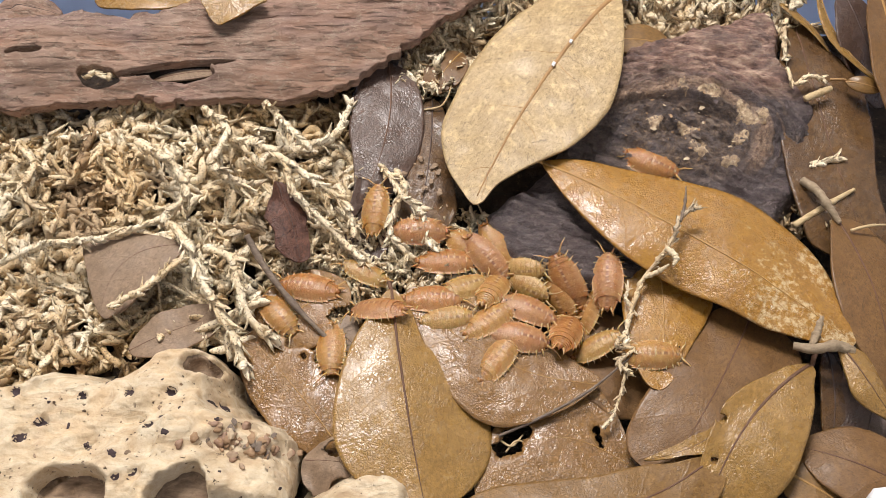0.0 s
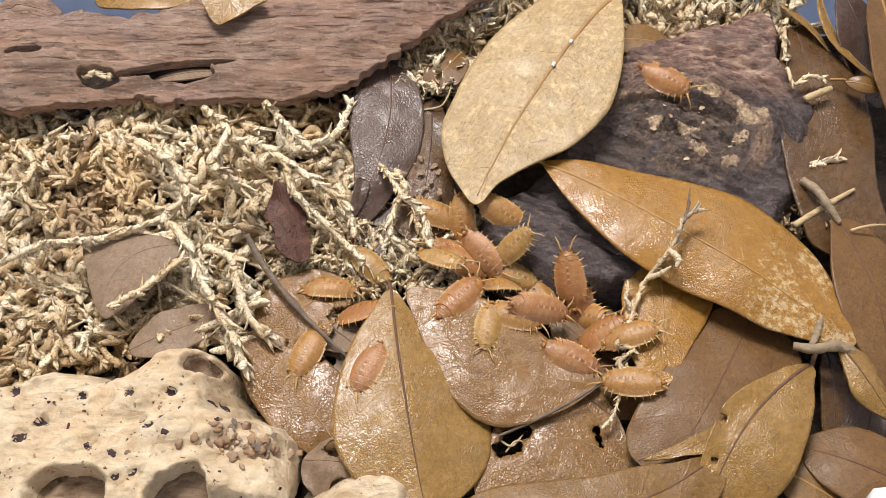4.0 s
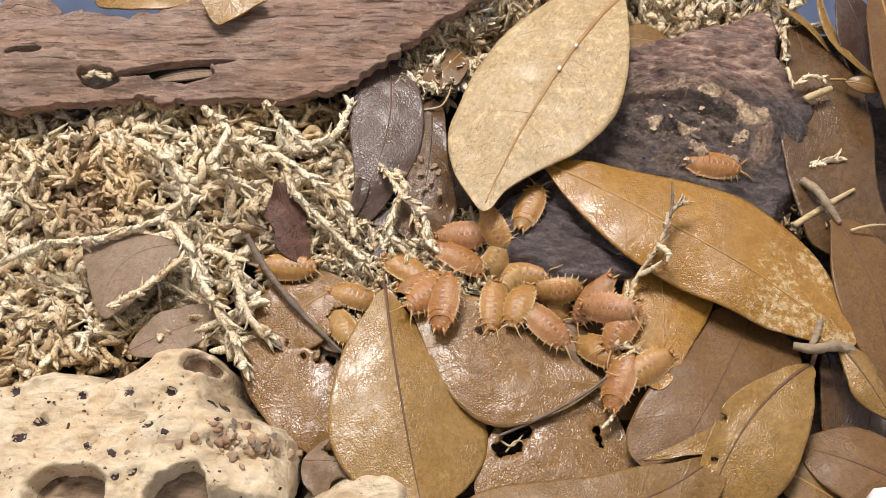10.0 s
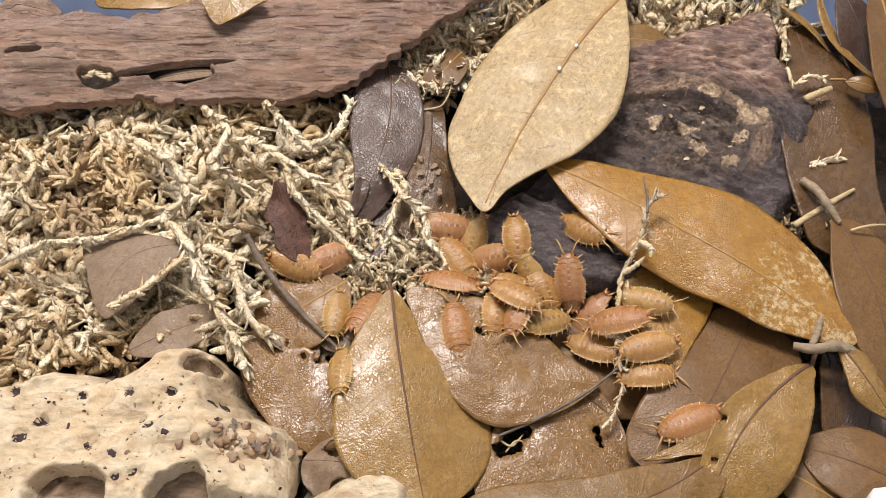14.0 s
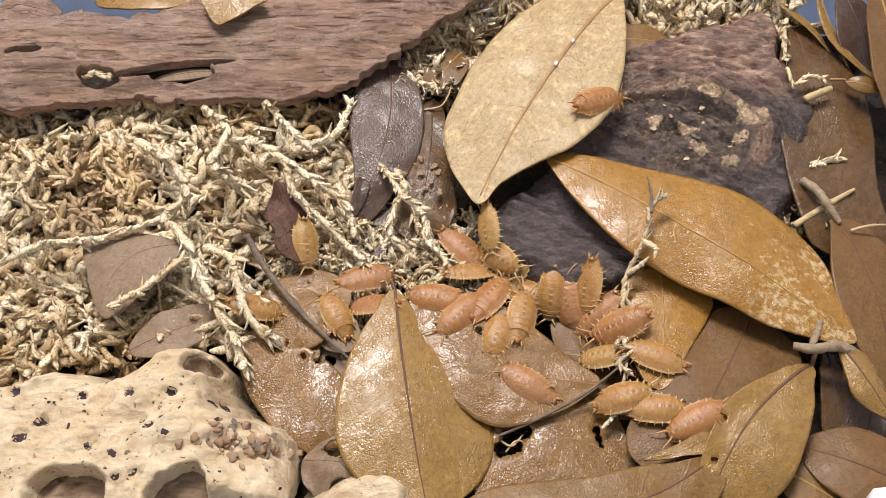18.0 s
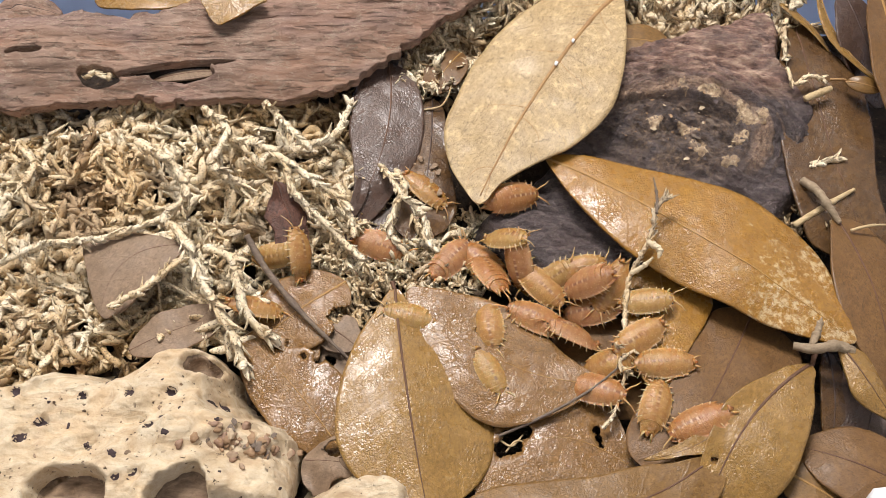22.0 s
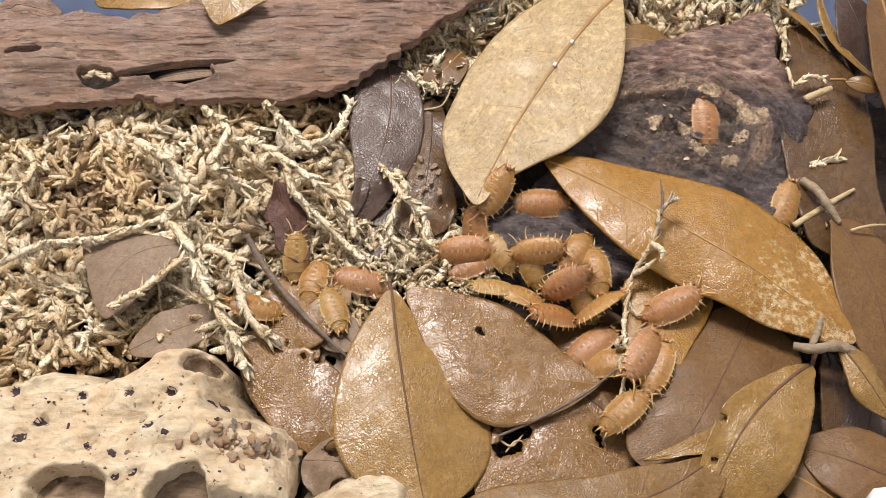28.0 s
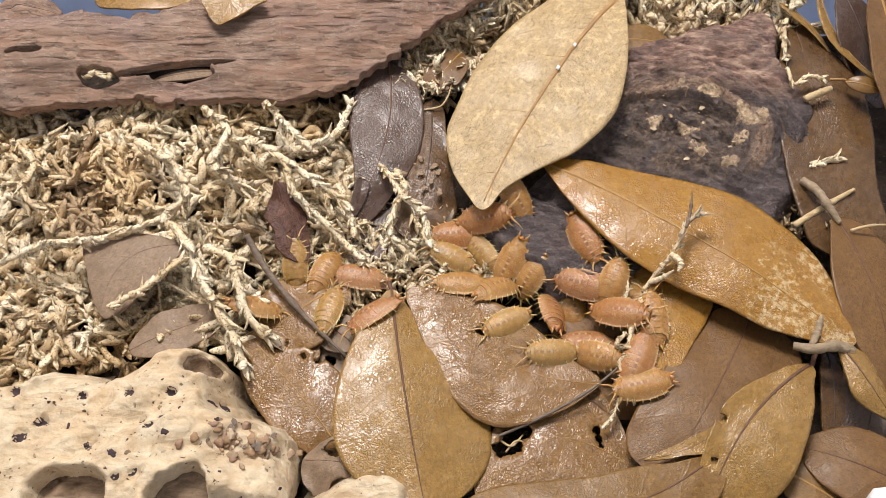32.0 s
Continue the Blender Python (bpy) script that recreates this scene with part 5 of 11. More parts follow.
for part_name, path, wide, paint, note in (("stem_tip", [(55.0, -5.3, 20.5), (56.5, -0.7, 20.8), (57.6, 4.7, 20.5)], 0.35, STICK, "thin dark stem tip"),
                                           ("sprig", [(51.8, -10.5, 17), (53.5, -13.1, 17.5), (52.8, -15.1, 17)], 0.75, PITH, "short pale side sprig"),
                                           ("sprig", [(47.4, -14.6, 11), (50.0, -14.4, 13), (52.4, -13.6, 15)], 0.6, PITH, "short pale side sprig")):
    bit = stick(part_name, note, path, wide, paint, knots=0.6, taper=0.5)
    bit.location -= top
    bit.parent = twig
    del bit["category"]
strand("moss_knot", "pale tangled moss knot with dark specks", [(42.1, -27.8, 8), (39.3, -31.5, 9), (43.3, -32.3, 9), (39.8, -35.0, 8), (41.8, -37.3, 7)], 0.95, 0.9, 6, 0.8, 0.7)
strand("moss_string", "pale dry moss string hanging between leaves", [(41.8, -34.5, 7), (40.1, -41.0, 6), (37.8, -46.6, 5), (36.1, -48.5, 4)], 0.7, 0.8, 7, 0.6, 0.5)
strand("moss_string", "short pale moss sprig under the ochre leaf", [(45.2, -23.4, 8), (42.8, -19.5, 9), (43.6, -16.8, 9)], 0.7, 0.9, 9, 0.6, 0.5)
strand("moss_strand", "pale dry moss strand lying over a grey leaf", [(-77.2, -22.8, 11), (-69.3, -18.2, 12), (-64.2, -12.8, 12), (-60.1, -8.9, 12)], 1.3, 0.75, 10, 1.0, 0.35)
strand("moss_strand", "long cream moss strand crossing the bed", [(-106.1, -11.4, 11), (-97.3, -7.3, 12), (-89.6, -5.4, 12), (-80.4, -4.1, 12), (-68.4, 1.1, 12)], 1.4, 0.95, 11, 1.0, 0.35)
strand("moss_strand", "thick cream moss strand hanging down over the bed", [(-67.1, 0.9, 13), (-60.9, -6.4, 13), (-57.5, -13.6, 12), (-53.5, -20.6, 11), (-48.6, -27.8, 8), (-45.9, -34.0, 6)], 1.9, 0.95, 12, 1.0, 0.4)
strand("moss_strand", "thick cream moss strand in the bed", [(-57.0, -7.3, 12), (-50.6, -9.7, 12), (-48.1, -16.1, 11), (-45.2, -23.4, 8), (-41.2, -26.8, 6)], 1.8, 0.9, 13, 1.0, 0.45)
strand("moss_strand", "white branching moss strand on top of the bed", [(-54.6, 25.2, 13), (-44.9, 22.1, 13), (-34.6, 15.1, 11), (-26.1, 10.2, 8), (-22.5, 3.7, 5)], 1.7, 1.0, 14, 1.0, 0.45)
strand("moss_strand", "white moss strand on top of the bed", [(-46.5, 37.4, 13), (-41.4, 30.8, 13), (-34.5, 24.2, 12), (-28.5, 28.5, 10), (-24.7, 38.9, 9)], 1.6, 1.0, 15, 1.0, 0.5)
strand("moss_strand", "cream moss strand looping over the bed", [(-39.8, 18.7, 12), (-37.2, 10.5, 10), (-31.6, 5.8, 7), (-24.4, -0.7, 4), (-19.3, -6.6, 3)], 1.5, 0.9, 16, 1.0, 0.4)
strand("moss_strand", "pale frayed moss shred on dark leaf", [(-16.3, 20.5, 8), (-12.7, 15.1, 9), (-9.8, 10.2, 8), (-5.5, 7.3, 6), (-3.4, 1.0, 4)], 1.4, 0.95, 17, 0.9, 0.5)
strand("moss_strand", "pale frayed moss shred on dark leaf", [(-12.1, 18.3, 9), (-9.8, 13.0, 9), (-11.9, 8.3, 7), (-13.2, 2.0, 5), (-9.0, -3.4, 3)], 1.4, 0.92, 18, 0.9, 0.5)
strand("moss_strand", "pale moss strand between leaves", [(-7.7, 7.1, 5), (-3.4, -0.7, 4), (0.8, -5.8, 3), (-1.9, -10.9, 2)], 1.4, 0.9, 19, 0.9, 0.5)
strand("moss_strand", "cream moss strand in the bed", [(-77.4, 22.7, 15), (-67.8, 15.6, 15), (-62.7, 7.7, 14), (-66.2, 1.7, 13)], 1.8, 0.95, 20, 1.0, 0.5)
strand("moss_strand", "cream moss strand in the bed", [(-62.2, 34.6, 14), (-55.4, 27.1, 14), (-56.9, 16.3, 14), (-49.3, 10.1, 13)], 1.8, 1.0, 21, 1.0, 0.5)
strand("moss_strand", "tan moss strand in the bed", [(-111.6, 26.7, 10), (-103.6, 18.6, 11), (-104.4, 9.8, 11), (-97.3, 3.1, 11)], 1.6, 0.7, 22, 1.0, 0.5)
strand("moss_strand", "pale moss sprig beside dark bark", [(94.7, 65.2, 15), (93.0, 59.8, 15), (92.7, 53.4, 13)], 1.3, 0.85, 23, 1.0, 0.45)
strand("moss_strand", "cream moss shred on an umber leaf", [(91.0, 46.5, 16), (91.6, 40.8, 16), (95.8, 43.5, 16), (99.8, 43.8, 15)], 1.0, 1.0, 24, 0.6, 0.35)
strand("moss_strand", "pale moss shred on an umber leaf", [(92.8, 19.1, 8), (97.1, 20.5, 9), (100.9, 21.6, 9)], 1.3, 0.85, 25, 1.0, 0.5)
stick("straw", "short pale straw on an umber leaf", [(94.4, 37.4, 14), (101.6, 40.2, 15)], 0.95, STRAW, "straw", taper=0.1)
leaf("leaf_scrap", "small curled beige leaf scrap with a thin stalk", (106.0, 42.6, 15), (114.6, 39.6, 15), 4.6, OLIVE_LEAF, RIB_PALE, roll=25, arch=1.5, cup=-0.6, peak=0.5, blunt=0.6, ripple=0.6, seed=33, petiole=4, stalk=0.3)
strand("moss_shred", "pale moss shred in a hole of the plank", [(-95.5, 45.7, 13), (-92.1, 45.5, 15), (-89.1, 43.9, 15), (-87.4, 46.9, 13)], 1.2, 0.9, 41, 1.0, 0.6)
leaf("leaf_scrap", "shiny pale leaf edge in a slot of the plank", (-77.9, 45.6, 11.5), (-58.4, 47.5, 12.5), 4.0, GREY_LEAF, RIB_BROWN, arch=1.5, cup=-0.4, peak=0.5, blunt=0.6, ripple=0.6, seed=42, stalk=0.2)
stick("root", "thin pale root hair by the bark", [(-7.7, 58.3, 9), (-6.1, 54.7, 9), (-1.4, 54.4, 8)], 0.3, STRAW, "root")
stick("root", "thin pale root hair by the bark", [(-5.2, 40.5, 6), (-0.6, 41.0, 7), (1.7, 44.7, 8), (2.5, 48.9, 9)], 0.3, STRAW, "root")
stick("root", "thin straw fibre on a brown leaf", [(99.1, -0.9, 10), (103.7, -0.2, 11), (108.5, 0.1, 11)], 0.4, STRAW, "fibre")
white = tagged(solid("white_scrap", *tube([(88.4, -69.0, 8), (90.2, -68.1, 10), (95.1, -67.2, 10)], [2.2, 3.4, 3.0], 12), WHITE), "smooth white scrap at the edge of the litter", "scrap")

# ---- woodlice ----
def plate(x0, x1, w0, w1, h0, h1, sweep, rim=0.0, sides=11):
    """One back plate: an arched band from x0 (front) to x1 (rear), with its side lobes swept back."""
    rows = []
    for k, (s, swell) in enumerate(((0.0, 0.985), (0.15, 0.995), (0.55, 1.0), (0.94, 1.0), (1.0, 0.985))):
        x, w, h = x0 + (x1 - x0) * s, w0 + (w1 - w0) * s, h0 + (h1 - h0) * s
        a = np.linspace(-1, 1, sides)
        y = w * (0.55 * np.sin(a * 1.45) / math.sin(1.45) + 0.45 * a) * swell
        z = 0.72 * h * swell * (0.20 + 0.80 * np.cos(np.abs(a) ** 1.08 * np.pi / 2) ** 0.95)
        rows.append(np.stack([x - sweep * np.abs(a) ** 3 * (0.35 + 0.65 * s), y, z], 1))
    v = np.vstack(rows)
    n = sides
    f = [[r * n + k, r * n + k + 1, (r + 1) * n + k + 1, (r + 1) * n + k] for r in range(4) for k in range(n - 1)]
    m = len(v)
    v2 = v * np.array([1, 0.97, 1]) - np.array([0, 0, 0.22])
    f2 = [[i + m for i in reversed(q)] for q in f]
    edge = [(k + 1, k) for k in range(n - 1)] + [(4 * n + k, 4 * n + k + 1) for k in range(n - 1)]
    edge += [(r * n, (r + 1) * n) for r in range(4)] + [((r + 1) * n + n - 1, r * n + n - 1) for r in range(4)]
    return np.vstack([v, v2]), f + f2 + [[b, a, a + m, b + m] for a, b in edge]


def woodlouse(size, paint, belly, label, curl=0.0, lean=1.0):
    """Head to +x. size: body length in millimetres."""
    k = size / 15.0
    ob = thing("woodlouse", label, "woodlouse", group="woodlice feeding on the leaves")

    def put(name, v, f, paint, note="", flat=()):
        v = np.asarray(v, float).copy()
        v[:, 2] -= curl * (v[:, 0] / 7.5) ** 2
        return solid(name, v * k, f, paint, ob, note, flat)

    edges = [5.6, 4.55, 3.2, 1.75, 0.3, -1.1, -2.45, -3.65]
    wide = [2.4, 2.95, 3.35, 3.55, 3.6, 3.45, 3.2, 2.8]
    tall = [2.3, 2.75, 3.05, 3.2, 3.2, 3.1, 2.85, 2.5]
    for i in range(7):
        v, f = plate(edges[i], edges[i + 1] - 0.38, wide[i] * lean, wide[i + 1] * lean, tall[i], tall[i + 1] + 0.09, 0.55 + 0.12 * i)
        put("back_plate", v, f, paint)
    tail = [-3.75, -4.3, -4.85, -5.4, -5.95, -6.4]
    for i in range(5):
        w = 2.55 - 0.24 * i
        v, f = plate(tail[i], tail[i + 1] - 0.15, w * lean, (w - 0.2) * lean, 2.3 - 0.25 * i, 2.12 - 0.25 * i, 0.65, sides=9)
        put("tail_plate", v, f, paint)
    v, f = plate(6.75, 5.35, 1.35, 2.15, 1.5, 2.25, -0.1, sides=9)
    put("head", v, f, paint)
    cone, cf = tube([(-6.2, 0, 0.95), (-6.9, 0, 0.75), (-7.4, 0, 0.55)], [0.85, 0.5, 0.1], 8)
    put("tail_tip", cone, cf, paint)
    body, bf = tube([(6.2, 0, 0.95), (4.5, 0, 1.05), (1, 0, 1.2), (-3, 0, 1.1), (-6, 0, 0.8)], [0.9, 1.15, 1.25, 1.2, 0.6], 10)
    put("belly", body * np.array([1, 1.6, 0.66]), bf, belly, "pale soft underside")
    for s in (-1, 1):
        v, f = tube([(-6.5, 0.8 * s, 0.7), (-7.3, 1.15 * s, 0.6), (-8.2, 1.35 * s, 0.5)], [0.32, 0.25, 0.06], 5)
        put("tail_limb", v, f, belly)
        v, f = tube([(6.4, 0.8 * s, 1.1), (7.3, 1.5 * s, 1.5), (8.5, 2.2 * s, 1.3), (9.6, 3.3 * s, 0.8)], [0.24, 0.21, 0.16, 0.07], 5)
        put("antenna", v, f, belly, "thin jointed feeler")
        v, f = tube([(6.2, 1.55 * s, 1.35), (6.1, 1.72 * s, 1.55), (5.95, 1.78 * s, 1.65)], [0.10, 0.26, 0.08], 6)
        put("eye", v, f, EYE_DARK, "tiny dark eye")
        for i in range(7):
            x = (edges[i] + edges[i + 1]) / 2
            w = (wide[i] + wide[i + 1]) / 2
            fan = (3 - i) * 0.34
            v, f = tube([(x, 1.5 * s, 0.7), (x + fan * 0.4, (w * 0.8) * s, 1.0), (x + fan * 0.8, (w + 0.12) * s, 0.4), (x + fan * 1.1, (w + 0.5) * s, -0.35)], [0.28, 0.24, 0.14, 0.05], 5)
            put("leg", v, f, belly)
    return ob


SHELL = [shell_paint("shell_orange", (0.46, 0.240, 0.076), (0.35, 0.158, 0.046)), shell_paint("shell_pink", (0.44, 0.212, 0.088), (0.33, 0.142, 0.056)),
         shell_paint("shell_yellow", (0.47, 0.272, 0.092), (0.36, 0.182, 0.054)), shell_paint("shell_rust", (0.42, 0.192, 0.064), (0.32, 0.128, 0.040))]
BELLY = [shell_paint("belly_orange", (0.56, 0.34, 0.15), (0.45, 0.24, 0.09), 0.4, False), shell_paint("belly_pale", (0.58, 0.40, 0.21), (0.47, 0.29, 0.13), 0.4, False)]
EYE_DARK = plain_paint("eye_dark", (0.02, 0.015, 0.012), 0.2)
FIRST = [woodlouse(15.2, SHELL[0], BELLY[0], "orange woodlouse with waxy segmented plates"),
         woodlouse(15.8, SHELL[1], BELLY[0], "pinkish orange woodlouse with waxy segmented plates", 0.5),
         woodlouse(13.9, SHELL[2], BELLY[1], "small yellowish woodlouse with pale plate rims"),
         woodlouse(16.2, SHELL[3], BELLY[0], "large deep orange woodlouse with glossy plates", 0.3),
         woodlouse(14.7, SHELL[0], BELLY[1], "orange woodlouse with a strongly arched back", 1.3)]
PODS = list(FIRST)
for k in range(5, 31):
    PODS.append(copy_thing(FIRST[k % 5], Matrix.Identity(4)))


# ---- what moves ----
def crawl(rows):
    """Poses of a crawling woodlouse: seconds, place in millimetres, lean, pitch and heading in degrees."""
    return [(t, pose(x * MM, y * MM, z * MM, a, b, c)) for t, x, y, z, a, b, c in rows]


def nudge(ob, rows):
    """Small shifts of a thing from where it lies: seconds, millimetres, degrees of turn about its own origin."""
    rest = Matrix.LocRotScale(ob.location, ob.rotation_euler, None)
    spot = rest.translation
    return [(t, Matrix.Translation(Vector((x, y, z)) * MM) @ Matrix.Translation(spot) @ pose(0, 0, 0, 0, 0, a) @ Matrix.Translation(-spot) @ rest) for t, x, y, z, a in rows]


def motions():
    walk(pale_leaf, nudge(pale_leaf, [(0, 0, 0, 0, 0), (3, 0, 0, 0, 0), (6, 0, 0, 0, 0), (8, 0.2, -0.2, 0, 0.2), (9, 0.6, -0.8, 0.2, 0.6), (10, 0.9, -1.5, 0.3, 1), (14, 0.9, -1.6, 0.3, 1), (17, 0.5, 0.3, 0, 0.2), (25, 0.6, 0.3, 0, 0.2), (28, 0.3, -0.1, 0, 0), (29, 0.3, -0.1, 0, 0), (30, 0.6, -1.0, 0.2, 0.7), (32, 0.7, -1.2, 0.2, 0.8)]))
    walk(long_leaf, nudge(long_leaf, [(0, 0, 0, 0, 0), (10, 0.1, 0, 0, 0), (14, 0.2, 0.1, 0, 0.1), (17, 0.9, 1.5, 0.3, -0.9), (20, 1.0, 1.5, 0.3, -0.9), (23, 0.8, 1.3, 0.2, -0.8), (28, 0.5, 1.0, 0.1, -0.5), (30, 0.2, 0.2, 0, 0), (32, 0.1, 0.1, 0, 0)]))
    walk(fold_leaf, nudge(fold_leaf, [(0, 0, 0, 0, 0), (7, -0.5, 0, 0, 0.3), (9, -1.5, 0.2, 0, 0.8), (12, -1.0, 0, 0, 0.6), (14, 0, 0, 0, 0), (17, 0.8, 0, 0, -0.5), (22, 0.8, 0, 0, -0.5), (25, 0.2, 0, 0, -0.2), (28, 0, 0, 0, 0), (32, 0, 0, 0, 0)]))
    walk(twig, nudge(twig, [(0, 0, 0, 0, 0), (2, 0.4, -0.6, 0, -2), (6, 0, 0, 0, 0), (7, 0.4, -0.8, 0, -6), (9, 0.8, -1, 0, -7), (10, 0, 0, 0, 5), (11, -0.3, 0, 0, 8), (13, -1, 0, 0, 12), (14, -1, 0, 0, 13.5), (17, 0, 0, 0, 4), (18, 0, 0, 0, 13.5), (19, 0, 0, 0, 20), (20, 0, 0, 0, 20), (21, 0.4, 0, 0, 11.5), (22, 0.4, 0, 0, 12), (23, 0.4, 0, 0, 9.5), (24, 0.6, 0, 0, 2), (25, 0.4, 0, 0, 5), (28, 0, 0, 0, 9), (29, -0.6, 0, 0, 12), (30, -1, 0, 0, 12.5), (31, 0.2, -1, 0, 5), (32, 0.6, -1.4, 0, -1)]))
    walk(PODS[0], crawl([(0, -16.9, 8.6, 4.8, -11, -13, 84), (0.5, -12.4, 2.1, 2.5, -18, -17, 107), (1, -8.1, -1.4, 2.5, -6, -8, 121), (1.5, -12.2, -1.3, 1.7, -3, -9, 125), (2, -12.3, -6.6, 1.2, -8, 1, 147), (2.5, -7.2, 5.7, 4.9, -17, -3, 177), (3, -2.9, 9.6, 4.1, 5, -13, 174), (3.5, -3.1, 10.2, 4.2, -15, -13, 174), (4, -2.3, 8.0, 3.9, -4, -13, 163), (4.5, -3.3, 9.1, 4.1, 1, -16, 169), (5, -6.6, 5.3, 4.5, -14, -16, 145), (5.5, -5.7, 4.3, 3.9, -22, -3, 188), (6, -5.5, 4.6, 4.0, -9, -8, 174), (6.5, -11.5, 0.8, 2.2, 5, 22, 229), (7, -15.1, 3.5, 3.6, -16, 20, 259), (7.5, -13.2, -3.3, 1.3, 1, 8, 264), (8, -10.6, -10.4, 1.0, 16, -12, 263), (8.5, -9.9, -10.9, 1.2, -5, -22, 289), (9, -10.1, -9.9, 1.2, 6, -15, 289), (9.5, -8.5, -9.4, 1.4, 9, -15, 305), (10, -9.1, -6.9, 1.3, -4, -4, 326), (10.5, -6.1, -3.5, 2.0, 5, -2, 342), (11, 0.9, -1.4, 2.5, 6, 5, 337), (11.5, 2.3, -1.1, 2.2, 15, 4, 374), (12, 0.9, -3.3, 2.6, -2, -0, 414), (12.5, 5.3, -4.3, 2.0, 7, 1, 455), (13, 3.0, -4.4, 2.2, 13, -6, 495), (13.5, 2.6, -4.2, 2.3, -8, -5, 487), (14, 3.5, -4.4, 2.2, 3, -5, 485), (14.5, 6.1, -3.8, 1.9, 9, -4, 485), (15, 3.6, -6.7, 2.1, 0, -4, 518), (15.5, 7.8, -4.9, 1.5, -6, -4, 527), (16, 4.9, -3.1, 2.1, 2, -5, 551), (16.5, 5.4, -5.0, 1.9, 10, -6, 546), (17, 6.2, -3.6, 1.9, -9, -4, 552), (17.5, 7.5, -4.6, 1.6, -4, 0, 566), (18, 6.7, -8.5, 2.0, 31, -11, 552), (18.5, 2.9, -10.7, 3.9, 18, -16, 560), (19, 2.0, -4.5, 2.4, 1, -3, 540), (19.5, 1.1, -6.8, 2.3, 12, 0, 524), (20, 2.0, -3.9, 2.4, -10, -3, 540), (20.5, 7.5, -0.2, 1.9, -12, 19, 576), (21, 8.4, 2.8, 3.6, 16, 32, 603), (21.5, 3.7, 7.3, 5.1, 38, 32, 626), (22, -4.5, 14.6, 4.8, -13, 13, 680), (22.5, -13.3, 10.1, 6.1, 19, 12, 667), (23, -18.5, 10.3, 5.2, 17, 11, 662), (23.5, -12.0, 13.3, 7.3, -7, 9, 662), (24, -1.8, 16.2, 5.1, 13, -1, 676), (24.5, 5.5, 13.5, 11.9, 33, -29, 680), (25, 13.0, 8.1, 10.3, -16, 32, 645), (25.5, 14.7, 8.4, 10.0, -22, 32, 638), (26, 12.1, 10.3, 13.0, 10, 32, 647), (26.5, 11.8, 10.3, 13.0, -4, 29, 615), (27, 12.7, 9.3, 11.8, -33, 32, 606), (27.5, 13.9, 7.6, 9.4, -28, 32, 598), (28, 13.0, 9.4, 11.9, -18, 31, 595), (28.5, 15.4, 8.3, 9.4, -38, 32, 612), (29, 18.4, 11.5, 11.7, -28, 32, 620), (29.5, 19.0, 11.5, 11.3, -14, 32, 640), (30, 26.1, 11.2, 8.3, 18, 2, 701), (30.5, 25.8, 12.3, 9.4, 23, -19, 735), (31, 26.1, 11.2, 8.4, 33, -4, 708), (31.5, 24.2, 13.7, 11.4, 38, 32, 686), (32, 17.9, 9.4, 9.3, 4, 32, 663)]))
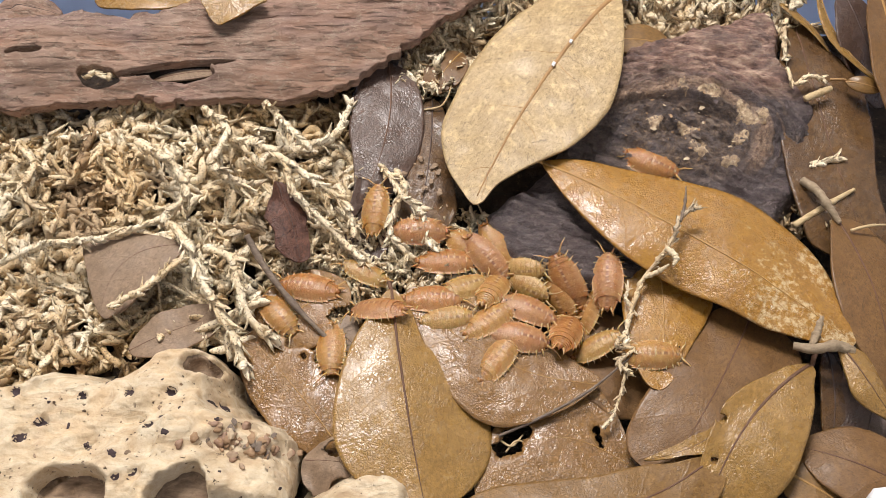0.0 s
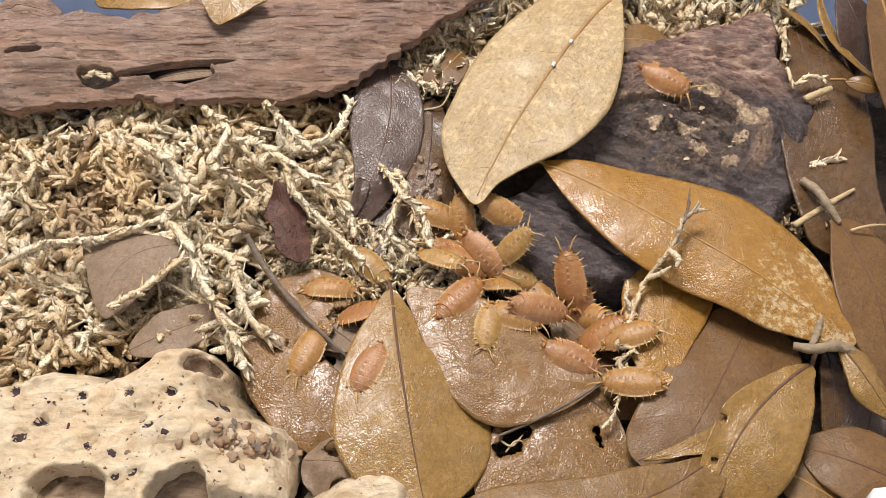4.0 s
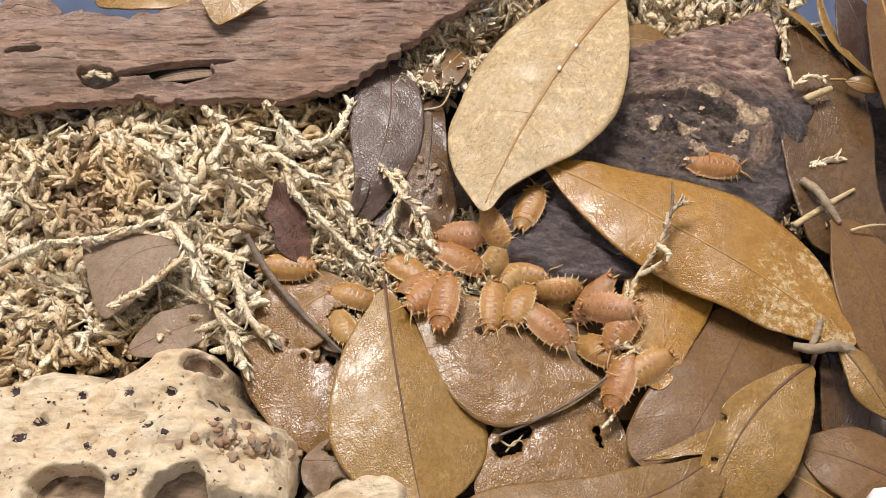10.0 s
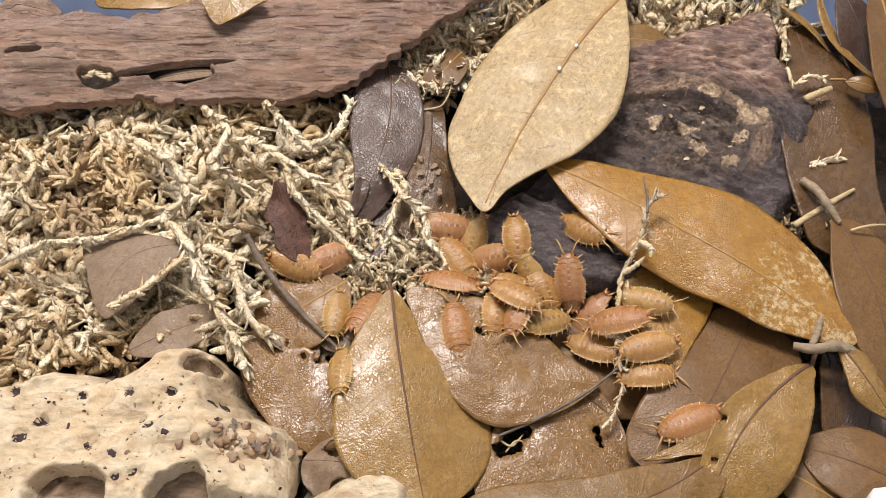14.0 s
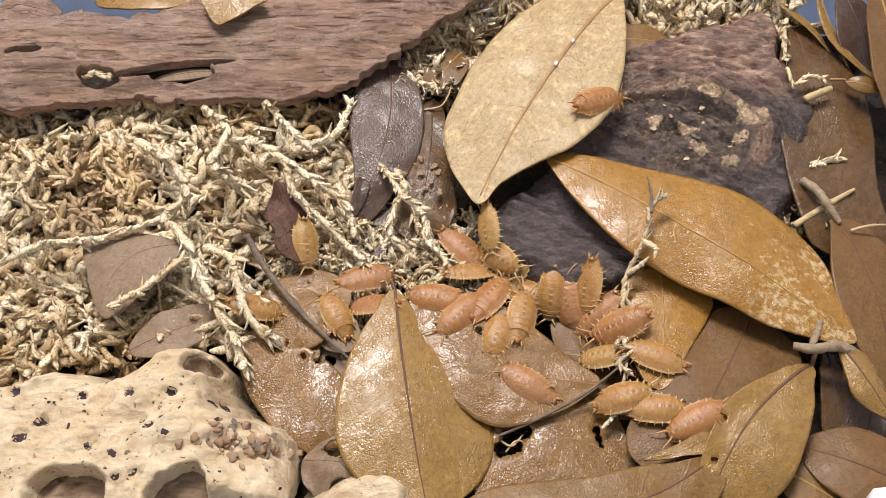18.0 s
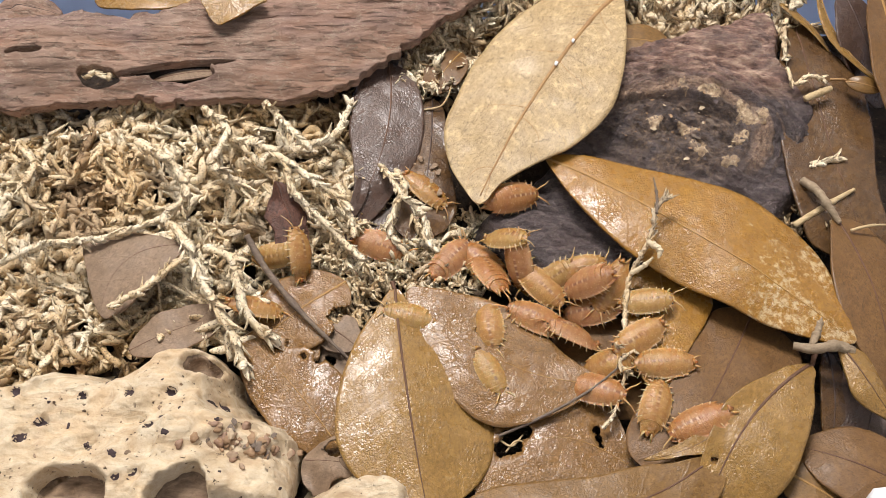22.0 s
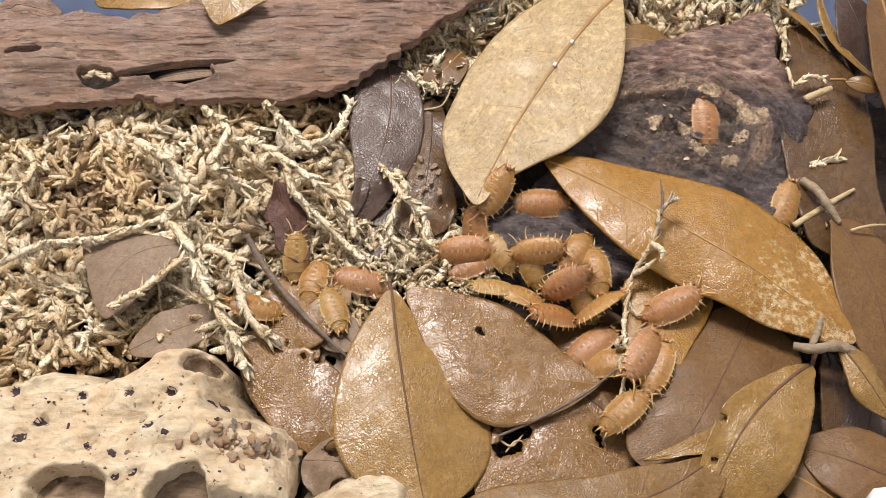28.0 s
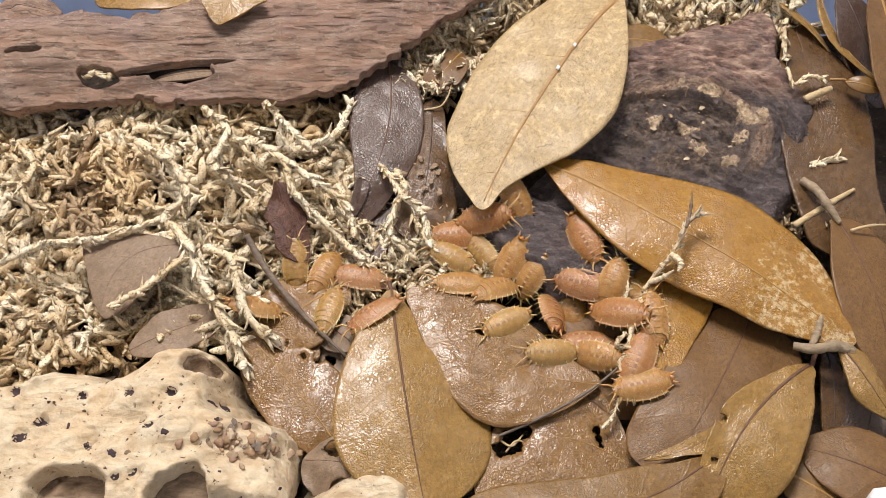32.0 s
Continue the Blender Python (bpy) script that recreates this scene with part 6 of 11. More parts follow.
    walk(PODS[1], crawl([(0, -6.0, 3.0, 3.4, -15, -1, 180), (0.5, 0.0, 3.6, 3.2, -5, 1, 204), (1, -2.8, 5.2, 3.8, -20, 6, 235), (1.5, -4.2, 4.2, 3.7, -18, 2, 218), (2, -0.2, 2.3, 3.0, -1, -7, 170), (2.5, -0.4, 2.0, 3.0, 4, -7, 169), (3, 2.0, 3.3, 2.8, -14, -4, 180), (3.5, 0.8, 1.4, 2.8, -4, -8, 166), (4, 2.9, -2.8, 2.2, 13, -6, 159), (4.5, 0.3, 1.6, 2.9, -15, -8, 163), (5, -1.7, -1.7, 2.5, -7, -2, 158), (5.5, -1.1, -3.6, 2.4, -0, -1, 149), (6, -2.8, -4.4, 2.2, -15, 1, 151), (6.5, -4.0, -4.5, 2.1, -10, 4, 174), (7, -3.3, -5.0, 2.2, 0, 2, 163), (7.5, 0.1, -8.1, 2.5, 11, 17, 106), (8, -3.3, -9.6, 2.6, -19, 20, 90), (8.5, -5.6, -7.4, 3.6, -8, -6, 51), (9, -2.2, -14.2, 5.5, -11, 2, 23), (9.5, -2.3, -9.0, 2.5, -31, -9, 2), (10, -4.3, -12.0, 3.6, -28, -18, 0), (10.5, -7.5, -13.7, 3.8, -13, -30, -46), (11, -10.0, -13.0, 2.4, -10, -29, -62), (11.5, -7.5, -10.0, 1.5, -3, -20, -52), (12, -8.5, -11.5, 1.9, -21, -10, 12), (12.5, -9.3, -10.8, 1.4, -10, -1, 33), (13, -14.3, -9.2, 1.1, -3, -3, 50), (13.5, -15.9, -17.4, 2.9, -28, 17, 53), (14, -18.4, -20.1, 3.7, -18, 19, 65), (14.5, -16.9, -17.4, 2.3, -31, 32, 94), (15, -13.2, -20.7, 6.7, 1, 24, 106), (15.5, -11.2, -14.1, 2.8, 17, 31, 133), (16, -5.2, -17.7, 5.8, -9, 11, 107), (16.5, -6.4, -16.3, 5.7, 0, 20, 127), (17, -3.2, -15.5, 5.7, 11, 16, 147), (17.5, -7.3, -15.5, 5.2, 33, 21, 157), (18, -16.4, -18.3, 3.4, 23, 29, 169), (18.5, -12.4, -17.6, 5.2, 28, 2, 208), (19, -6.7, -19.7, 5.9, 11, -5, 208), (19.5, -15.4, -15.3, 1.6, 18, -8, 225), (20, -16.0, -12.0, 0.7, 2, -1, 250), (20.5, -17.9, -5.7, 1.2, 0, 5, 278), (21, -16.7, 2.1, 3.0, -2, 20, 302), (21.5, -12.3, 1.0, 2.2, 12, 11, 316), (22, -15.6, -0.3, 1.8, 19, 8, 343), (22.5, -26.5, 3.4, 4.3, 11, 14, 289), (23, -32.2, 3.9, 6.0, -33, 0, 257), (23.5, -25.0, 5.0, 4.6, -1, 13, 273), (24, -17.3, 3.0, 3.6, 11, 19, 287), (24.5, -9.3, -1.7, 2.2, -2, 14, 273), (25, 0.4, -5.6, 2.3, -0, -2, 234), (25.5, -3.0, -6.2, 2.1, 9, 6, 226), (26, -7.0, -6.6, 1.5, -10, 7, 209), (26.5, -7.4, -7.0, 1.4, -9, 6, 177), (27, -13.6, -6.8, 1.1, 4, 1, 188), (27.5, -17.1, -8.6, 1.2, 6, -2, 172), (28, -20.0, -10.4, 1.3, -3, -10, 169), (28.5, -20.4, -8.7, 1.3, 2, -7, 172), (29, -21.1, -9.4, 1.5, 18, -9, 152), (29.5, -24.6, -11.6, 2.5, -6, -9, 184), (30, -23.7, -8.5, 2.0, 3, -8, 174), (30.5, -24.8, -8.7, 2.2, 5, -7, 211), (31, -22.7, -8.5, 1.8, -9, -8, 180), (31.5, -22.3, -13.5, 1.9, -15, -13, 216), (32, -20.1, -9.3, 1.3, 6, -8, 174)]))
    walk(PODS[2], crawl([(0, -19.1, -8.1, 1.2, 12, -7, 157), (0.5, -16.4, -7.9, 1.2, -13, -1, 164), (1, -18.0, -9.3, 1.1, 4, -3, 92), (1.5, -17.8, -11.2, 0.9, 6, -2, 136), (2, -17.4, -19.2, 3.6, 18, 27, 180), (2.5, -19.8, -13.7, 1.1, -3, -11, 176), (3, -21.0, -10.8, 1.6, 13, -10, 147), (3.5, -18.2, -8.7, 1.1, 12, -6, 134), (4, -18.2, -5.6, 1.2, -6, -6, 136), (4.5, -16.3, -5.5, 1.2, 0, -3, 139), (5, -12.6, -8.5, 1.2, 8, 2, 105), (5.5, -12.7, -5.4, 1.2, -13, -3, 92), (6, -12.0, -5.9, 1.2, -4, -3, 92), (6.5, -22.2, -5.3, 2.0, 17, 1, 63), (7, -30.5, -3.8, 3.2, 7, 18, 6), (7.5, -35.3, -1.3, 6.8, 20, 14, 10), (8, -35.5, -10.2, 2.7, 12, 1, 12), (8.5, -29.2, -15.7, 3.2, 6, 3, 15), (9, -25.4, -30.5, 3.1, -13, -26, 0), (9.5, -23.0, -27.5, 4.1, -3, -28, -23), (10, -23.8, -23.7, 2.8, 7, -12, -60), (10.5, -25.3, -23.6, 3.0, -15, -4, -55), (11, -22.3, -23.2, 2.8, 2, -21, -51), (11.5, -26.0, -18.8, 3.1, -3, -1, -84), (12, -25.6, -18.7, 3.1, -15, -9, -129), (12.5, -29.9, -18.8, 3.3, -3, -1, -168), (13, -26.4, -22.2, 3.3, 4, -6, -180), (13.5, -24.7, -23.0, 2.9, 10, -5, -143), (14, -25.5, -20.5, 3.1, -13, -2, -95), (14.5, -25.1, -18.4, 3.0, -9, -4, -100), (15, -26.1, -21.1, 3.2, 2, 2, -70), (15.5, -26.0, -19.6, 3.2, -18, 2, -59), (16, -24.1, -21.2, 2.8, -10, -2, -77), (16.5, -25.8, -20.3, 3.2, -4, 1, -72), (17, -25.5, -20.5, 3.1, -19, 2, -60), (17.5, -29.8, -10.1, 2.7, -8, -2, -79), (18, -34.0, -2.1, 5.8, -19, 25, -84), (18.5, -34.9, -2.5, 6.2, -4, 28, -73), (19, -33.9, -4.1, 4.7, -26, 26, -84), (19.5, -38.1, -8.2, 3.6, -10, 21, -108), (20, -36.6, -8.2, 3.4, -12, -2, -168), (20.5, -40.7, -16.0, 2.7, -8, -4, -172), (21, -44.7, -19.3, 4.2, 18, -24, -180), (21.5, -39.5, -13.3, 2.7, 4, 7, -193), (22, -40.9, -4.8, 4.9, -36, 17, -180), (22.5, -41.1, 2.6, 7.1, -12, 32, -186), (23, -40.2, 3.4, 7.7, 3, 28, -174), (23.5, -37.1, 1.2, 7.9, 2, -10, -210), (24, -36.2, -5.3, 4.9, 4, -28, -264), (24.5, -36.4, -3.9, 5.9, 7, -28, -261), (25, -35.1, -5.3, 4.6, 24, -27, -264), (25.5, -34.5, -4.9, 4.5, 8, -26, -264), (26, -38.6, -4.1, 5.8, -8, -26, -267), (26.5, -40.0, -5.4, 4.9, -8, -24, -262), (27, -36.1, -9.7, 2.8, -5, -11, -276), (27.5, -37.0, -5.6, 4.8, 9, -26, -285), (28, -36.2, -5.3, 4.9, 17, -28, -270), (28.5, -35.6, -4.2, 5.5, 22, -28, -261), (29, -36.2, -5.3, 4.9, 7, -28, -270), (29.5, -36.8, -4.1, 5.9, 0, -28, -255), (30, -37.2, -2.4, 6.9, 16, -24, -269), (30.5, -36.5, -5.3, 5.0, -2, -28, -265), (31, -37.7, -6.4, 4.5, 5, -27, -269), (31.5, -35.5, -4.0, 5.5, 18, -28, -262), (32, -36.2, -6.7, 4.0, -1, -26, -267)]))
    walk(PODS[3], crawl([(0, -32.4, -13.1, 2.9, -0, 2, 169), (0.5, -30.4, -12.6, 2.9, 5, 2, 147), (1, -25.2, -10.0, 2.4, 19, -0, 119), (1.5, -20.9, -19.7, -4.6, 0, 0, 89), (2, -18.0, -33.6, 0.9, 0, 0, 110), (2.5, -19.0, -30.4, 7.4, 8, 20, 160), (3, -17.1, -22.4, 6.1, 18, 27, 180), (3.5, -16.6, -21.5, 6.0, 23, 24, 188), (4, -18.8, -20.3, 3.5, 33, 24, 185), (4.5, -17.9, -20.9, 4.7, 38, 23, 199), (5, -16.4, -22.6, 6.8, 18, 23, 181), (5.5, -18.6, -18.9, 2.7, 28, 20, 178), (6, -19.0, -18.9, 2.5, 38, 12, 191), (6.5, -20.5, -18.0, 1.9, 6, -10, 210), (7, -18.2, -15.9, 1.1, 19, 5, 180), (7.5, -22.3, -16.4, 1.9, 7, -14, 191), (8, -22.8, -15.3, 2.1, -14, -15, 203), (8.5, -18.9, -24.7, -0.9, 0, 0, 246), (9, -14.6, -34.9, 1.0, 0, 0, 289), (9.5, -9.3, -25.5, 6.8, 1, -7, 260), (10, -3.2, -17.4, 7.8, -10, -10, 224), (10.5, 0.1, -17.1, 5.9, 2, 2, 175), (11, 1.9, -18.5, 6.0, 10, 2, 157), (11.5, 2.8, -15.8, 6.0, -3, 2, 177), (12, 2.9, -13.7, 5.7, 19, 2, 174), (12.5, 3.6, -10.5, 3.8, 33, 7, 163), (13, 1.4, -13.7, 5.7, 8, 5, 174), (13.5, 1.4, -12.9, 5.3, 17, 13, 160), (14, 1.9, -13.0, 5.4, 27, 11, 163), (14.5, 2.5, -13.3, 5.6, 31, 7, 166), (15, 7.7, -13.0, 5.0, 23, -17, 194), (15.5, 2.7, -12.2, 4.9, 26, 3, 174), (16, 6.0, -9.7, 2.9, 32, -22, 213), (16.5, 7.0, -12.2, 4.5, 18, -19, 196), (17, 7.0, -12.7, 4.9, 27, -20, 203), (17.5, 6.6, -14.5, 5.8, 22, -7, 191), (18, 4.3, -22.1, 6.1, -10, 2, 223), (18.5, 4.8, -24.3, 6.0, -5, 3, 235), (19, 6.3, -22.6, 6.1, 5, 1, 218), (19.5, 6.1, -18.5, 6.1, 11, -1, 232), (20, 11.0, -17.9, 6.0, -7, -7, 277), (20.5, 15.3, -16.3, 5.7, -4, -26, 254), (21, 24.0, -21.1, 5.3, 21, -32, 202), (21.5, 21.1, -25.6, 5.6, -11, -6, 167), (22, 21.8, -22.9, 5.6, 3, -6, 157), (22.5, 23.9, -22.3, 5.3, 24, 9, 103), (23, 23.4, -21.7, 5.4, -2, 24, 74), (23.5, 20.3, -19.4, 5.7, -0, 28, 68), (24, 14.8, -23.1, 6.0, 7, 0, 92), (24.5, 18.7, -25.1, 5.8, 11, -4, 140), (25, 22.8, -23.9, 5.5, -4, -7, 157), (25.5, 23.5, -24.2, 5.3, 3, -7, 152), (26, 25.2, -23.6, 5.1, 17, -12, 170), (26.5, 24.1, -21.9, 5.3, 17, -7, 151), (27, 23.5, -21.8, 5.4, 1, -30, 202), (27.5, 25.8, -22.1, 4.8, 33, -32, 181), (28, 26.0, -21.7, 4.4, 17, -32, 191), (28.5, 25.0, -20.4, 4.2, 20, -32, 201), (29, 26.7, -18.3, 0.1, -18, -26, 231), (29.5, 28.5, -22.7, 3.0, -16, -32, 239), (30, 29.7, -27.2, 4.3, -5, -23, 191), (30.5, 24.9, -27.3, 5.0, -1, -8, 158), (31, 20.4, -32.1, 5.2, 11, -8, 136), (31.5, 23.5, -28.0, -1.7, 0, 0, 116), (32, 22.5, -34.1, -2.0, 0, 0, 112)]))
    walk(PODS[4], crawl([(0, -39.3, -20.2, 2.7, -1, -1, -50), (0.5, -38.3, -14.8, 2.8, 10, -7, -37), (1, -32.6, -13.9, 3.0, -9, -3, -27), (1.5, -32.8, -12.6, 2.9, -5, -2, -15), (2, -32.1, -13.3, 3.0, 5, -2, -11), (2.5, -29.4, -10.2, 2.6, -16, 1, -24), (3, -32.0, -9.0, 2.6, -0, 6, -22), (3.5, -31.8, -11.5, 2.8, 1, -1, -20), (4, -27.4, -13.1, 2.9, -16, 4, -2), (4.5, -25.5, -10.1, 2.4, -8, 8, 28), (5, -25.5, -9.3, 2.3, 2, 8, 9), (5.5, -26.5, -10.9, 2.6, 6, 8, 28), (6, -24.4, -13.8, 2.6, 0, 10, 35), (6.5, -24.4, -15.4, 4.6, 10, 8, 57), (7, -24.9, -14.9, 2.7, 14, 10, 35), (7.5, -24.2, -11.4, 4.4, -29, 11, 23), (8, -25.7, -10.0, 4.4, -3, 8, 29), (8.5, -23.8, -13.0, 2.4, 7, 12, 14), (9, -22.4, -14.3, 1.9, -11, 14, 0), (9.5, -21.1, -15.5, 1.5, -13, 8, -17), (10, -21.4, -14.8, 1.5, 0, 12, -11), (10.5, -19.9, -15.8, 1.3, 2, 11, 17), (11, -21.9, -12.7, 1.9, -3, 14, 6), (11.5, -17.3, -17.5, 2.3, -28, 7, 43), (12, -19.2, -16.6, 1.4, -8, 10, 34), (12.5, -18.5, -16.2, 1.2, -31, 4, 18), (13, -14.6, -21.3, 6.8, -25, -9, 17), (13.5, -14.8, -29.4, 0.7, 0, 0, 60), (14, -18.2, -33.3, 0.8, 0, 0, 84), (14.5, -18.2, -32.6, 0.8, 0, 0, 90), (15, -18.8, -33.0, 0.8, 0, 0, 76), (15.5, -18.0, -32.0, 0.8, 0, 0, 106), (16, -18.1, -33.8, 0.9, 0, 0, 86), (16.5, -17.3, -33.3, 0.9, 0, 0, 74), (17, -18.2, -33.3, 0.8, 0, 0, 84), (17.5, -24.7, -29.3, 3.4, -32, 21, 118), (18, -25.5, -20.5, 3.1, 9, -2, 120), (18.5, -26.1, -21.9, 3.2, 11, -2, 125), (19, -25.5, -20.5, 3.1, -1, -2, 120), (19.5, -25.2, -15.2, 2.8, 7, 2, 98), (20, -29.1, -9.6, 2.6, 8, 3, 98), (20.5, -35.8, -3.3, 6.2, 31, -25, 83), (21, -43.6, -0.7, 5.2, -33, 11, 112), (21.5, -42.2, 1.3, 6.4, -28, 8, 112), (22, -35.1, -5.3, 6.6, 43, -28, 99), (22.5, -34.5, -8.1, 3.1, 0, -14, 84), (23, -35.5, -5.3, 4.7, 12, -28, 96), (23.5, -31.5, -9.9, 2.7, 7, -3, 110), (24, -26.6, -19.9, 3.3, -3, -2, 120), (24.5, -29.6, -16.6, 3.2, -2, 2, 138), (25, -26.0, -19.9, 3.2, 13, -1, 111), (25.5, -26.0, -19.5, 3.2, 18, -0, 102), (26, -28.3, -16.6, 3.2, -1, 2, 123), (26.5, -31.5, -16.8, 3.2, -0, 4, 96), (27, -30.7, -14.7, 3.1, 9, 4, 73), (27.5, -30.6, -12.6, 2.9, -10, 5, 87), (28, -31.5, -10.8, 2.7, -0, 3, 81), (28.5, -29.7, -11.6, 2.8, 5, 5, 79), (29, -31.8, -11.4, 2.8, -11, 3, 81), (29.5, -32.4, -10.6, 2.7, -5, -0, 88), (30, -34.1, -7.9, 3.1, 14, -15, 90), (30.5, -36.9, -10.2, 4.8, 36, -7, 61), (31, -32.5, -9.0, 4.7, -8, 2, 18), (31.5, -30.3, -6.9, 4.6, 8, 5, 24), (32, -28.9, -8.2, 2.5, 14, 4, 67)]))
    walk(PODS[5], crawl([(0, -26.0, -29.7, 2.8, 9, -4, -86), (0.5, -29.1, -29.1, 2.7, -5, 5, -102), (1, -30.0, -28.2, 2.8, 3, 5, -114), (1.5, -30.3, -24.7, 3.3, 9, 5, -118), (2, -29.6, -27.1, 3.0, -6, 6, -109), (2.5, -31.2, -27.1, 2.9, -1, 6, -110), (3, -31.5, -29.2, 2.7, 8, 4, -124), (3.5, -31.2, -27.2, 2.9, -12, 5, -122), (4, -31.6, -30.4, 2.6, -1, 3, -113), (4.5, -32.3, -27.6, 2.8, 2, 4, -137), (5, -27.1, -26.9, 3.1, -15, 2, -153), (5.5, -30.4, -29.4, 2.7, -8, 3, -137), (6, -30.6, -27.7, 2.9, 1, 4, -135), (6.5, -28.2, -29.3, 2.7, 11, 3, -125), (7, -29.2, -25.6, 3.2, -8, 5, -124), (7.5, -32.8, -19.1, 3.3, 3, -0, -108), (8, -36.1, -15.7, 5.0, 32, 5, -64), (8.5, -29.7, -20.3, 5.4, -31, 9, -61), (9, -25.8, -23.3, 3.1, -6, 1, -87), (9.5, -31.7, -14.2, 3.1, 1, -2, -25), (10, -37.7, -7.7, 3.8, 16, 2, 0), (10.5, -35.5, -7.2, 3.6, 21, 5, 15), (11, -37.7, -6.4, 4.5, 33, -2, 12), (11.5, -37.2, -6.2, 4.5, 38, -7, 28), (12, -36.6, -7.7, 3.6, 19, 6, 0), (12.5, -38.5, -9.9, 3.0, 14, -6, 6), (13, -36.7, -7.1, 3.9, 37, 6, 0), (13.5, -37.7, -4.6, 5.6, 18, 2, 3), (14, -36.2, -7.1, 3.8, 22, 13, -17), (14.5, -37.0, -9.2, 3.1, 19, 6, -18), (15, -40.7, -12.2, 2.4, -5, -4, -12), (15.5, -42.5, -11.1, 1.9, -1, 1, -0), (16, -44.3, -20.1, 4.3, -12, 26, 7), (16.5, -44.6, -20.3, 4.5, -15, 22, -14), (17, -44.7, -19.3, 4.2, -23, 24, 0), (17.5, -44.3, -16.5, 3.4, -6, 14, 13), (18, -44.7, -19.3, 4.2, -8, 24, 0), (18.5, -41.7, -15.6, 2.6, -15, 7, 26), (19, -44.7, -19.3, 4.2, -18, 24, 0), (19.5, -46.7, -19.7, 5.4, -23, 24, -9), (20, -44.7, -19.3, 4.2, -28, 24, 0), (20.5, -42.5, -26.2, 4.9, -12, 25, -9), (21, -40.6, -31.8, 3.4, 3, 19, -26), (21.5, -38.8, -27.0, 3.0, 7, 16, -3), (22, -44.7, -19.3, 4.2, -23, 24, 0), (22.5, -46.7, -22.0, 6.4, -10, 21, 14), (23, -44.7, -19.3, 4.2, -8, 24, 0), (23.5, -45.0, -19.1, 4.2, -24, 27, 20), (24, -44.7, -19.3, 4.2, -18, 24, 0), (24.5, -47.5, -19.1, 5.5, -17, 26, 20), (25, -44.7, -19.3, 4.2, -28, 24, 0), (25.5, -45.8, -19.0, 4.5, -25, 27, 6), (26, -43.0, -18.0, 3.2, -1, 15, 12), (26.5, -43.7, -17.6, 3.3, 2, 15, 5), (27, -46.3, -19.1, 4.8, -31, 26, -1), (27.5, -43.5, -18.7, 3.6, -14, 18, 4), (28, -44.7, -19.3, 4.2, -8, 24, 0), (28.5, -44.3, -17.9, 3.6, -24, 14, -7), (29, -44.7, -19.3, 4.2, -18, 24, 0), (29.5, -44.1, -20.7, 4.4, -17, 25, -5), (30, -44.7, -19.3, 4.2, -28, 24, 0), (30.5, -47.0, -14.6, 3.9, -12, 19, 9), (31, -44.7, -19.3, 4.2, -13, 24, 0), (31.5, -46.7, -20.0, 5.5, -15, 27, 5), (32, -44.7, -19.3, 4.2, -23, 24, 0)]))
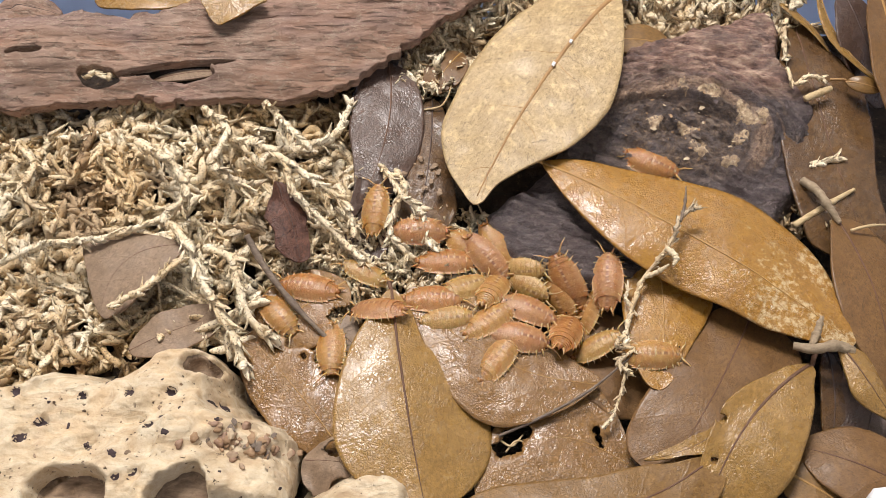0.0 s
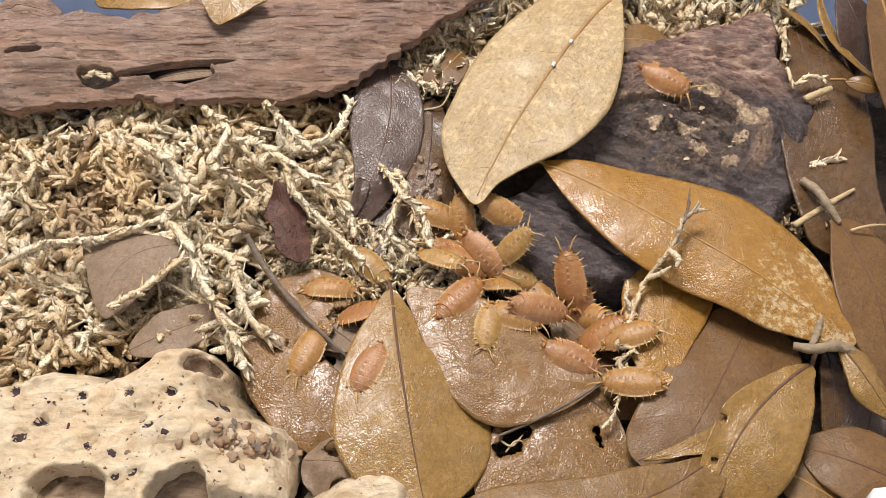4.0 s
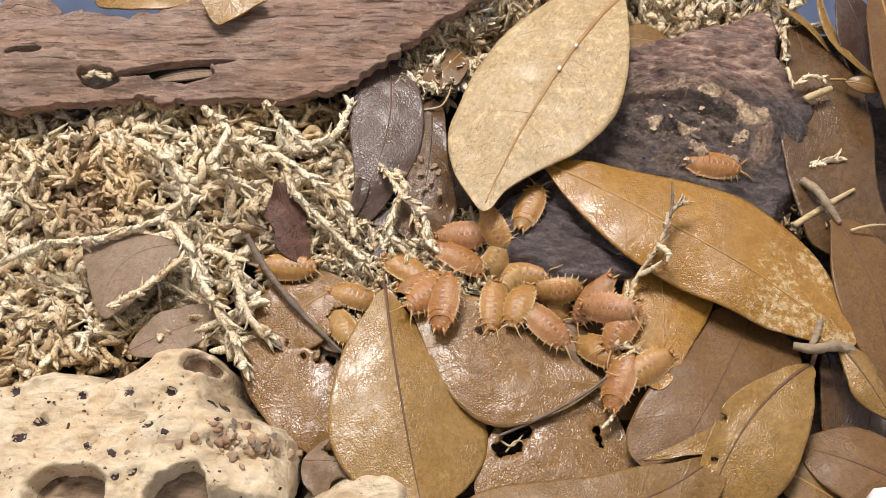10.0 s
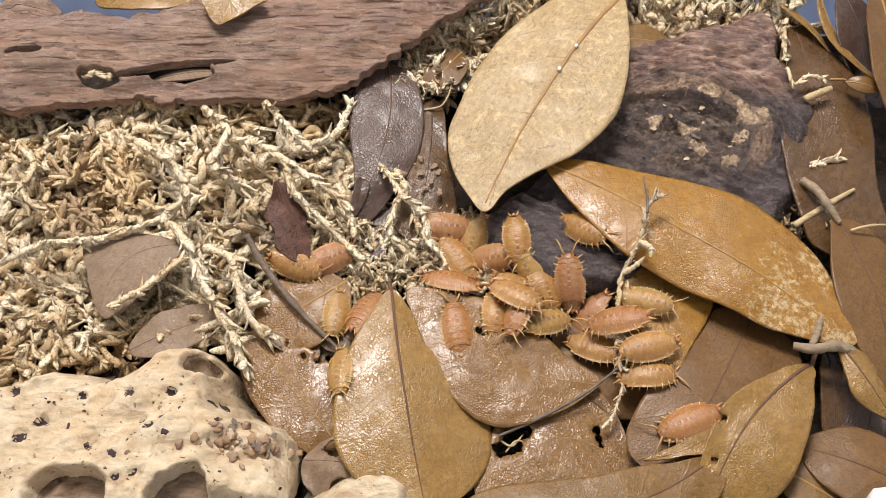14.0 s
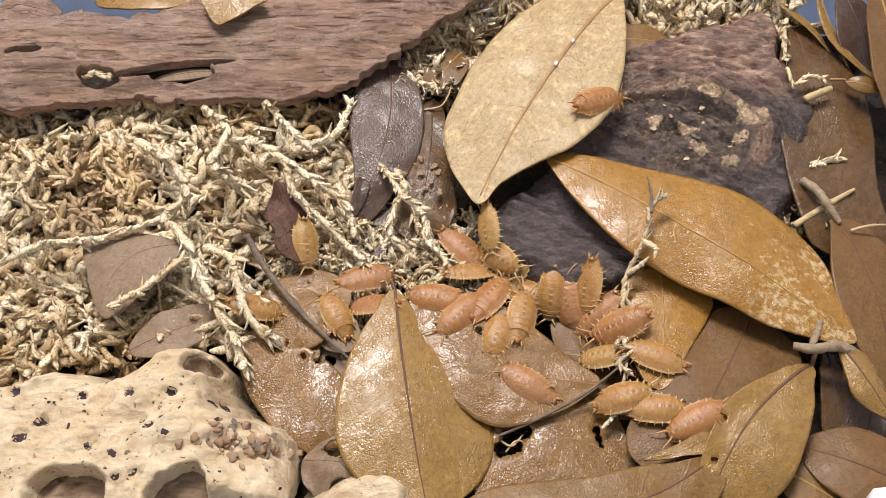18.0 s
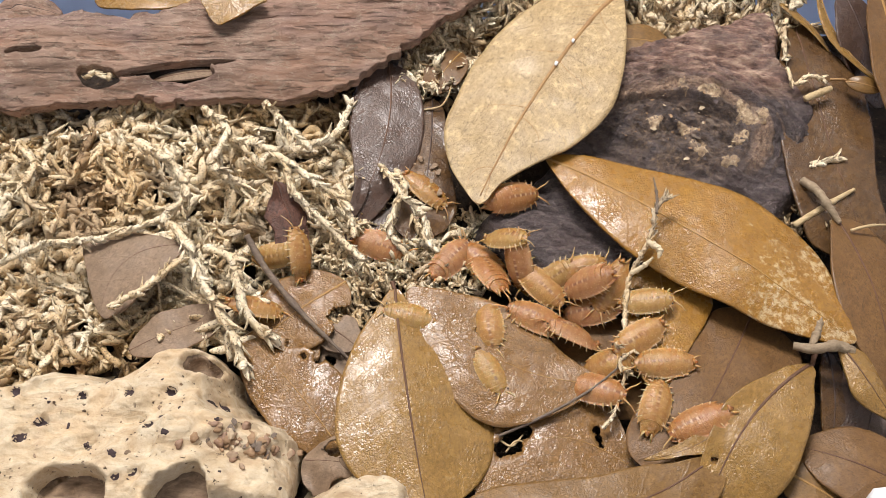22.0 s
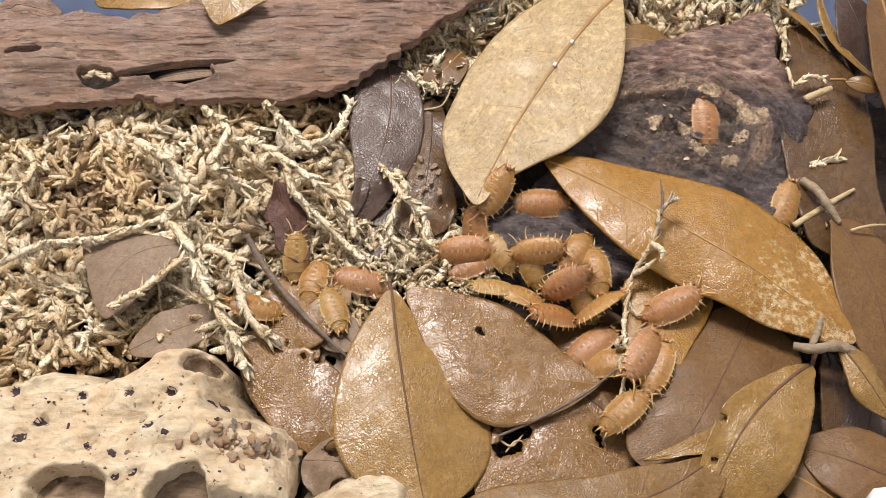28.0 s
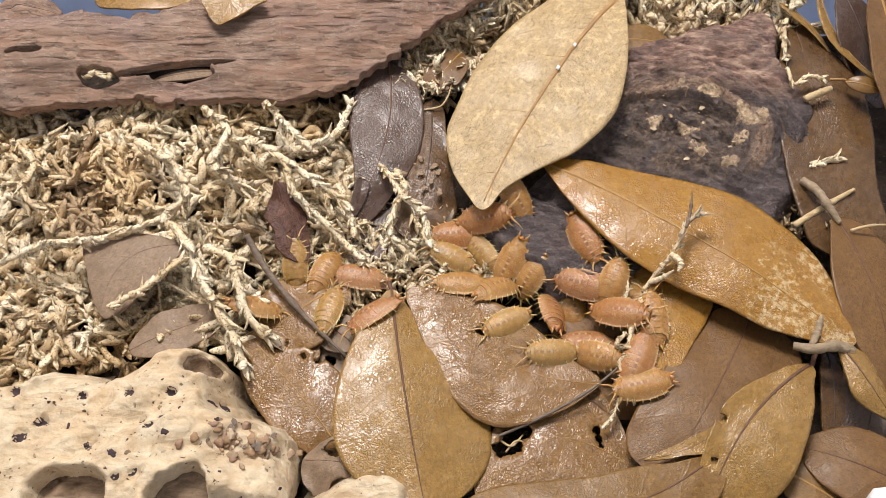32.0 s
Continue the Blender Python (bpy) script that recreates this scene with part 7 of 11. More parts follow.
    walk(PODS[6], crawl([(0, -15.1, -21.2, 6.7, 21, 23, 167), (0.5, -17.2, -18.2, 2.9, 33, 22, 182), (1, -17.5, -18.4, 2.9, 18, 19, 186), (1.5, -14.8, -34.1, 0.9, 0, 0, 241), (2, -16.9, -38.1, 1.0, 0, 0, 275), (2.5, -16.4, -33.6, 9.7, 32, -10, 242), (3, -17.1, -33.3, 7.7, -2, -1, 224), (3.5, -17.9, -34.5, 7.7, 2, -1, 241), (4, -16.9, -36.5, 7.7, 11, -0, 246), (4.5, -17.3, -36.0, 7.7, -9, -1, 261), (5, -17.5, -34.6, 7.7, 2, -2, 261), (5.5, -16.2, -33.4, 7.7, 5, -3, 297), (6, -17.5, -33.8, 7.7, -10, -4, 309), (6.5, -19.2, -32.9, 7.6, 0, -9, 290), (7, -18.5, -32.7, 7.6, 7, -6, 291), (7.5, -22.8, -29.9, 5.0, 38, -27, 286), (8, -26.6, -27.7, 2.9, 2, 4, 265), (8.5, -29.8, -37.1, -4.3, 0, 0, 281), (9, -30.6, -43.3, -4.5, 0, 0, 262), (9.5, -31.8, -43.1, -4.5, 0, 0, 261), (10, -30.6, -43.3, -4.5, 0, 0, 262), (10.5, -29.2, -46.7, 2.7, 33, -9, 287), (11, -30.6, -48.5, 2.2, -13, -17, 340), (11.5, -37.2, -36.6, 2.8, -6, 4, 327), (12, -44.3, -19.1, 4.0, -19, 17, 344), (12.5, -37.3, -18.1, 3.0, 14, -4, 321), (13, -30.3, -17.6, 3.3, -8, -1, 338), (13.5, -26.6, -11.1, 2.6, -5, 7, 381), (14, -28.1, -4.5, 2.4, 21, 1, 390), (14.5, -24.3, -5.3, 2.3, -3, 5, 375), (15, -25.3, -4.3, 2.4, 7, 2, 385), (15.5, -19.8, -6.8, 1.3, 5, 8, 343), (16, -19.3, -7.9, 1.2, -8, 6, 359), (16.5, -15.1, -7.6, 1.0, -3, -0, 336), (17, -12.2, -9.3, 1.2, 8, -6, 322), (17.5, -15.8, -11.0, 0.8, 14, -0, 345), (18, -19.0, -9.3, 1.1, -1, 7, 377), (18.5, -15.9, -9.2, 1.1, 4, 0, 382), (19, -7.9, -12.7, 2.9, -18, -12, 372), (19.5, -9.1, -13.3, 2.9, -38, -24, 348), (20, -6.4, -11.1, 2.1, -26, -17, 360), (20.5, 1.2, -10.5, 3.8, -23, -9, 351), (21, 8.1, -12.5, 4.6, -38, 14, 366), (21.5, 4.2, -7.7, 2.3, -21, 7, 365), (22, 2.0, -4.5, 2.4, 11, 3, 409), (22.5, -1.4, -6.6, 2.1, 5, 0, 413), (23, -5.7, -15.3, 5.3, -30, -3, 371), (23.5, -5.5, -12.3, 3.4, -28, 9, 396), (24, -4.9, -9.3, 2.1, -12, 0, 399), (24.5, 2.3, -8.7, 2.8, -30, 13, 384), (25, 6.5, -14.4, 5.8, -19, 3, 360), (25.5, 7.1, -12.5, 4.7, -23, 19, 377), (26, 5.3, -8.9, 2.5, -33, 13, 373), (26.5, 7.9, -11.3, 3.6, -33, 21, 375), (27, 6.0, -12.7, 5.0, -20, 19, 383), (27.5, 6.3, -6.5, 1.6, 7, 5, 376), (28, 7.8, -5.2, 1.5, -1, 0, 388), (28.5, 6.4, -8.5, 2.0, -23, 7, 358), (29, 6.1, -10.8, 3.6, -18, 16, 372), (29.5, 6.3, -12.8, 5.0, -38, -10, 335), (30, 6.0, -12.8, 5.1, -28, 7, 360), (30.5, 4.5, -8.5, 2.6, -19, -3, 335), (31, -4.9, -6.7, 1.9, -3, -6, 297), (31.5, -10.2, -12.5, 1.9, 19, -21, 250), (32, -16.1, -22.3, 6.7, 33, 8, 214)]))
    walk(PODS[7], crawl([(0, 0.9, -23.3, 5.9, 12, -2, 6), (0.5, 3.3, -20.4, 6.1, -9, -1, -36), (1, 2.4, -21.9, 6.0, 2, 0, -68), (1.5, 4.7, -23.3, 6.1, 7, 1, -82), (2, 6.3, -25.9, 6.0, -7, 1, -59), (2.5, 9.8, -23.3, 6.1, -5, 1, -61), (3, 11.4, -20.9, 6.1, 4, -1, -100), (3.5, 11.6, -21.9, 6.1, 9, -0, -98), (4, 10.5, -25.3, 6.1, -6, 1, -100), (4.5, 8.7, -18.7, 6.1, -1, -2, -93), (5, 12.7, -20.9, 6.0, 9, -1, -99), (5.5, 11.7, -23.4, 6.1, -11, 0, -91), (6, 10.8, -22.1, 6.1, -1, -0, -96), (6.5, 14.6, -27.8, 5.9, 4, 2, -72), (7, 18.7, -25.7, 5.8, -12, 5, -44), (7.5, 19.7, -24.4, 5.8, -8, 4, -53), (8, 17.9, -21.4, 5.9, 2, -5, -101), (8.5, 23.4, -22.9, 5.4, 4, -23, -139), (9, 23.4, -22.2, 5.4, -8, -26, -158), (9.5, 22.3, -23.1, 5.5, -1, -7, -181), (10, 21.9, -22.4, 5.6, 17, -5, -225), (10.5, 25.2, -21.1, 4.8, 18, -8, -215), (11, 23.9, -22.8, 5.3, 16, -6, -225), (11.5, 24.3, -19.7, 4.3, 33, 18, -234), (12, 24.6, -16.3, 0.9, 11, -4, -225), (12.5, 30.7, -13.9, 3.8, -33, -32, -236), (13, 26.8, -15.6, 0.7, 4, -29, -265), (13.5, 23.0, -15.5, 1.0, 25, 20, -260), (14, 21.7, -9.4, 3.8, -33, -25, -236), (14.5, 20.5, -9.5, 2.6, -28, -5, -218), (15, 19.4, -7.8, 4.0, -18, 15, -203), (15.5, 20.7, -9.0, 3.6, -38, 28, -185), (16, 18.7, -8.3, 2.9, -28, 26, -185), (16.5, 17.4, -8.2, 2.2, -23, 29, -165), (17, 16.6, -8.4, 1.9, -33, 26, -157), (17.5, 14.8, -9.1, 1.5, -6, 8, -156), (18, 15.6, -8.8, 1.5, -4, 17, -157), (18.5, 18.5, -8.7, 2.3, -18, 19, -192), (19, 16.6, -8.8, 1.6, -28, -16, -245), (19.5, 21.6, -7.8, 5.6, -28, -30, -249), (20, 22.6, -7.1, 6.6, 5, -32, -299), (20.5, 23.3, -9.7, 4.6, 18, -32, -353), (21, 27.7, -7.0, 7.4, 9, -2, -378), (21.5, 25.6, -10.3, 5.7, 33, -30, -361), (22, 26.6, -11.5, 5.2, 18, -32, -338), (22.5, 25.0, -11.0, 4.6, 23, -32, -332), (23, 21.6, -8.8, 4.5, 16, -32, -312), (23.5, 23.2, -10.4, 3.8, -16, -32, -284), (24, 22.2, -11.4, 1.8, -33, -32, -264), (24.5, 21.7, -13.5, 0.3, -7, 1, -264), (25, 22.7, -10.5, 3.1, -18, -32, -264), (25.5, 22.4, -9.6, 4.0, -38, -32, -261), (26, 20.9, -7.0, 6.0, -28, -32, -273), (26.5, 18.3, -10.6, 0.5, -1, -14, -262), (27, 22.9, -9.9, 4.1, -38, -32, -252), (27.5, 22.0, -7.7, 5.9, -33, -32, -260), (28, 21.6, -8.0, 5.3, -23, -29, -246), (28.5, 20.6, -9.8, 2.3, -18, -19, -231), (29, 18.6, -6.5, 4.6, -33, -30, -246), (29.5, 16.5, -9.4, 1.4, -13, -10, -250), (30, 17.6, -9.4, 1.3, -4, -21, -268), (30.5, 11.9, -4.9, 1.8, -26, -13, -266), (31, 6.3, 0.2, 2.0, 2, -13, -284), (31.5, 7.1, -2.4, 1.7, 6, -5, -245), (32, 9.9, -2.4, 1.9, -33, -3, -235)]))
    walk(PODS[8], crawl([(0, 0.9, -5.4, 2.3, -5, 1, 0), (0.5, 0.3, -5.3, 2.3, 2, 1, -23), (1, 2.0, -6.0, 2.3, 5, 4, -12), (1.5, 3.7, -7.6, 2.3, -22, 11, 26), (2, 5.6, -7.9, 2.0, -2, 19, 54), (2.5, 10.8, -8.7, 1.6, -11, 4, -1), (3, 6.8, -1.6, 1.7, -6, 3, -29), (3.5, 5.6, -3.2, 2.0, -8, 5, -34), (4, 5.1, -6.6, 3.9, 4, 15, -19), (4.5, 2.4, -1.0, 4.2, 30, 16, -12), (5, 4.8, -12.8, 5.3, -31, -8, -19), (5.5, 2.5, -8.6, 2.7, -22, -1, -11), (6, 1.9, -12.1, 4.9, -17, -1, 0), (6.5, 2.7, -15.1, 5.9, -20, -2, -5), (7, 1.9, -14.4, 5.8, -14, -4, -6), (7.5, -2.6, -15.0, 5.7, -5, -15, -25), (8, 0.9, -7.6, 4.4, -42, 3, -23), (8.5, 2.6, -5.5, 2.2, -8, 4, -36), (9, 0.9, -7.0, 2.3, 0, -8, -44), (9.5, -0.2, -3.4, 2.6, 12, 4, -42), (10, 4.1, -4.4, 2.1, -9, 8, -29), (10.5, 3.8, -5.0, 2.1, -5, -2, -68), (11, 7.3, -4.1, 1.6, 5, 1, -99), (11.5, 10.0, -4.7, 1.6, -3, 4, -85), (12, 5.7, -5.3, 3.8, -6, 11, -55), (12.5, 6.7, -11.4, 6.0, -13, 15, -4), (13, 9.7, -10.9, 2.9, -38, 19, 11), (13.5, 8.8, -7.3, 1.5, -15, 3, -8), (14, 12.0, -4.2, 1.9, 23, -20, 0), (14.5, 10.6, -7.2, 3.6, 26, 8, -1), (15, 14.7, -2.4, 5.0, 23, -32, 1), (15.5, 13.1, -7.9, 1.5, 4, 1, -22), (16, 11.6, -8.2, 3.5, 24, 9, 18), (16.5, 10.3, -8.9, 3.7, -48, 11, -12), (17, 8.2, -8.4, 3.7, -20, 13, -12), (17.5, 8.9, -11.5, 5.6, -13, 31, 15), (18, 11.0, -17.9, 6.0, -10, 7, 53), (18.5, 9.8, -15.9, 6.0, 2, 11, 117), (19, 8.8, -7.6, 1.5, 14, 3, 135), (19.5, 10.6, -6.8, 1.6, 7, 3, 113), (20, 8.8, -6.4, 1.5, -4, -2, 135), (20.5, 9.4, 0.7, 4.7, -28, 14, 141), (21, 9.4, -4.7, 1.6, 2, -2, 135), (21.5, 12.2, -9.5, 1.7, 5, 9, 131), (22, 9.9, -5.3, 1.6, -7, -2, 135), (22.5, 6.0, -2.3, 1.9, 7, -5, 144), (23, 3.0, -3.8, 2.2, -9, -5, 180), (23.5, 2.1, 2.5, 2.7, -11, -8, 167), (24, -2.3, 4.1, 3.7, -1, -10, 151), (24.5, 3.7, 0.7, 2.2, 9, -8, 131), (25, 10.4, -4.7, 1.7, -19, -1, 140), (25.5, 7.9, -6.2, 1.5, 4, -4, 148), (26, 8.3, -4.4, 3.6, 27, 6, 146), (26.5, 7.7, -0.0, 1.9, -28, 3, 155), (27, 5.5, -5.9, 1.7, 8, -6, 154), (27.5, 7.0, -3.6, 3.7, 13, 6, 170), (28, 5.7, -3.0, 4.0, -33, 4, 180), (28.5, 4.8, -6.8, 4.0, -3, 4, 161), (29, 5.1, -4.2, 2.0, 7, -7, 168), (29.5, 4.1, -4.6, 2.1, 9, -4, 199), (30, 5.1, -3.0, 2.0, -9, -2, 224), (30.5, 4.7, -1.2, 1.9, -6, 2, 237), (31, 0.9, 3.8, 3.1, -2, 11, 244), (31.5, 2.9, 1.7, 4.4, -41, 14, 220), (32, 3.6, 2.4, 2.5, -12, -1, 184)]))
    walk(PODS[9], crawl([(0, 6.2, -0.5, 1.9, 10, 5, -35), (0.5, 10.0, -3.2, 1.8, 19, -12, -1), (1, 10.0, 1.3, 3.4, 16, -31, 23), (1.5, 10.9, 1.8, 4.5, 28, -26, -17), (2, 10.5, 1.4, 3.8, 38, -26, -12), (2.5, 10.3, 2.8, 4.9, 18, 15, -51), (3, 6.3, 5.1, 6.5, 28, 23, -65), (3.5, 5.2, 4.4, 5.1, 43, 16, -67), (4, 5.0, 5.8, 4.5, 18, 32, -81), (4.5, 9.6, -0.3, 2.3, 23, 15, -69), (5, 10.2, 0.3, 2.8, 33, 12, -59), (5.5, 9.8, 1.3, 3.3, 38, 17, -60), (6, 10.5, -1.3, 2.3, 23, 11, -65), (6.5, 12.0, 0.2, 4.3, 28, 31, -97), (7, 11.5, 4.7, 7.0, -0, 32, -117), (7.5, 9.9, 7.3, 10.3, -21, 32, -108), (8, 7.3, 2.7, 2.8, -13, 32, -141), (8.5, 10.8, 4.0, 6.3, 25, 32, -101), (9, 13.5, 0.3, 5.9, 18, 14, -66), (9.5, 13.8, 1.3, 6.4, 23, 13, -67), (10, 13.0, 1.8, 6.1, 33, 14, -61), (10.5, 11.1, 10.1, 12.9, 36, 23, -34), (11, 6.8, 5.2, 5.1, 23, -30, 0), (11.5, 11.0, 6.0, 8.7, 28, -10, 1), (12, 10.3, 2.8, 4.9, 38, -28, 0), (12.5, 14.2, 2.5, 6.9, 15, -0, -37), (13, 14.6, 3.7, 7.2, 13, 19, -79), (13.5, 19.6, 4.4, 7.6, 8, 5, -81), (14, 18.1, -1.8, 7.1, 7, 15, -84), (14.5, 17.1, -3.3, 6.0, 23, 24, -77), (15, 15.4, -3.6, 6.5, 43, 20, -77), (15.5, 15.3, -5.3, 5.2, 58, 10, -62), (16, 11.4, -5.5, 5.7, -1, -6, -66), (16.5, 13.1, -4.6, 6.3, 28, 4, -69), (17, 12.5, -3.0, 2.8, 38, 18, -74), (17.5, 14.9, -4.4, 5.4, -2, 8, -61), (18, 13.6, -5.0, 4.4, 28, -8, -45), (18.5, 11.6, -0.8, 3.3, 33, -17, -31), (19, 8.9, 0.0, 2.1, 15, -16, -12), (19.5, 10.4, -3.8, 3.8, -10, -28, 17), (20, 16.6, -7.1, 4.6, 8, -41, 62), (20.5, 15.6, -8.3, 1.7, 26, -16, 4), (21, 21.6, -7.3, 6.1, 23, -13, -24), (21.5, 21.8, -7.1, 8.3, 28, -21, -23), (22, 21.7, -11.7, 3.1, 58, -10, -35), (22.5, 25.0, -8.1, 8.9, -2, 3, -57), (23, 16.6, -6.2, 5.4, 28, 23, -84), (23.5, 15.1, -4.9, 3.3, 33, 27, -77), (24, 17.6, -7.0, 3.4, 18, 32, -79), (24.5, 19.4, -8.7, 4.8, 13, 23, -69), (25, 28.1, -7.6, 7.4, 11, 9, -76), (25.5, 28.2, -6.9, 7.4, 13, 7, -83), (26, 33.1, -9.7, 7.6, -0, 17, -94), (26.5, 27.1, -8.6, 7.1, 16, 17, -73), (27, 32.3, -5.3, 7.6, 12, 4, -109), (27.5, 31.3, -3.9, 7.6, -10, 5, -123), (28, 31.9, -5.8, 7.6, 2, 4, -124), (28.5, 34.2, -1.7, 8.1, 20, 32, -126), (29, 31.1, -2.3, 7.7, -9, 4, -102), (29.5, 34.9, -5.7, 7.8, 1, 21, -122), (30, 37.8, -6.1, 9.0, 17, 32, -142), (30.5, 32.3, -6.0, 7.6, 13, 3, -104), (31, 23.1, -7.1, 6.7, 8, 32, -102), (31.5, 24.0, -13.2, 1.7, 19, 26, -103), (32, 21.7, -9.9, 3.1, 5, 32, -128)]))
    walk(PODS[10], crawl([(0, 13.0, -2.2, 3.7, 18, 15, -65), (0.5, 12.0, -2.7, 4.6, 13, -8, -37), (1, 16.3, 9.0, 9.9, 33, 26, 0), (1.5, 12.9, 12.0, 13.6, 25, -15, 55), (2, 11.7, 6.1, 10.5, -2, -32, 80), (2.5, 15.8, 6.4, 7.9, 22, -20, 59), (3, 16.3, 6.4, 7.8, 37, 0, 12), (3.5, 15.0, 7.0, 8.4, 18, 17, -5), (4, 14.8, 5.7, 7.6, 22, 19, -25), (4.5, 20.7, 5.0, 7.7, 7, 2, -37), (5, 12.1, 2.6, 8.0, -2, 7, -46), (5.5, 13.8, 1.6, 8.5, 13, 11, -63), (6, 12.5, 2.5, 8.1, 43, 27, -75), (6.5, 21.8, 8.8, 7.7, 2, 25, -87), (7, 23.3, 13.7, 11.7, -33, 32, -101), (7.5, 21.4, 3.0, 7.6, 3, 2, -79), (8, 21.1, -6.8, 6.1, 38, 22, -61), (8.5, 22.9, -4.8, 7.2, 5, -1, -35), (9, 18.7, -8.7, 2.4, 28, -28, 6), (9.5, 17.4, -7.9, 2.5, 33, -20, -10), (10, 19.7, -9.3, 2.4, 18, -20, -12), (10.5, 22.5, -6.0, 7.0, 16, -17, 1), (11, 21.1, -7.6, 5.6, 29, -32, 33), (11.5, 16.7, -10.1, 1.1, 15, -6, 9), (12, 21.1, -6.8, 6.1, 23, -21, -12), (12.5, 17.9, -7.2, 3.4, 28, -32, 8), (13, 19.7, -9.0, 2.8, 38, -32, 23), (13.5, 19.2, -11.2, 2.5, -11, -5, -10), (14, 18.6, -12.8, 2.8, -26, 9, -23), (14.5, 19.1, -14.8, 3.9, -13, 13, -20), (15, 22.6, -10.5, 5.0, -2, -15, -23), (15.5, 17.7, -12.0, 2.7, -37, 9, -25), (16, 21.2, -13.9, 0.5, -8, -0, -25), (16.5, 16.9, -12.3, 3.5, 2, 4, -34), (17, 18.0, -12.9, 3.1, -43, 10, -23), (17.5, 21.6, -12.2, 0.8, 28, 3, -41), (18, 21.7, -13.7, 0.4, 8, -3, -23), (18.5, 22.7, -17.1, 2.5, -38, 1, -34), (19, 22.0, -19.4, 5.4, -28, 4, -29), (19.5, 19.0, -20.0, 5.8, -7, 2, -33), (20, 21.7, -13.7, 0.4, -16, -1, 3), (20.5, 18.1, -14.0, 4.0, -43, 22, -7), (21, 21.6, -14.4, 0.7, -16, 10, 11), (21.5, 27.1, -13.4, 5.0, 58, -25, -1), (22, 23.7, -14.0, 5.1, 7, 7, -45), (22.5, 24.3, -11.3, 7.8, 28, 5, -35), (23, 27.8, -15.1, 1.1, 38, 8, -12), (23.5, 30.4, -14.5, 2.6, 18, 7, -24), (24, 28.8, -15.3, 1.1, 28, 32, -56), (24.5, 26.2, -15.6, 2.8, 37, 11, -15), (25, 28.5, -11.9, 7.7, -2, -24, 0), (25.5, 28.1, -11.6, 7.8, 13, -27, 4), (26, 26.9, -11.0, 5.8, 33, -32, 25), (26.5, 21.0, -9.6, 4.9, 58, -32, 12), (27, 25.7, -4.4, 7.5, -1, -4, 7), (27.5, 24.6, -7.7, 9.0, 20, -22, 11), (28, 23.1, -6.1, 9.1, 49, -14, 0), (28.5, 21.6, -5.7, 8.9, -2, 3, -45), (29, 22.7, -3.9, 9.3, 7, 8, -80), (29.5, 23.5, -5.6, 7.2, 13, 19, -92), (30, 21.6, -4.9, 7.1, -1, 24, -101), (30.5, 17.8, -6.6, 3.9, 19, 32, -108), (31, 16.1, -1.0, 6.7, 27, 25, -96), (31.5, 20.7, -4.4, 7.0, 19, 27, -107), (32, 16.6, -6.2, 3.4, 4, 32, -122)]))
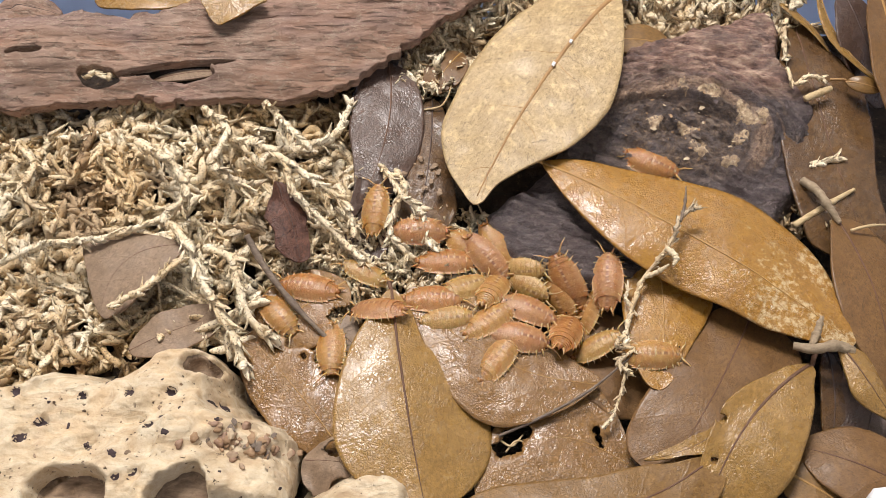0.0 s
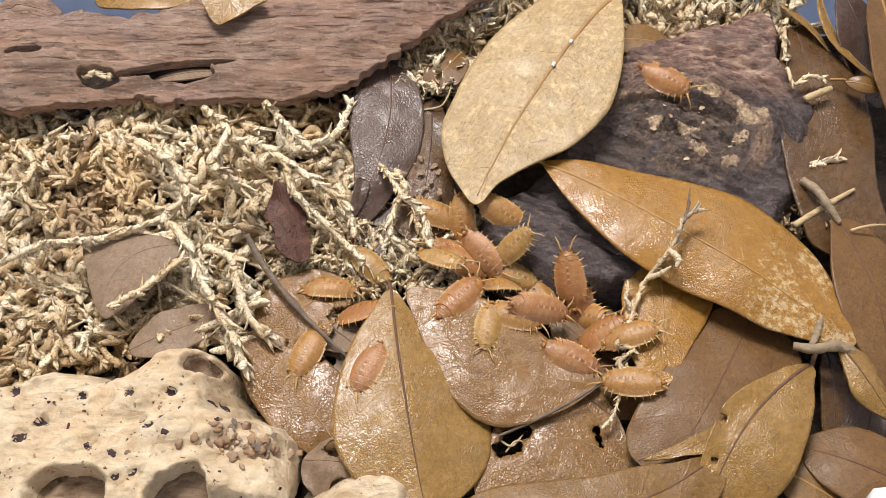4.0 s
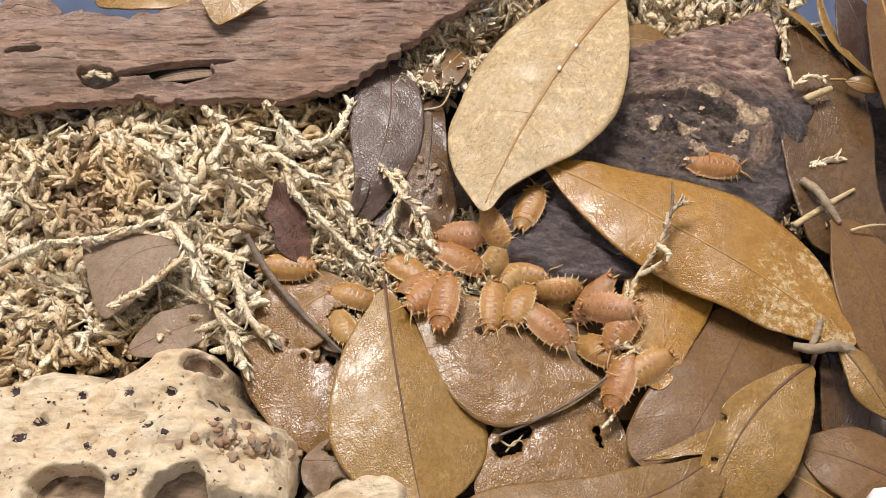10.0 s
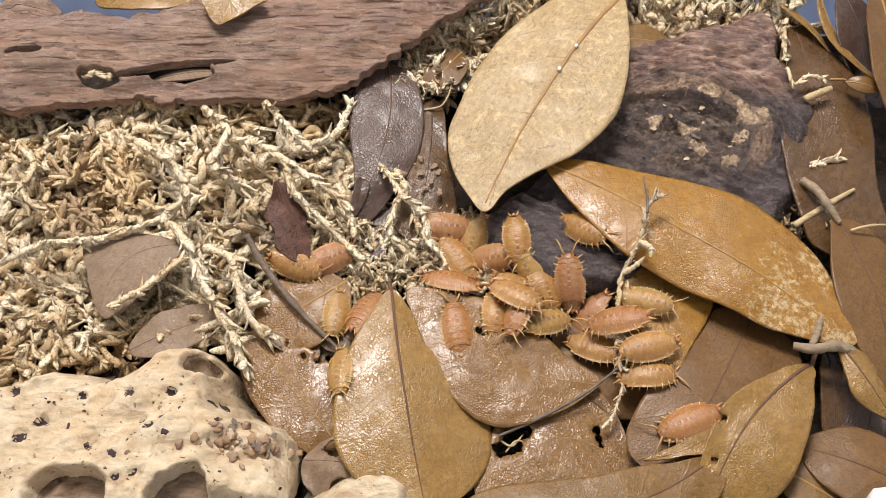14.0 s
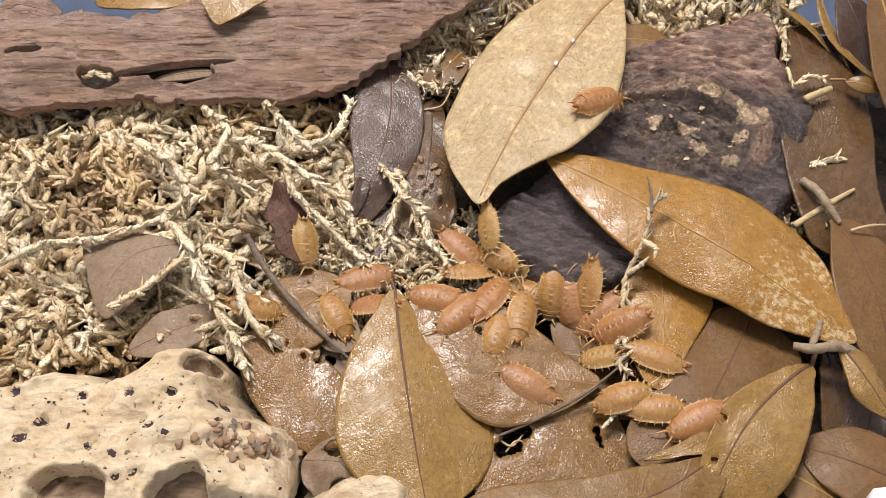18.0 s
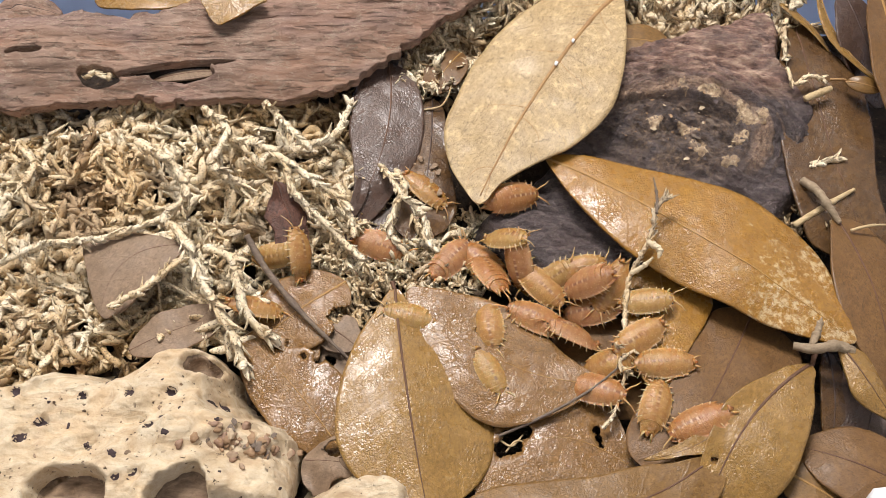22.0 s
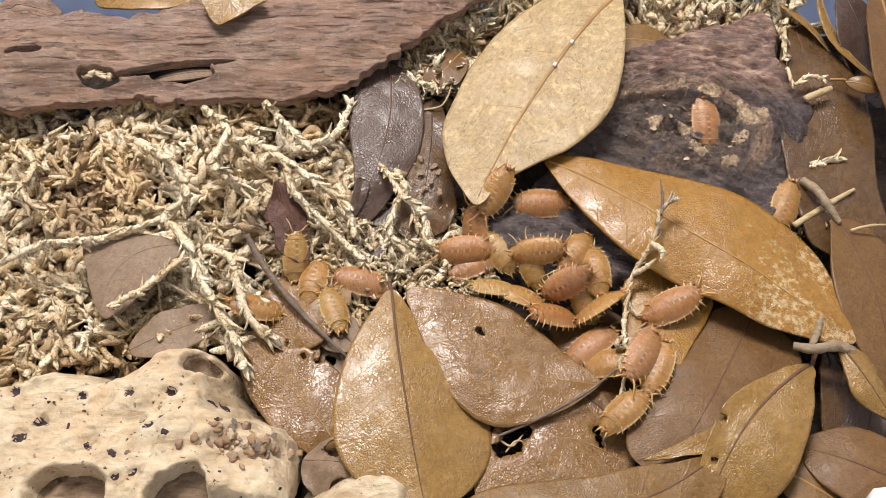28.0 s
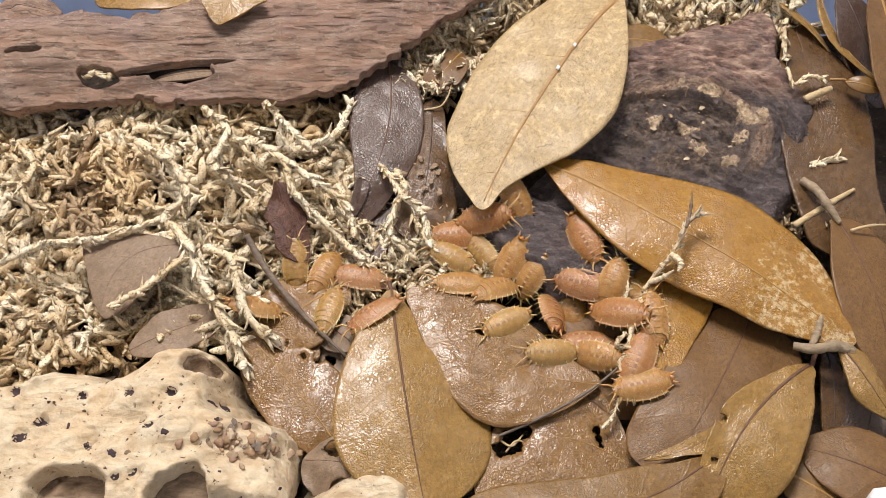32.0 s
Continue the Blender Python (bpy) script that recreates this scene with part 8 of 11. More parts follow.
    walk(PODS[11], crawl([(0, 10.9, -4.7, 3.7, 18, 10, -50), (0.5, 16.4, -6.3, 7.1, 43, 19, -48), (1, 10.9, -4.7, 1.7, 7, 3, -65), (1.5, 16.3, -7.9, 2.0, 23, -5, -22), (2, 16.6, -7.1, 2.6, 33, -12, -23), (2.5, 16.0, -7.9, 3.9, 58, 17, -38), (3, 11.5, -3.6, 4.0, 13, 12, -55), (3.5, 9.3, -0.7, 4.1, 26, 8, -40), (4, 9.8, -5.0, 5.6, 38, 11, -50), (4.5, 6.4, -4.3, 5.7, -34, 11, -71), (5, 7.5, -3.2, 3.7, 1, 12, -51), (5.5, 7.8, -4.5, 1.6, 7, 2, -49), (6, 6.2, -4.1, 3.8, -34, 12, -55), (6.5, 6.7, -3.3, 1.8, -5, 3, -34), (7, 6.7, -4.1, 1.7, 2, 3, -55), (7.5, 7.9, -7.3, 1.5, -1, 2, -32), (8, 8.8, -6.4, 1.5, -6, 3, -29), (8.5, 5.3, -4.8, 3.9, -5, 14, -43), (9, 6.2, -3.6, 1.9, 6, 4, -55), (9.5, 1.3, -3.6, 4.5, -32, 13, -40), (10, 5.2, 2.4, 2.4, 19, -6, 0), (10.5, 4.8, 4.3, 2.9, 33, -24, 13), (11, 3.1, 2.4, 4.5, -19, 4, 23), (11.5, 3.0, 7.0, 4.2, 9, -32, 31), (12, -6.8, 8.1, 5.4, 23, -10, 83), (12.5, 1.1, 3.4, 3.0, 22, -10, 53), (13, 6.3, 2.9, 2.7, 4, -32, 45), (13.5, 3.0, 3.2, 2.7, 11, -11, 27), (14, 0.9, 4.5, 3.1, 18, 6, 0), (14.5, 2.2, 6.2, 3.4, 12, -14, -2), (15, 2.0, 7.8, 4.1, 28, -21, -9), (15.5, 4.4, 7.7, 6.2, 33, -32, 1), (16, 4.9, 7.5, 6.6, 18, -32, 17), (16.5, 4.8, 7.3, 6.1, 23, -32, 2), (17, 3.6, 7.9, 5.7, 33, -32, 12), (17.5, 3.2, 1.1, 2.3, 18, 6, -2), (18, 4.6, -1.1, 1.9, -7, 7, -45), (18.5, 1.5, 1.0, 2.6, -0, 11, -43), (19, -0.2, 4.9, 3.4, 15, 9, -24), (19.5, 7.2, 2.8, 2.8, 18, -11, -18), (20, 10.0, -0.6, 4.3, 28, 1, -35), (20.5, 14.5, -5.4, 4.6, 43, 13, -48), (21, 18.1, -7.1, 5.7, -2, 6, -35), (21.5, 20.9, -8.2, 8.7, 13, 21, -45), (22, 18.6, -8.0, 7.1, 43, 41, -75), (22.5, 16.0, -5.3, 3.6, 38, 32, -85), (23, 18.1, -1.3, 11.2, 0, 20, -80), (23.5, 19.2, -0.0, 7.4, 7, 2, -59), (24, 23.8, -1.0, 7.6, 13, 1, -62), (24.5, 30.9, 1.3, 7.8, 9, -1, -48), (25, 39.1, -5.1, 11.1, 28, -28, -34), (25.5, 42.2, 1.3, 14.6, 12, -1, -52), (26, 47.9, 7.1, 14.5, -18, -2, -38), (26.5, 54.6, 11.0, 12.2, -33, -25, -42), (27, 58.6, 20.7, 10.1, 21, 11, -53), (27.5, 63.0, 23.5, 11.0, 13, 12, -73), (28, 67.7, 30.2, 12.8, -3, 20, -87), (28.5, 50.2, 17.8, 8.2, 3, -8, -97), (29, 32.3, 5.8, 10.8, 38, 32, -110), (29.5, 31.2, 5.1, 9.2, 18, 32, -116), (30, 33.8, 8.8, 13.8, 25, 23, -106), (30.5, 34.3, 7.0, 13.6, 33, 26, -100), (31, 34.2, 6.6, 13.3, 18, 32, -111), (31.5, 48.0, 3.7, 8.0, 0, 0, -81), (32, 58.7, -0.9, 8.3, 0, 0, -23)]))
    walk(PODS[12], crawl([(0, 5.4, -14.7, 5.9, -2, 9, 23), (0.5, -3.6, -14.2, 5.3, -31, -13, -5), (1, -6.4, -9.6, 1.7, -15, -11, 0), (1.5, -2.1, -5.7, 2.1, 8, -3, -23), (2, -1.2, -5.0, 2.2, -8, -2, 0), (2.5, -1.1, -5.4, 2.2, -1, -1, -24), (3, 0.9, -5.1, 2.4, 6, 2, -23), (3.5, 0.0, -7.3, 2.2, 2, -5, -24), (4, -0.2, -7.0, 6.2, -20, -14, -29), (4.5, 0.8, -10.7, 3.9, -27, -17, -23), (5, -1.6, -11.8, 4.4, -17, -18, -10), (5.5, -2.4, -12.3, 4.5, -38, -15, -2), (6, -2.2, -12.5, 6.7, -25, -29, -12), (6.5, -0.8, -19.0, 7.9, 16, -11, -60), (7, 1.8, -23.6, 5.9, -7, 0, -44), (7.5, -7.4, -22.6, 6.1, -13, -3, -80), (8, -15.8, -27.7, 7.3, 9, -4, -106), (8.5, -16.5, -31.0, 0.8, 0, 0, -87), (9, -15.7, -37.4, 1.0, 0, 0, -91), (9.5, -14.7, -36.8, 1.0, 0, 0, -95), (10, -15.7, -37.4, 1.0, 0, 0, -91), (10.5, -21.9, -40.2, 7.7, -3, -12, -59), (11, -25.1, -45.2, 6.7, 27, -29, -40), (11.5, -22.9, -36.2, 7.0, 27, -27, -51), (12, -22.8, -24.3, 3.0, -10, -22, -47), (12.5, -21.3, -29.6, 6.2, 15, -29, -49), (13, -26.2, -33.3, 3.1, 30, -19, -68), (13.5, -24.6, -38.8, 6.1, 38, -26, -70), (14, -23.0, -37.3, 7.2, 23, -12, -87), (14.5, -22.2, -34.9, 7.1, 28, -4, -102), (15, -20.5, -36.3, 7.7, 22, -1, -113), (15.5, -18.3, -36.0, 0.9, 0, 0, -110), (16, -15.3, -33.2, 0.9, 0, 0, -136), (16.5, -13.1, -34.5, 1.0, 0, 0, -139), (17, -11.8, -33.1, 0.9, 0, 0, -162), (17.5, -12.6, -34.6, 1.0, 0, 0, -181), (18, -11.8, -33.1, 0.9, 0, 0, -162), (18.5, -12.7, -33.4, 0.9, 0, 0, -139), (19, -11.8, -33.1, 0.9, 0, 0, -162), (19.5, -21.3, -25.4, 4.3, -1, 29, -215), (20, -25.5, -20.5, 3.1, 19, -2, -240), (20.5, -18.2, -25.8, 0.2, 0, 0, -213), (21, -16.3, -33.4, 0.9, 0, 0, -237), (21.5, -12.8, -26.4, 7.2, 10, -1, -203), (22, -8.1, -22.6, 6.2, -3, -6, -191), (22.5, -12.6, -19.0, 6.1, 22, 17, -186), (23, -15.1, -14.8, 1.4, 33, 8, -163), (23.5, -17.3, -16.9, 1.8, 38, 11, -171), (24, -16.1, -16.3, 1.9, 23, -1, -146), (24.5, -14.3, -18.5, 5.1, 28, 24, -182), (25, -15.7, -20.1, 5.6, 38, 28, -191), (25.5, -17.5, -19.7, 3.9, 13, 31, -204), (26, -17.4, -20.4, 4.6, 16, 32, -209), (26.5, -16.4, -21.0, 5.8, 9, 32, -220), (27, -22.2, -21.9, 2.6, -9, 17, -236), (27.5, -23.6, -17.8, 2.6, 11, -1, -245), (28, -26.1, -19.3, 3.2, 13, -1, -249), (28.5, -25.5, -19.7, 3.1, 19, 1, -269), (29, -26.6, -18.7, 3.2, 1, 3, -275), (29.5, -29.3, -18.0, 3.3, -1, 3, -303), (30, -26.6, -18.7, 3.2, 17, 2, -271), (30.5, -25.4, -18.3, 3.0, -0, 1, -270), (31, -26.6, -18.7, 3.2, 6, 3, -275), (31.5, -27.4, -21.9, 3.4, 10, 2, -302), (32, -27.1, -19.4, 3.3, -5, 3, -284)]))
    walk(PODS[13], crawl([(0, -2.2, -17.9, 5.9, -7, -1, 0), (0.5, -3.0, -17.2, 7.8, -3, -2, -10), (1, -4.2, -18.5, 5.8, 9, -1, -22), (1.5, -3.9, -17.0, 5.8, -17, 2, 45), (2, 0.4, -19.1, 6.0, -2, -1, 49), (2.5, 1.2, -19.4, 6.0, 4, -1, 32), (3, 3.9, -15.6, 6.0, -16, 3, 28), (3.5, 5.9, -17.3, 6.1, -7, 1, 29), (4, 3.9, -17.8, 6.1, 3, 0, 46), (4.5, 3.4, -20.6, 8.1, 29, -1, 45), (5, 4.6, -15.2, 8.0, -18, 13, 62), (5.5, 6.6, -19.5, 6.1, -0, 0, 56), (6, 4.9, -20.4, 6.1, 9, -1, 58), (6.5, 9.5, -18.3, 6.1, -10, 2, 38), (7, 12.0, -16.2, 5.9, -0, 20, 62), (7.5, 10.4, -14.9, 5.8, -2, 23, 57), (8, 6.5, -14.4, 5.8, -28, 5, 6), (8.5, 8.7, -17.6, 6.1, -6, 3, 44), (9, 6.4, -18.6, 6.1, 5, 1, 72), (9.5, 1.1, -17.2, 6.0, 8, 2, 74), (10, 0.4, -20.8, 10.0, -17, -1, 81), (10.5, 3.3, -25.4, 5.9, -2, -3, 94), (11, 11.9, -20.9, 6.1, 11, 1, 84), (11.5, 8.1, -23.1, 6.1, -11, -0, 128), (12, 1.9, -21.4, 6.0, -2, -0, 108), (12.5, 1.6, -21.3, 6.0, 3, -1, 102), (13, 3.8, -27.9, 5.7, -14, -3, 117), (13.5, 4.1, -28.1, 5.7, -10, -1, 137), (14, 3.3, -25.9, 5.9, 2, -3, 98), (14.5, 3.9, -24.8, 6.0, 7, -2, 108), (15, 2.6, -24.0, 6.0, -7, -2, 96), (15.5, 2.8, -20.7, 6.0, -2, 0, 110), (16, -1.0, -25.4, 5.8, 9, -2, 115), (16.5, 1.9, -21.7, 6.0, -12, 0, 125), (17, 0.4, -21.4, 6.0, -2, 1, 142), (17.5, 2.6, -20.4, 6.0, 4, 1, 164), (18, -1.2, -17.9, 5.9, -9, 2, 169), (18.5, -0.1, -18.7, 5.9, -4, 2, 176), (19, 2.4, -15.0, 5.9, 16, 2, 180), (19.5, 0.3, -15.4, 5.9, 19, 3, 176), (20, -0.1, -16.8, 5.9, -2, 2, 171), (20.5, 1.9, -15.6, 7.9, 7, 3, 169), (21, 9.0, -16.2, 8.0, 41, -2, 180), (21.5, 11.2, -11.1, 4.7, -2, 7, 154), (22, 11.3, -9.7, 3.9, 16, 18, 115), (22.5, 11.4, -5.5, 3.7, -1, -1, 134), (23, 7.7, -8.4, 1.7, 11, -3, 163), (23.5, 5.8, -8.8, 2.3, 21, -4, 168), (24, 6.7, -4.7, 1.7, 7, -4, 146), (24.5, 9.3, -3.1, 1.7, -1, 1, 150), (25, 15.6, -4.2, 6.2, -43, -22, 114), (25.5, 13.5, -1.5, 4.6, -28, -23, 105), (26, 14.5, -1.8, 5.3, -18, -29, 90), (26.5, 11.8, 2.5, 7.7, -58, -32, 103), (27, 8.5, 2.2, 3.2, -28, -27, 114), (27.5, 8.4, 1.8, 6.8, -9, -32, 91), (28, 8.4, 2.8, 3.6, -38, -32, 97), (28.5, 4.7, 4.7, 3.1, -10, -32, 71), (29, 7.1, 3.6, 3.5, 33, -32, 23), (29.5, 11.8, 5.4, 7.8, 38, -25, 20), (30, 9.9, 4.1, 5.8, 23, -32, 23), (30.5, 12.5, 2.5, 6.1, 28, -24, -6), (31, 10.5, 4.7, 6.9, 38, -2, -24), (31.5, 10.7, 3.7, 6.0, 18, -19, -15), (32, 10.5, 4.7, 6.9, 28, -22, 0)]))
    walk(PODS[14], crawl([(0, 12.1, -14.9, 5.6, -2, 26, 62), (0.5, 6.5, -13.6, 5.6, 4, 24, 68), (1, 4.4, -16.2, 6.0, -9, 3, 33), (1.5, 12.5, -13.7, 4.5, -28, 24, 13), (2, 16.0, -19.1, 5.9, 3, 1, -34), (2.5, 18.0, -17.5, 5.5, -38, 8, -15), (3, 16.6, -10.4, 1.0, -2, 3, 0), (3.5, 14.4, -9.8, 1.5, -5, 4, 12), (4, 15.1, -12.2, 2.4, -38, 26, 12), (4.5, 14.4, -12.6, 3.0, -30, 32, 36), (5, 11.6, -13.3, 4.4, -7, 29, 59), (5.5, 11.2, -13.5, 4.7, -11, 28, 43), (6, 12.7, -13.6, 4.4, -14, 29, 62), (6.5, 15.1, -13.6, 3.6, -28, 31, 14), (7, 16.1, -16.6, 7.8, 2, 9, -23), (7.5, 12.7, -19.6, 8.0, -32, 9, -47), (8, 12.4, -21.5, 8.1, -1, 8, -96), (8.5, 13.7, -22.0, 6.0, 4, -0, -93), (9, 18.4, -21.4, 7.9, -32, 3, -119), (9.5, 15.9, -23.6, 6.0, -7, -0, -105), (10, 17.9, -20.2, 7.9, 13, -6, -110), (10.5, 21.1, -19.2, 7.5, 10, -17, -82), (11, 18.9, -21.4, 7.8, -18, 2, -119), (11.5, 13.7, -22.7, 8.0, -1, 8, -104), (12, 12.9, -21.4, 6.0, 9, -1, -101), (12.5, 7.5, -22.8, 6.1, -10, 1, -70), (13, 11.8, -22.1, 6.1, -1, -0, -96), (13.5, 14.7, -24.0, 6.0, 4, 1, -66), (14, 12.4, -21.5, 6.1, -11, -1, -96), (14.5, 14.4, -21.4, 6.0, -7, -1, -102), (15, 14.5, -19.2, 6.0, 3, -7, -99), (15.5, 11.9, -20.8, 6.1, 9, -1, -97), (16, 11.3, -24.7, 6.1, -6, 1, -117), (16.5, 15.2, -23.6, 6.0, -2, -1, -109), (17, 14.8, -22.5, 6.0, 8, -1, -110), (17.5, 14.3, -26.9, 6.0, -12, 0, -124), (18, 12.7, -27.0, 6.0, -1, 1, -110), (18.5, 10.0, -29.5, 5.9, 5, 4, -112), (19, 11.1, -30.8, 5.8, -9, 4, -87), (19.5, 13.2, -27.9, 6.0, -5, 2, -54), (20, 7.8, -27.0, 6.0, 8, 1, -49), (20.5, 6.3, -30.5, 5.6, 15, 4, -67), (21, 9.2, -29.7, 5.9, -1, 2, -49), (21.5, 7.9, -26.0, 6.0, 2, 1, -50), (22, 10.8, -24.9, 6.1, 10, 1, -83), (22.5, 9.8, -20.0, 6.1, -11, -0, -70), (23, 4.4, -18.6, 6.1, -1, -1, 2), (23.5, 6.0, -16.1, 6.0, -1, 0, 8), (24, 9.5, -15.0, 5.9, -31, 3, -6), (24.5, 13.0, -16.7, 5.9, -21, -3, -35), (25, 17.5, -19.7, 5.9, 1, -1, -60), (25.5, 17.4, -18.6, 5.8, -6, -6, -59), (26, 16.7, -18.1, 5.8, -26, -3, -43), (26.5, 18.1, -16.4, 6.8, -28, -6, -47), (27, 18.7, -15.6, 3.2, -18, -12, -40), (27.5, 18.1, -15.7, 4.0, -38, 2, -27), (28, 18.7, -16.5, 4.4, -28, 12, -17), (28.5, 18.0, -13.6, 3.7, -13, 23, -18), (29, 14.6, -7.2, 3.8, -12, -8, 0), (29.5, 15.5, -11.9, 4.0, -32, 33, 32), (30, 21.7, -10.9, 3.8, 40, -23, 33), (30.5, 16.9, -9.3, 3.4, 49, -10, 23), (31, 12.5, -4.8, 4.0, 8, -6, -12), (31.5, 13.0, -8.9, 1.5, -10, 0, 9), (32, 12.6, -14.7, 5.4, -12, 24, 28)]))
    walk(PODS[15], crawl([(0, 10.8, -23.8, 6.1, -9, 0, 33), (0.5, 12.5, -25.3, 6.0, -4, 0, 26), (1, 10.9, -20.9, 6.1, 6, 1, 62), (1.5, 10.0, -20.7, 8.1, 31, -8, 71), (2, 10.9, -20.9, 8.1, -14, -8, 80), (2.5, 12.7, -19.3, 8.0, 1, -5, 55), (3, 17.5, -19.7, 5.9, 9, 7, 22), (3.5, 17.2, -20.0, 7.9, -31, -4, 19), (4, 16.8, -22.4, 5.9, -1, 2, -15), (4.5, 19.2, -20.8, 5.8, 3, 4, -10), (5, 17.7, -20.5, 7.9, -33, -7, -35), (5.5, 16.9, -19.9, 5.9, -8, 1, -44), (6, 16.9, -20.8, 5.9, 3, 1, -50), (6.5, 22.4, -19.1, 5.0, -18, -29, -80), (7, 27.9, -17.6, -0.9, -33, 16, -76), (7.5, 27.7, -17.5, -0.8, -26, 23, -65), (8, 28.9, -19.0, -1.9, -18, 21, -56), (8.5, 26.6, -14.8, 1.4, 15, 32, -70), (9, 27.8, -15.9, 0.3, 12, 32, -66), (9.5, 29.8, -15.2, 1.4, 33, 32, -70), (10, 28.4, -16.7, -0.6, -20, 32, -76), (10.5, 33.5, -16.7, 0.7, 23, 30, -60), (11, 32.9, -27.0, 2.6, -20, -32, -71), (11.5, 30.3, -23.9, 2.2, -18, -13, -51), (12, 25.5, -22.0, 7.0, -43, -1, -34), (12.5, 26.4, -23.5, 4.9, -28, 8, -37), (13, 33.2, -28.5, 3.5, -18, 4, -17), (13.5, 29.4, -28.7, 4.3, -15, 10, -28), (14, 35.6, -29.3, 3.0, 1, -16, -28), (14.5, 36.4, -29.0, 3.0, 22, -30, -41), (15, 42.1, -31.0, 7.7, 9, -1, -61), (15.5, 43.1, -28.8, 8.1, 8, 2, -68), (16, 47.8, -31.9, 7.9, 8, 6, -89), (16.5, 46.3, -32.7, 7.8, 10, 7, -108), (17, 49.2, -32.3, 7.9, -4, 7, -114), (17.5, 45.7, -33.8, 7.6, -5, 6, -152), (18, 48.1, -33.8, 7.7, 4, 1, -203), (18.5, 51.4, -33.8, 8.0, -17, 1, -223), (19, 48.1, -33.8, 7.7, -6, 2, -197), (19.5, 50.5, -38.1, 7.8, 3, 6, -189), (20, 49.4, -39.0, 7.6, -13, 5, -203), (20.5, 56.2, -34.4, 8.4, -5, 4, -168), (21, 62.1, -27.7, 9.5, 1, 22, -124), (21.5, 54.9, -30.2, 8.5, 9, 3, -162), (22, 49.9, -35.4, 7.8, -8, 5, -180), (22.5, 48.4, -35.6, 7.6, -4, 4, -189), (23, 48.2, -33.3, 7.8, 5, 4, -180), (23.5, 52.2, -32.2, 8.2, -10, 6, -141), (24, 53.0, -36.1, 8.1, 6, 2, -93), (24.5, 48.5, -38.2, 7.5, 10, 3, -101), (25, 43.2, -44.3, 6.9, -6, 6, -132), (25.5, 43.6, -42.2, 7.0, -1, 5, -128), (26, 42.6, -42.4, 6.9, 8, 6, -137), (26.5, 46.9, -38.8, 7.4, 15, 3, -110), (27, 46.2, -40.0, 7.3, -1, 4, -124), (27.5, 47.5, -38.5, 7.4, 4, 4, -115), (28, 48.3, -36.4, 7.6, 13, 5, -114), (28.5, 51.5, -39.6, 7.9, -4, 3, -113), (29, 50.8, -35.5, 7.9, 2, 6, -136), (29.5, 55.7, -41.1, 8.3, 10, -0, -69), (30, 57.0, -41.4, 8.4, -7, 3, -120), (30.5, 51.8, -43.2, 7.8, -5, 6, -164), (31, 43.0, -46.4, 6.8, 5, 7, -165), (31.5, 44.2, -43.2, 7.0, 11, 7, -160), (32, 44.6, -40.4, 7.1, -5, 6, -169)]))
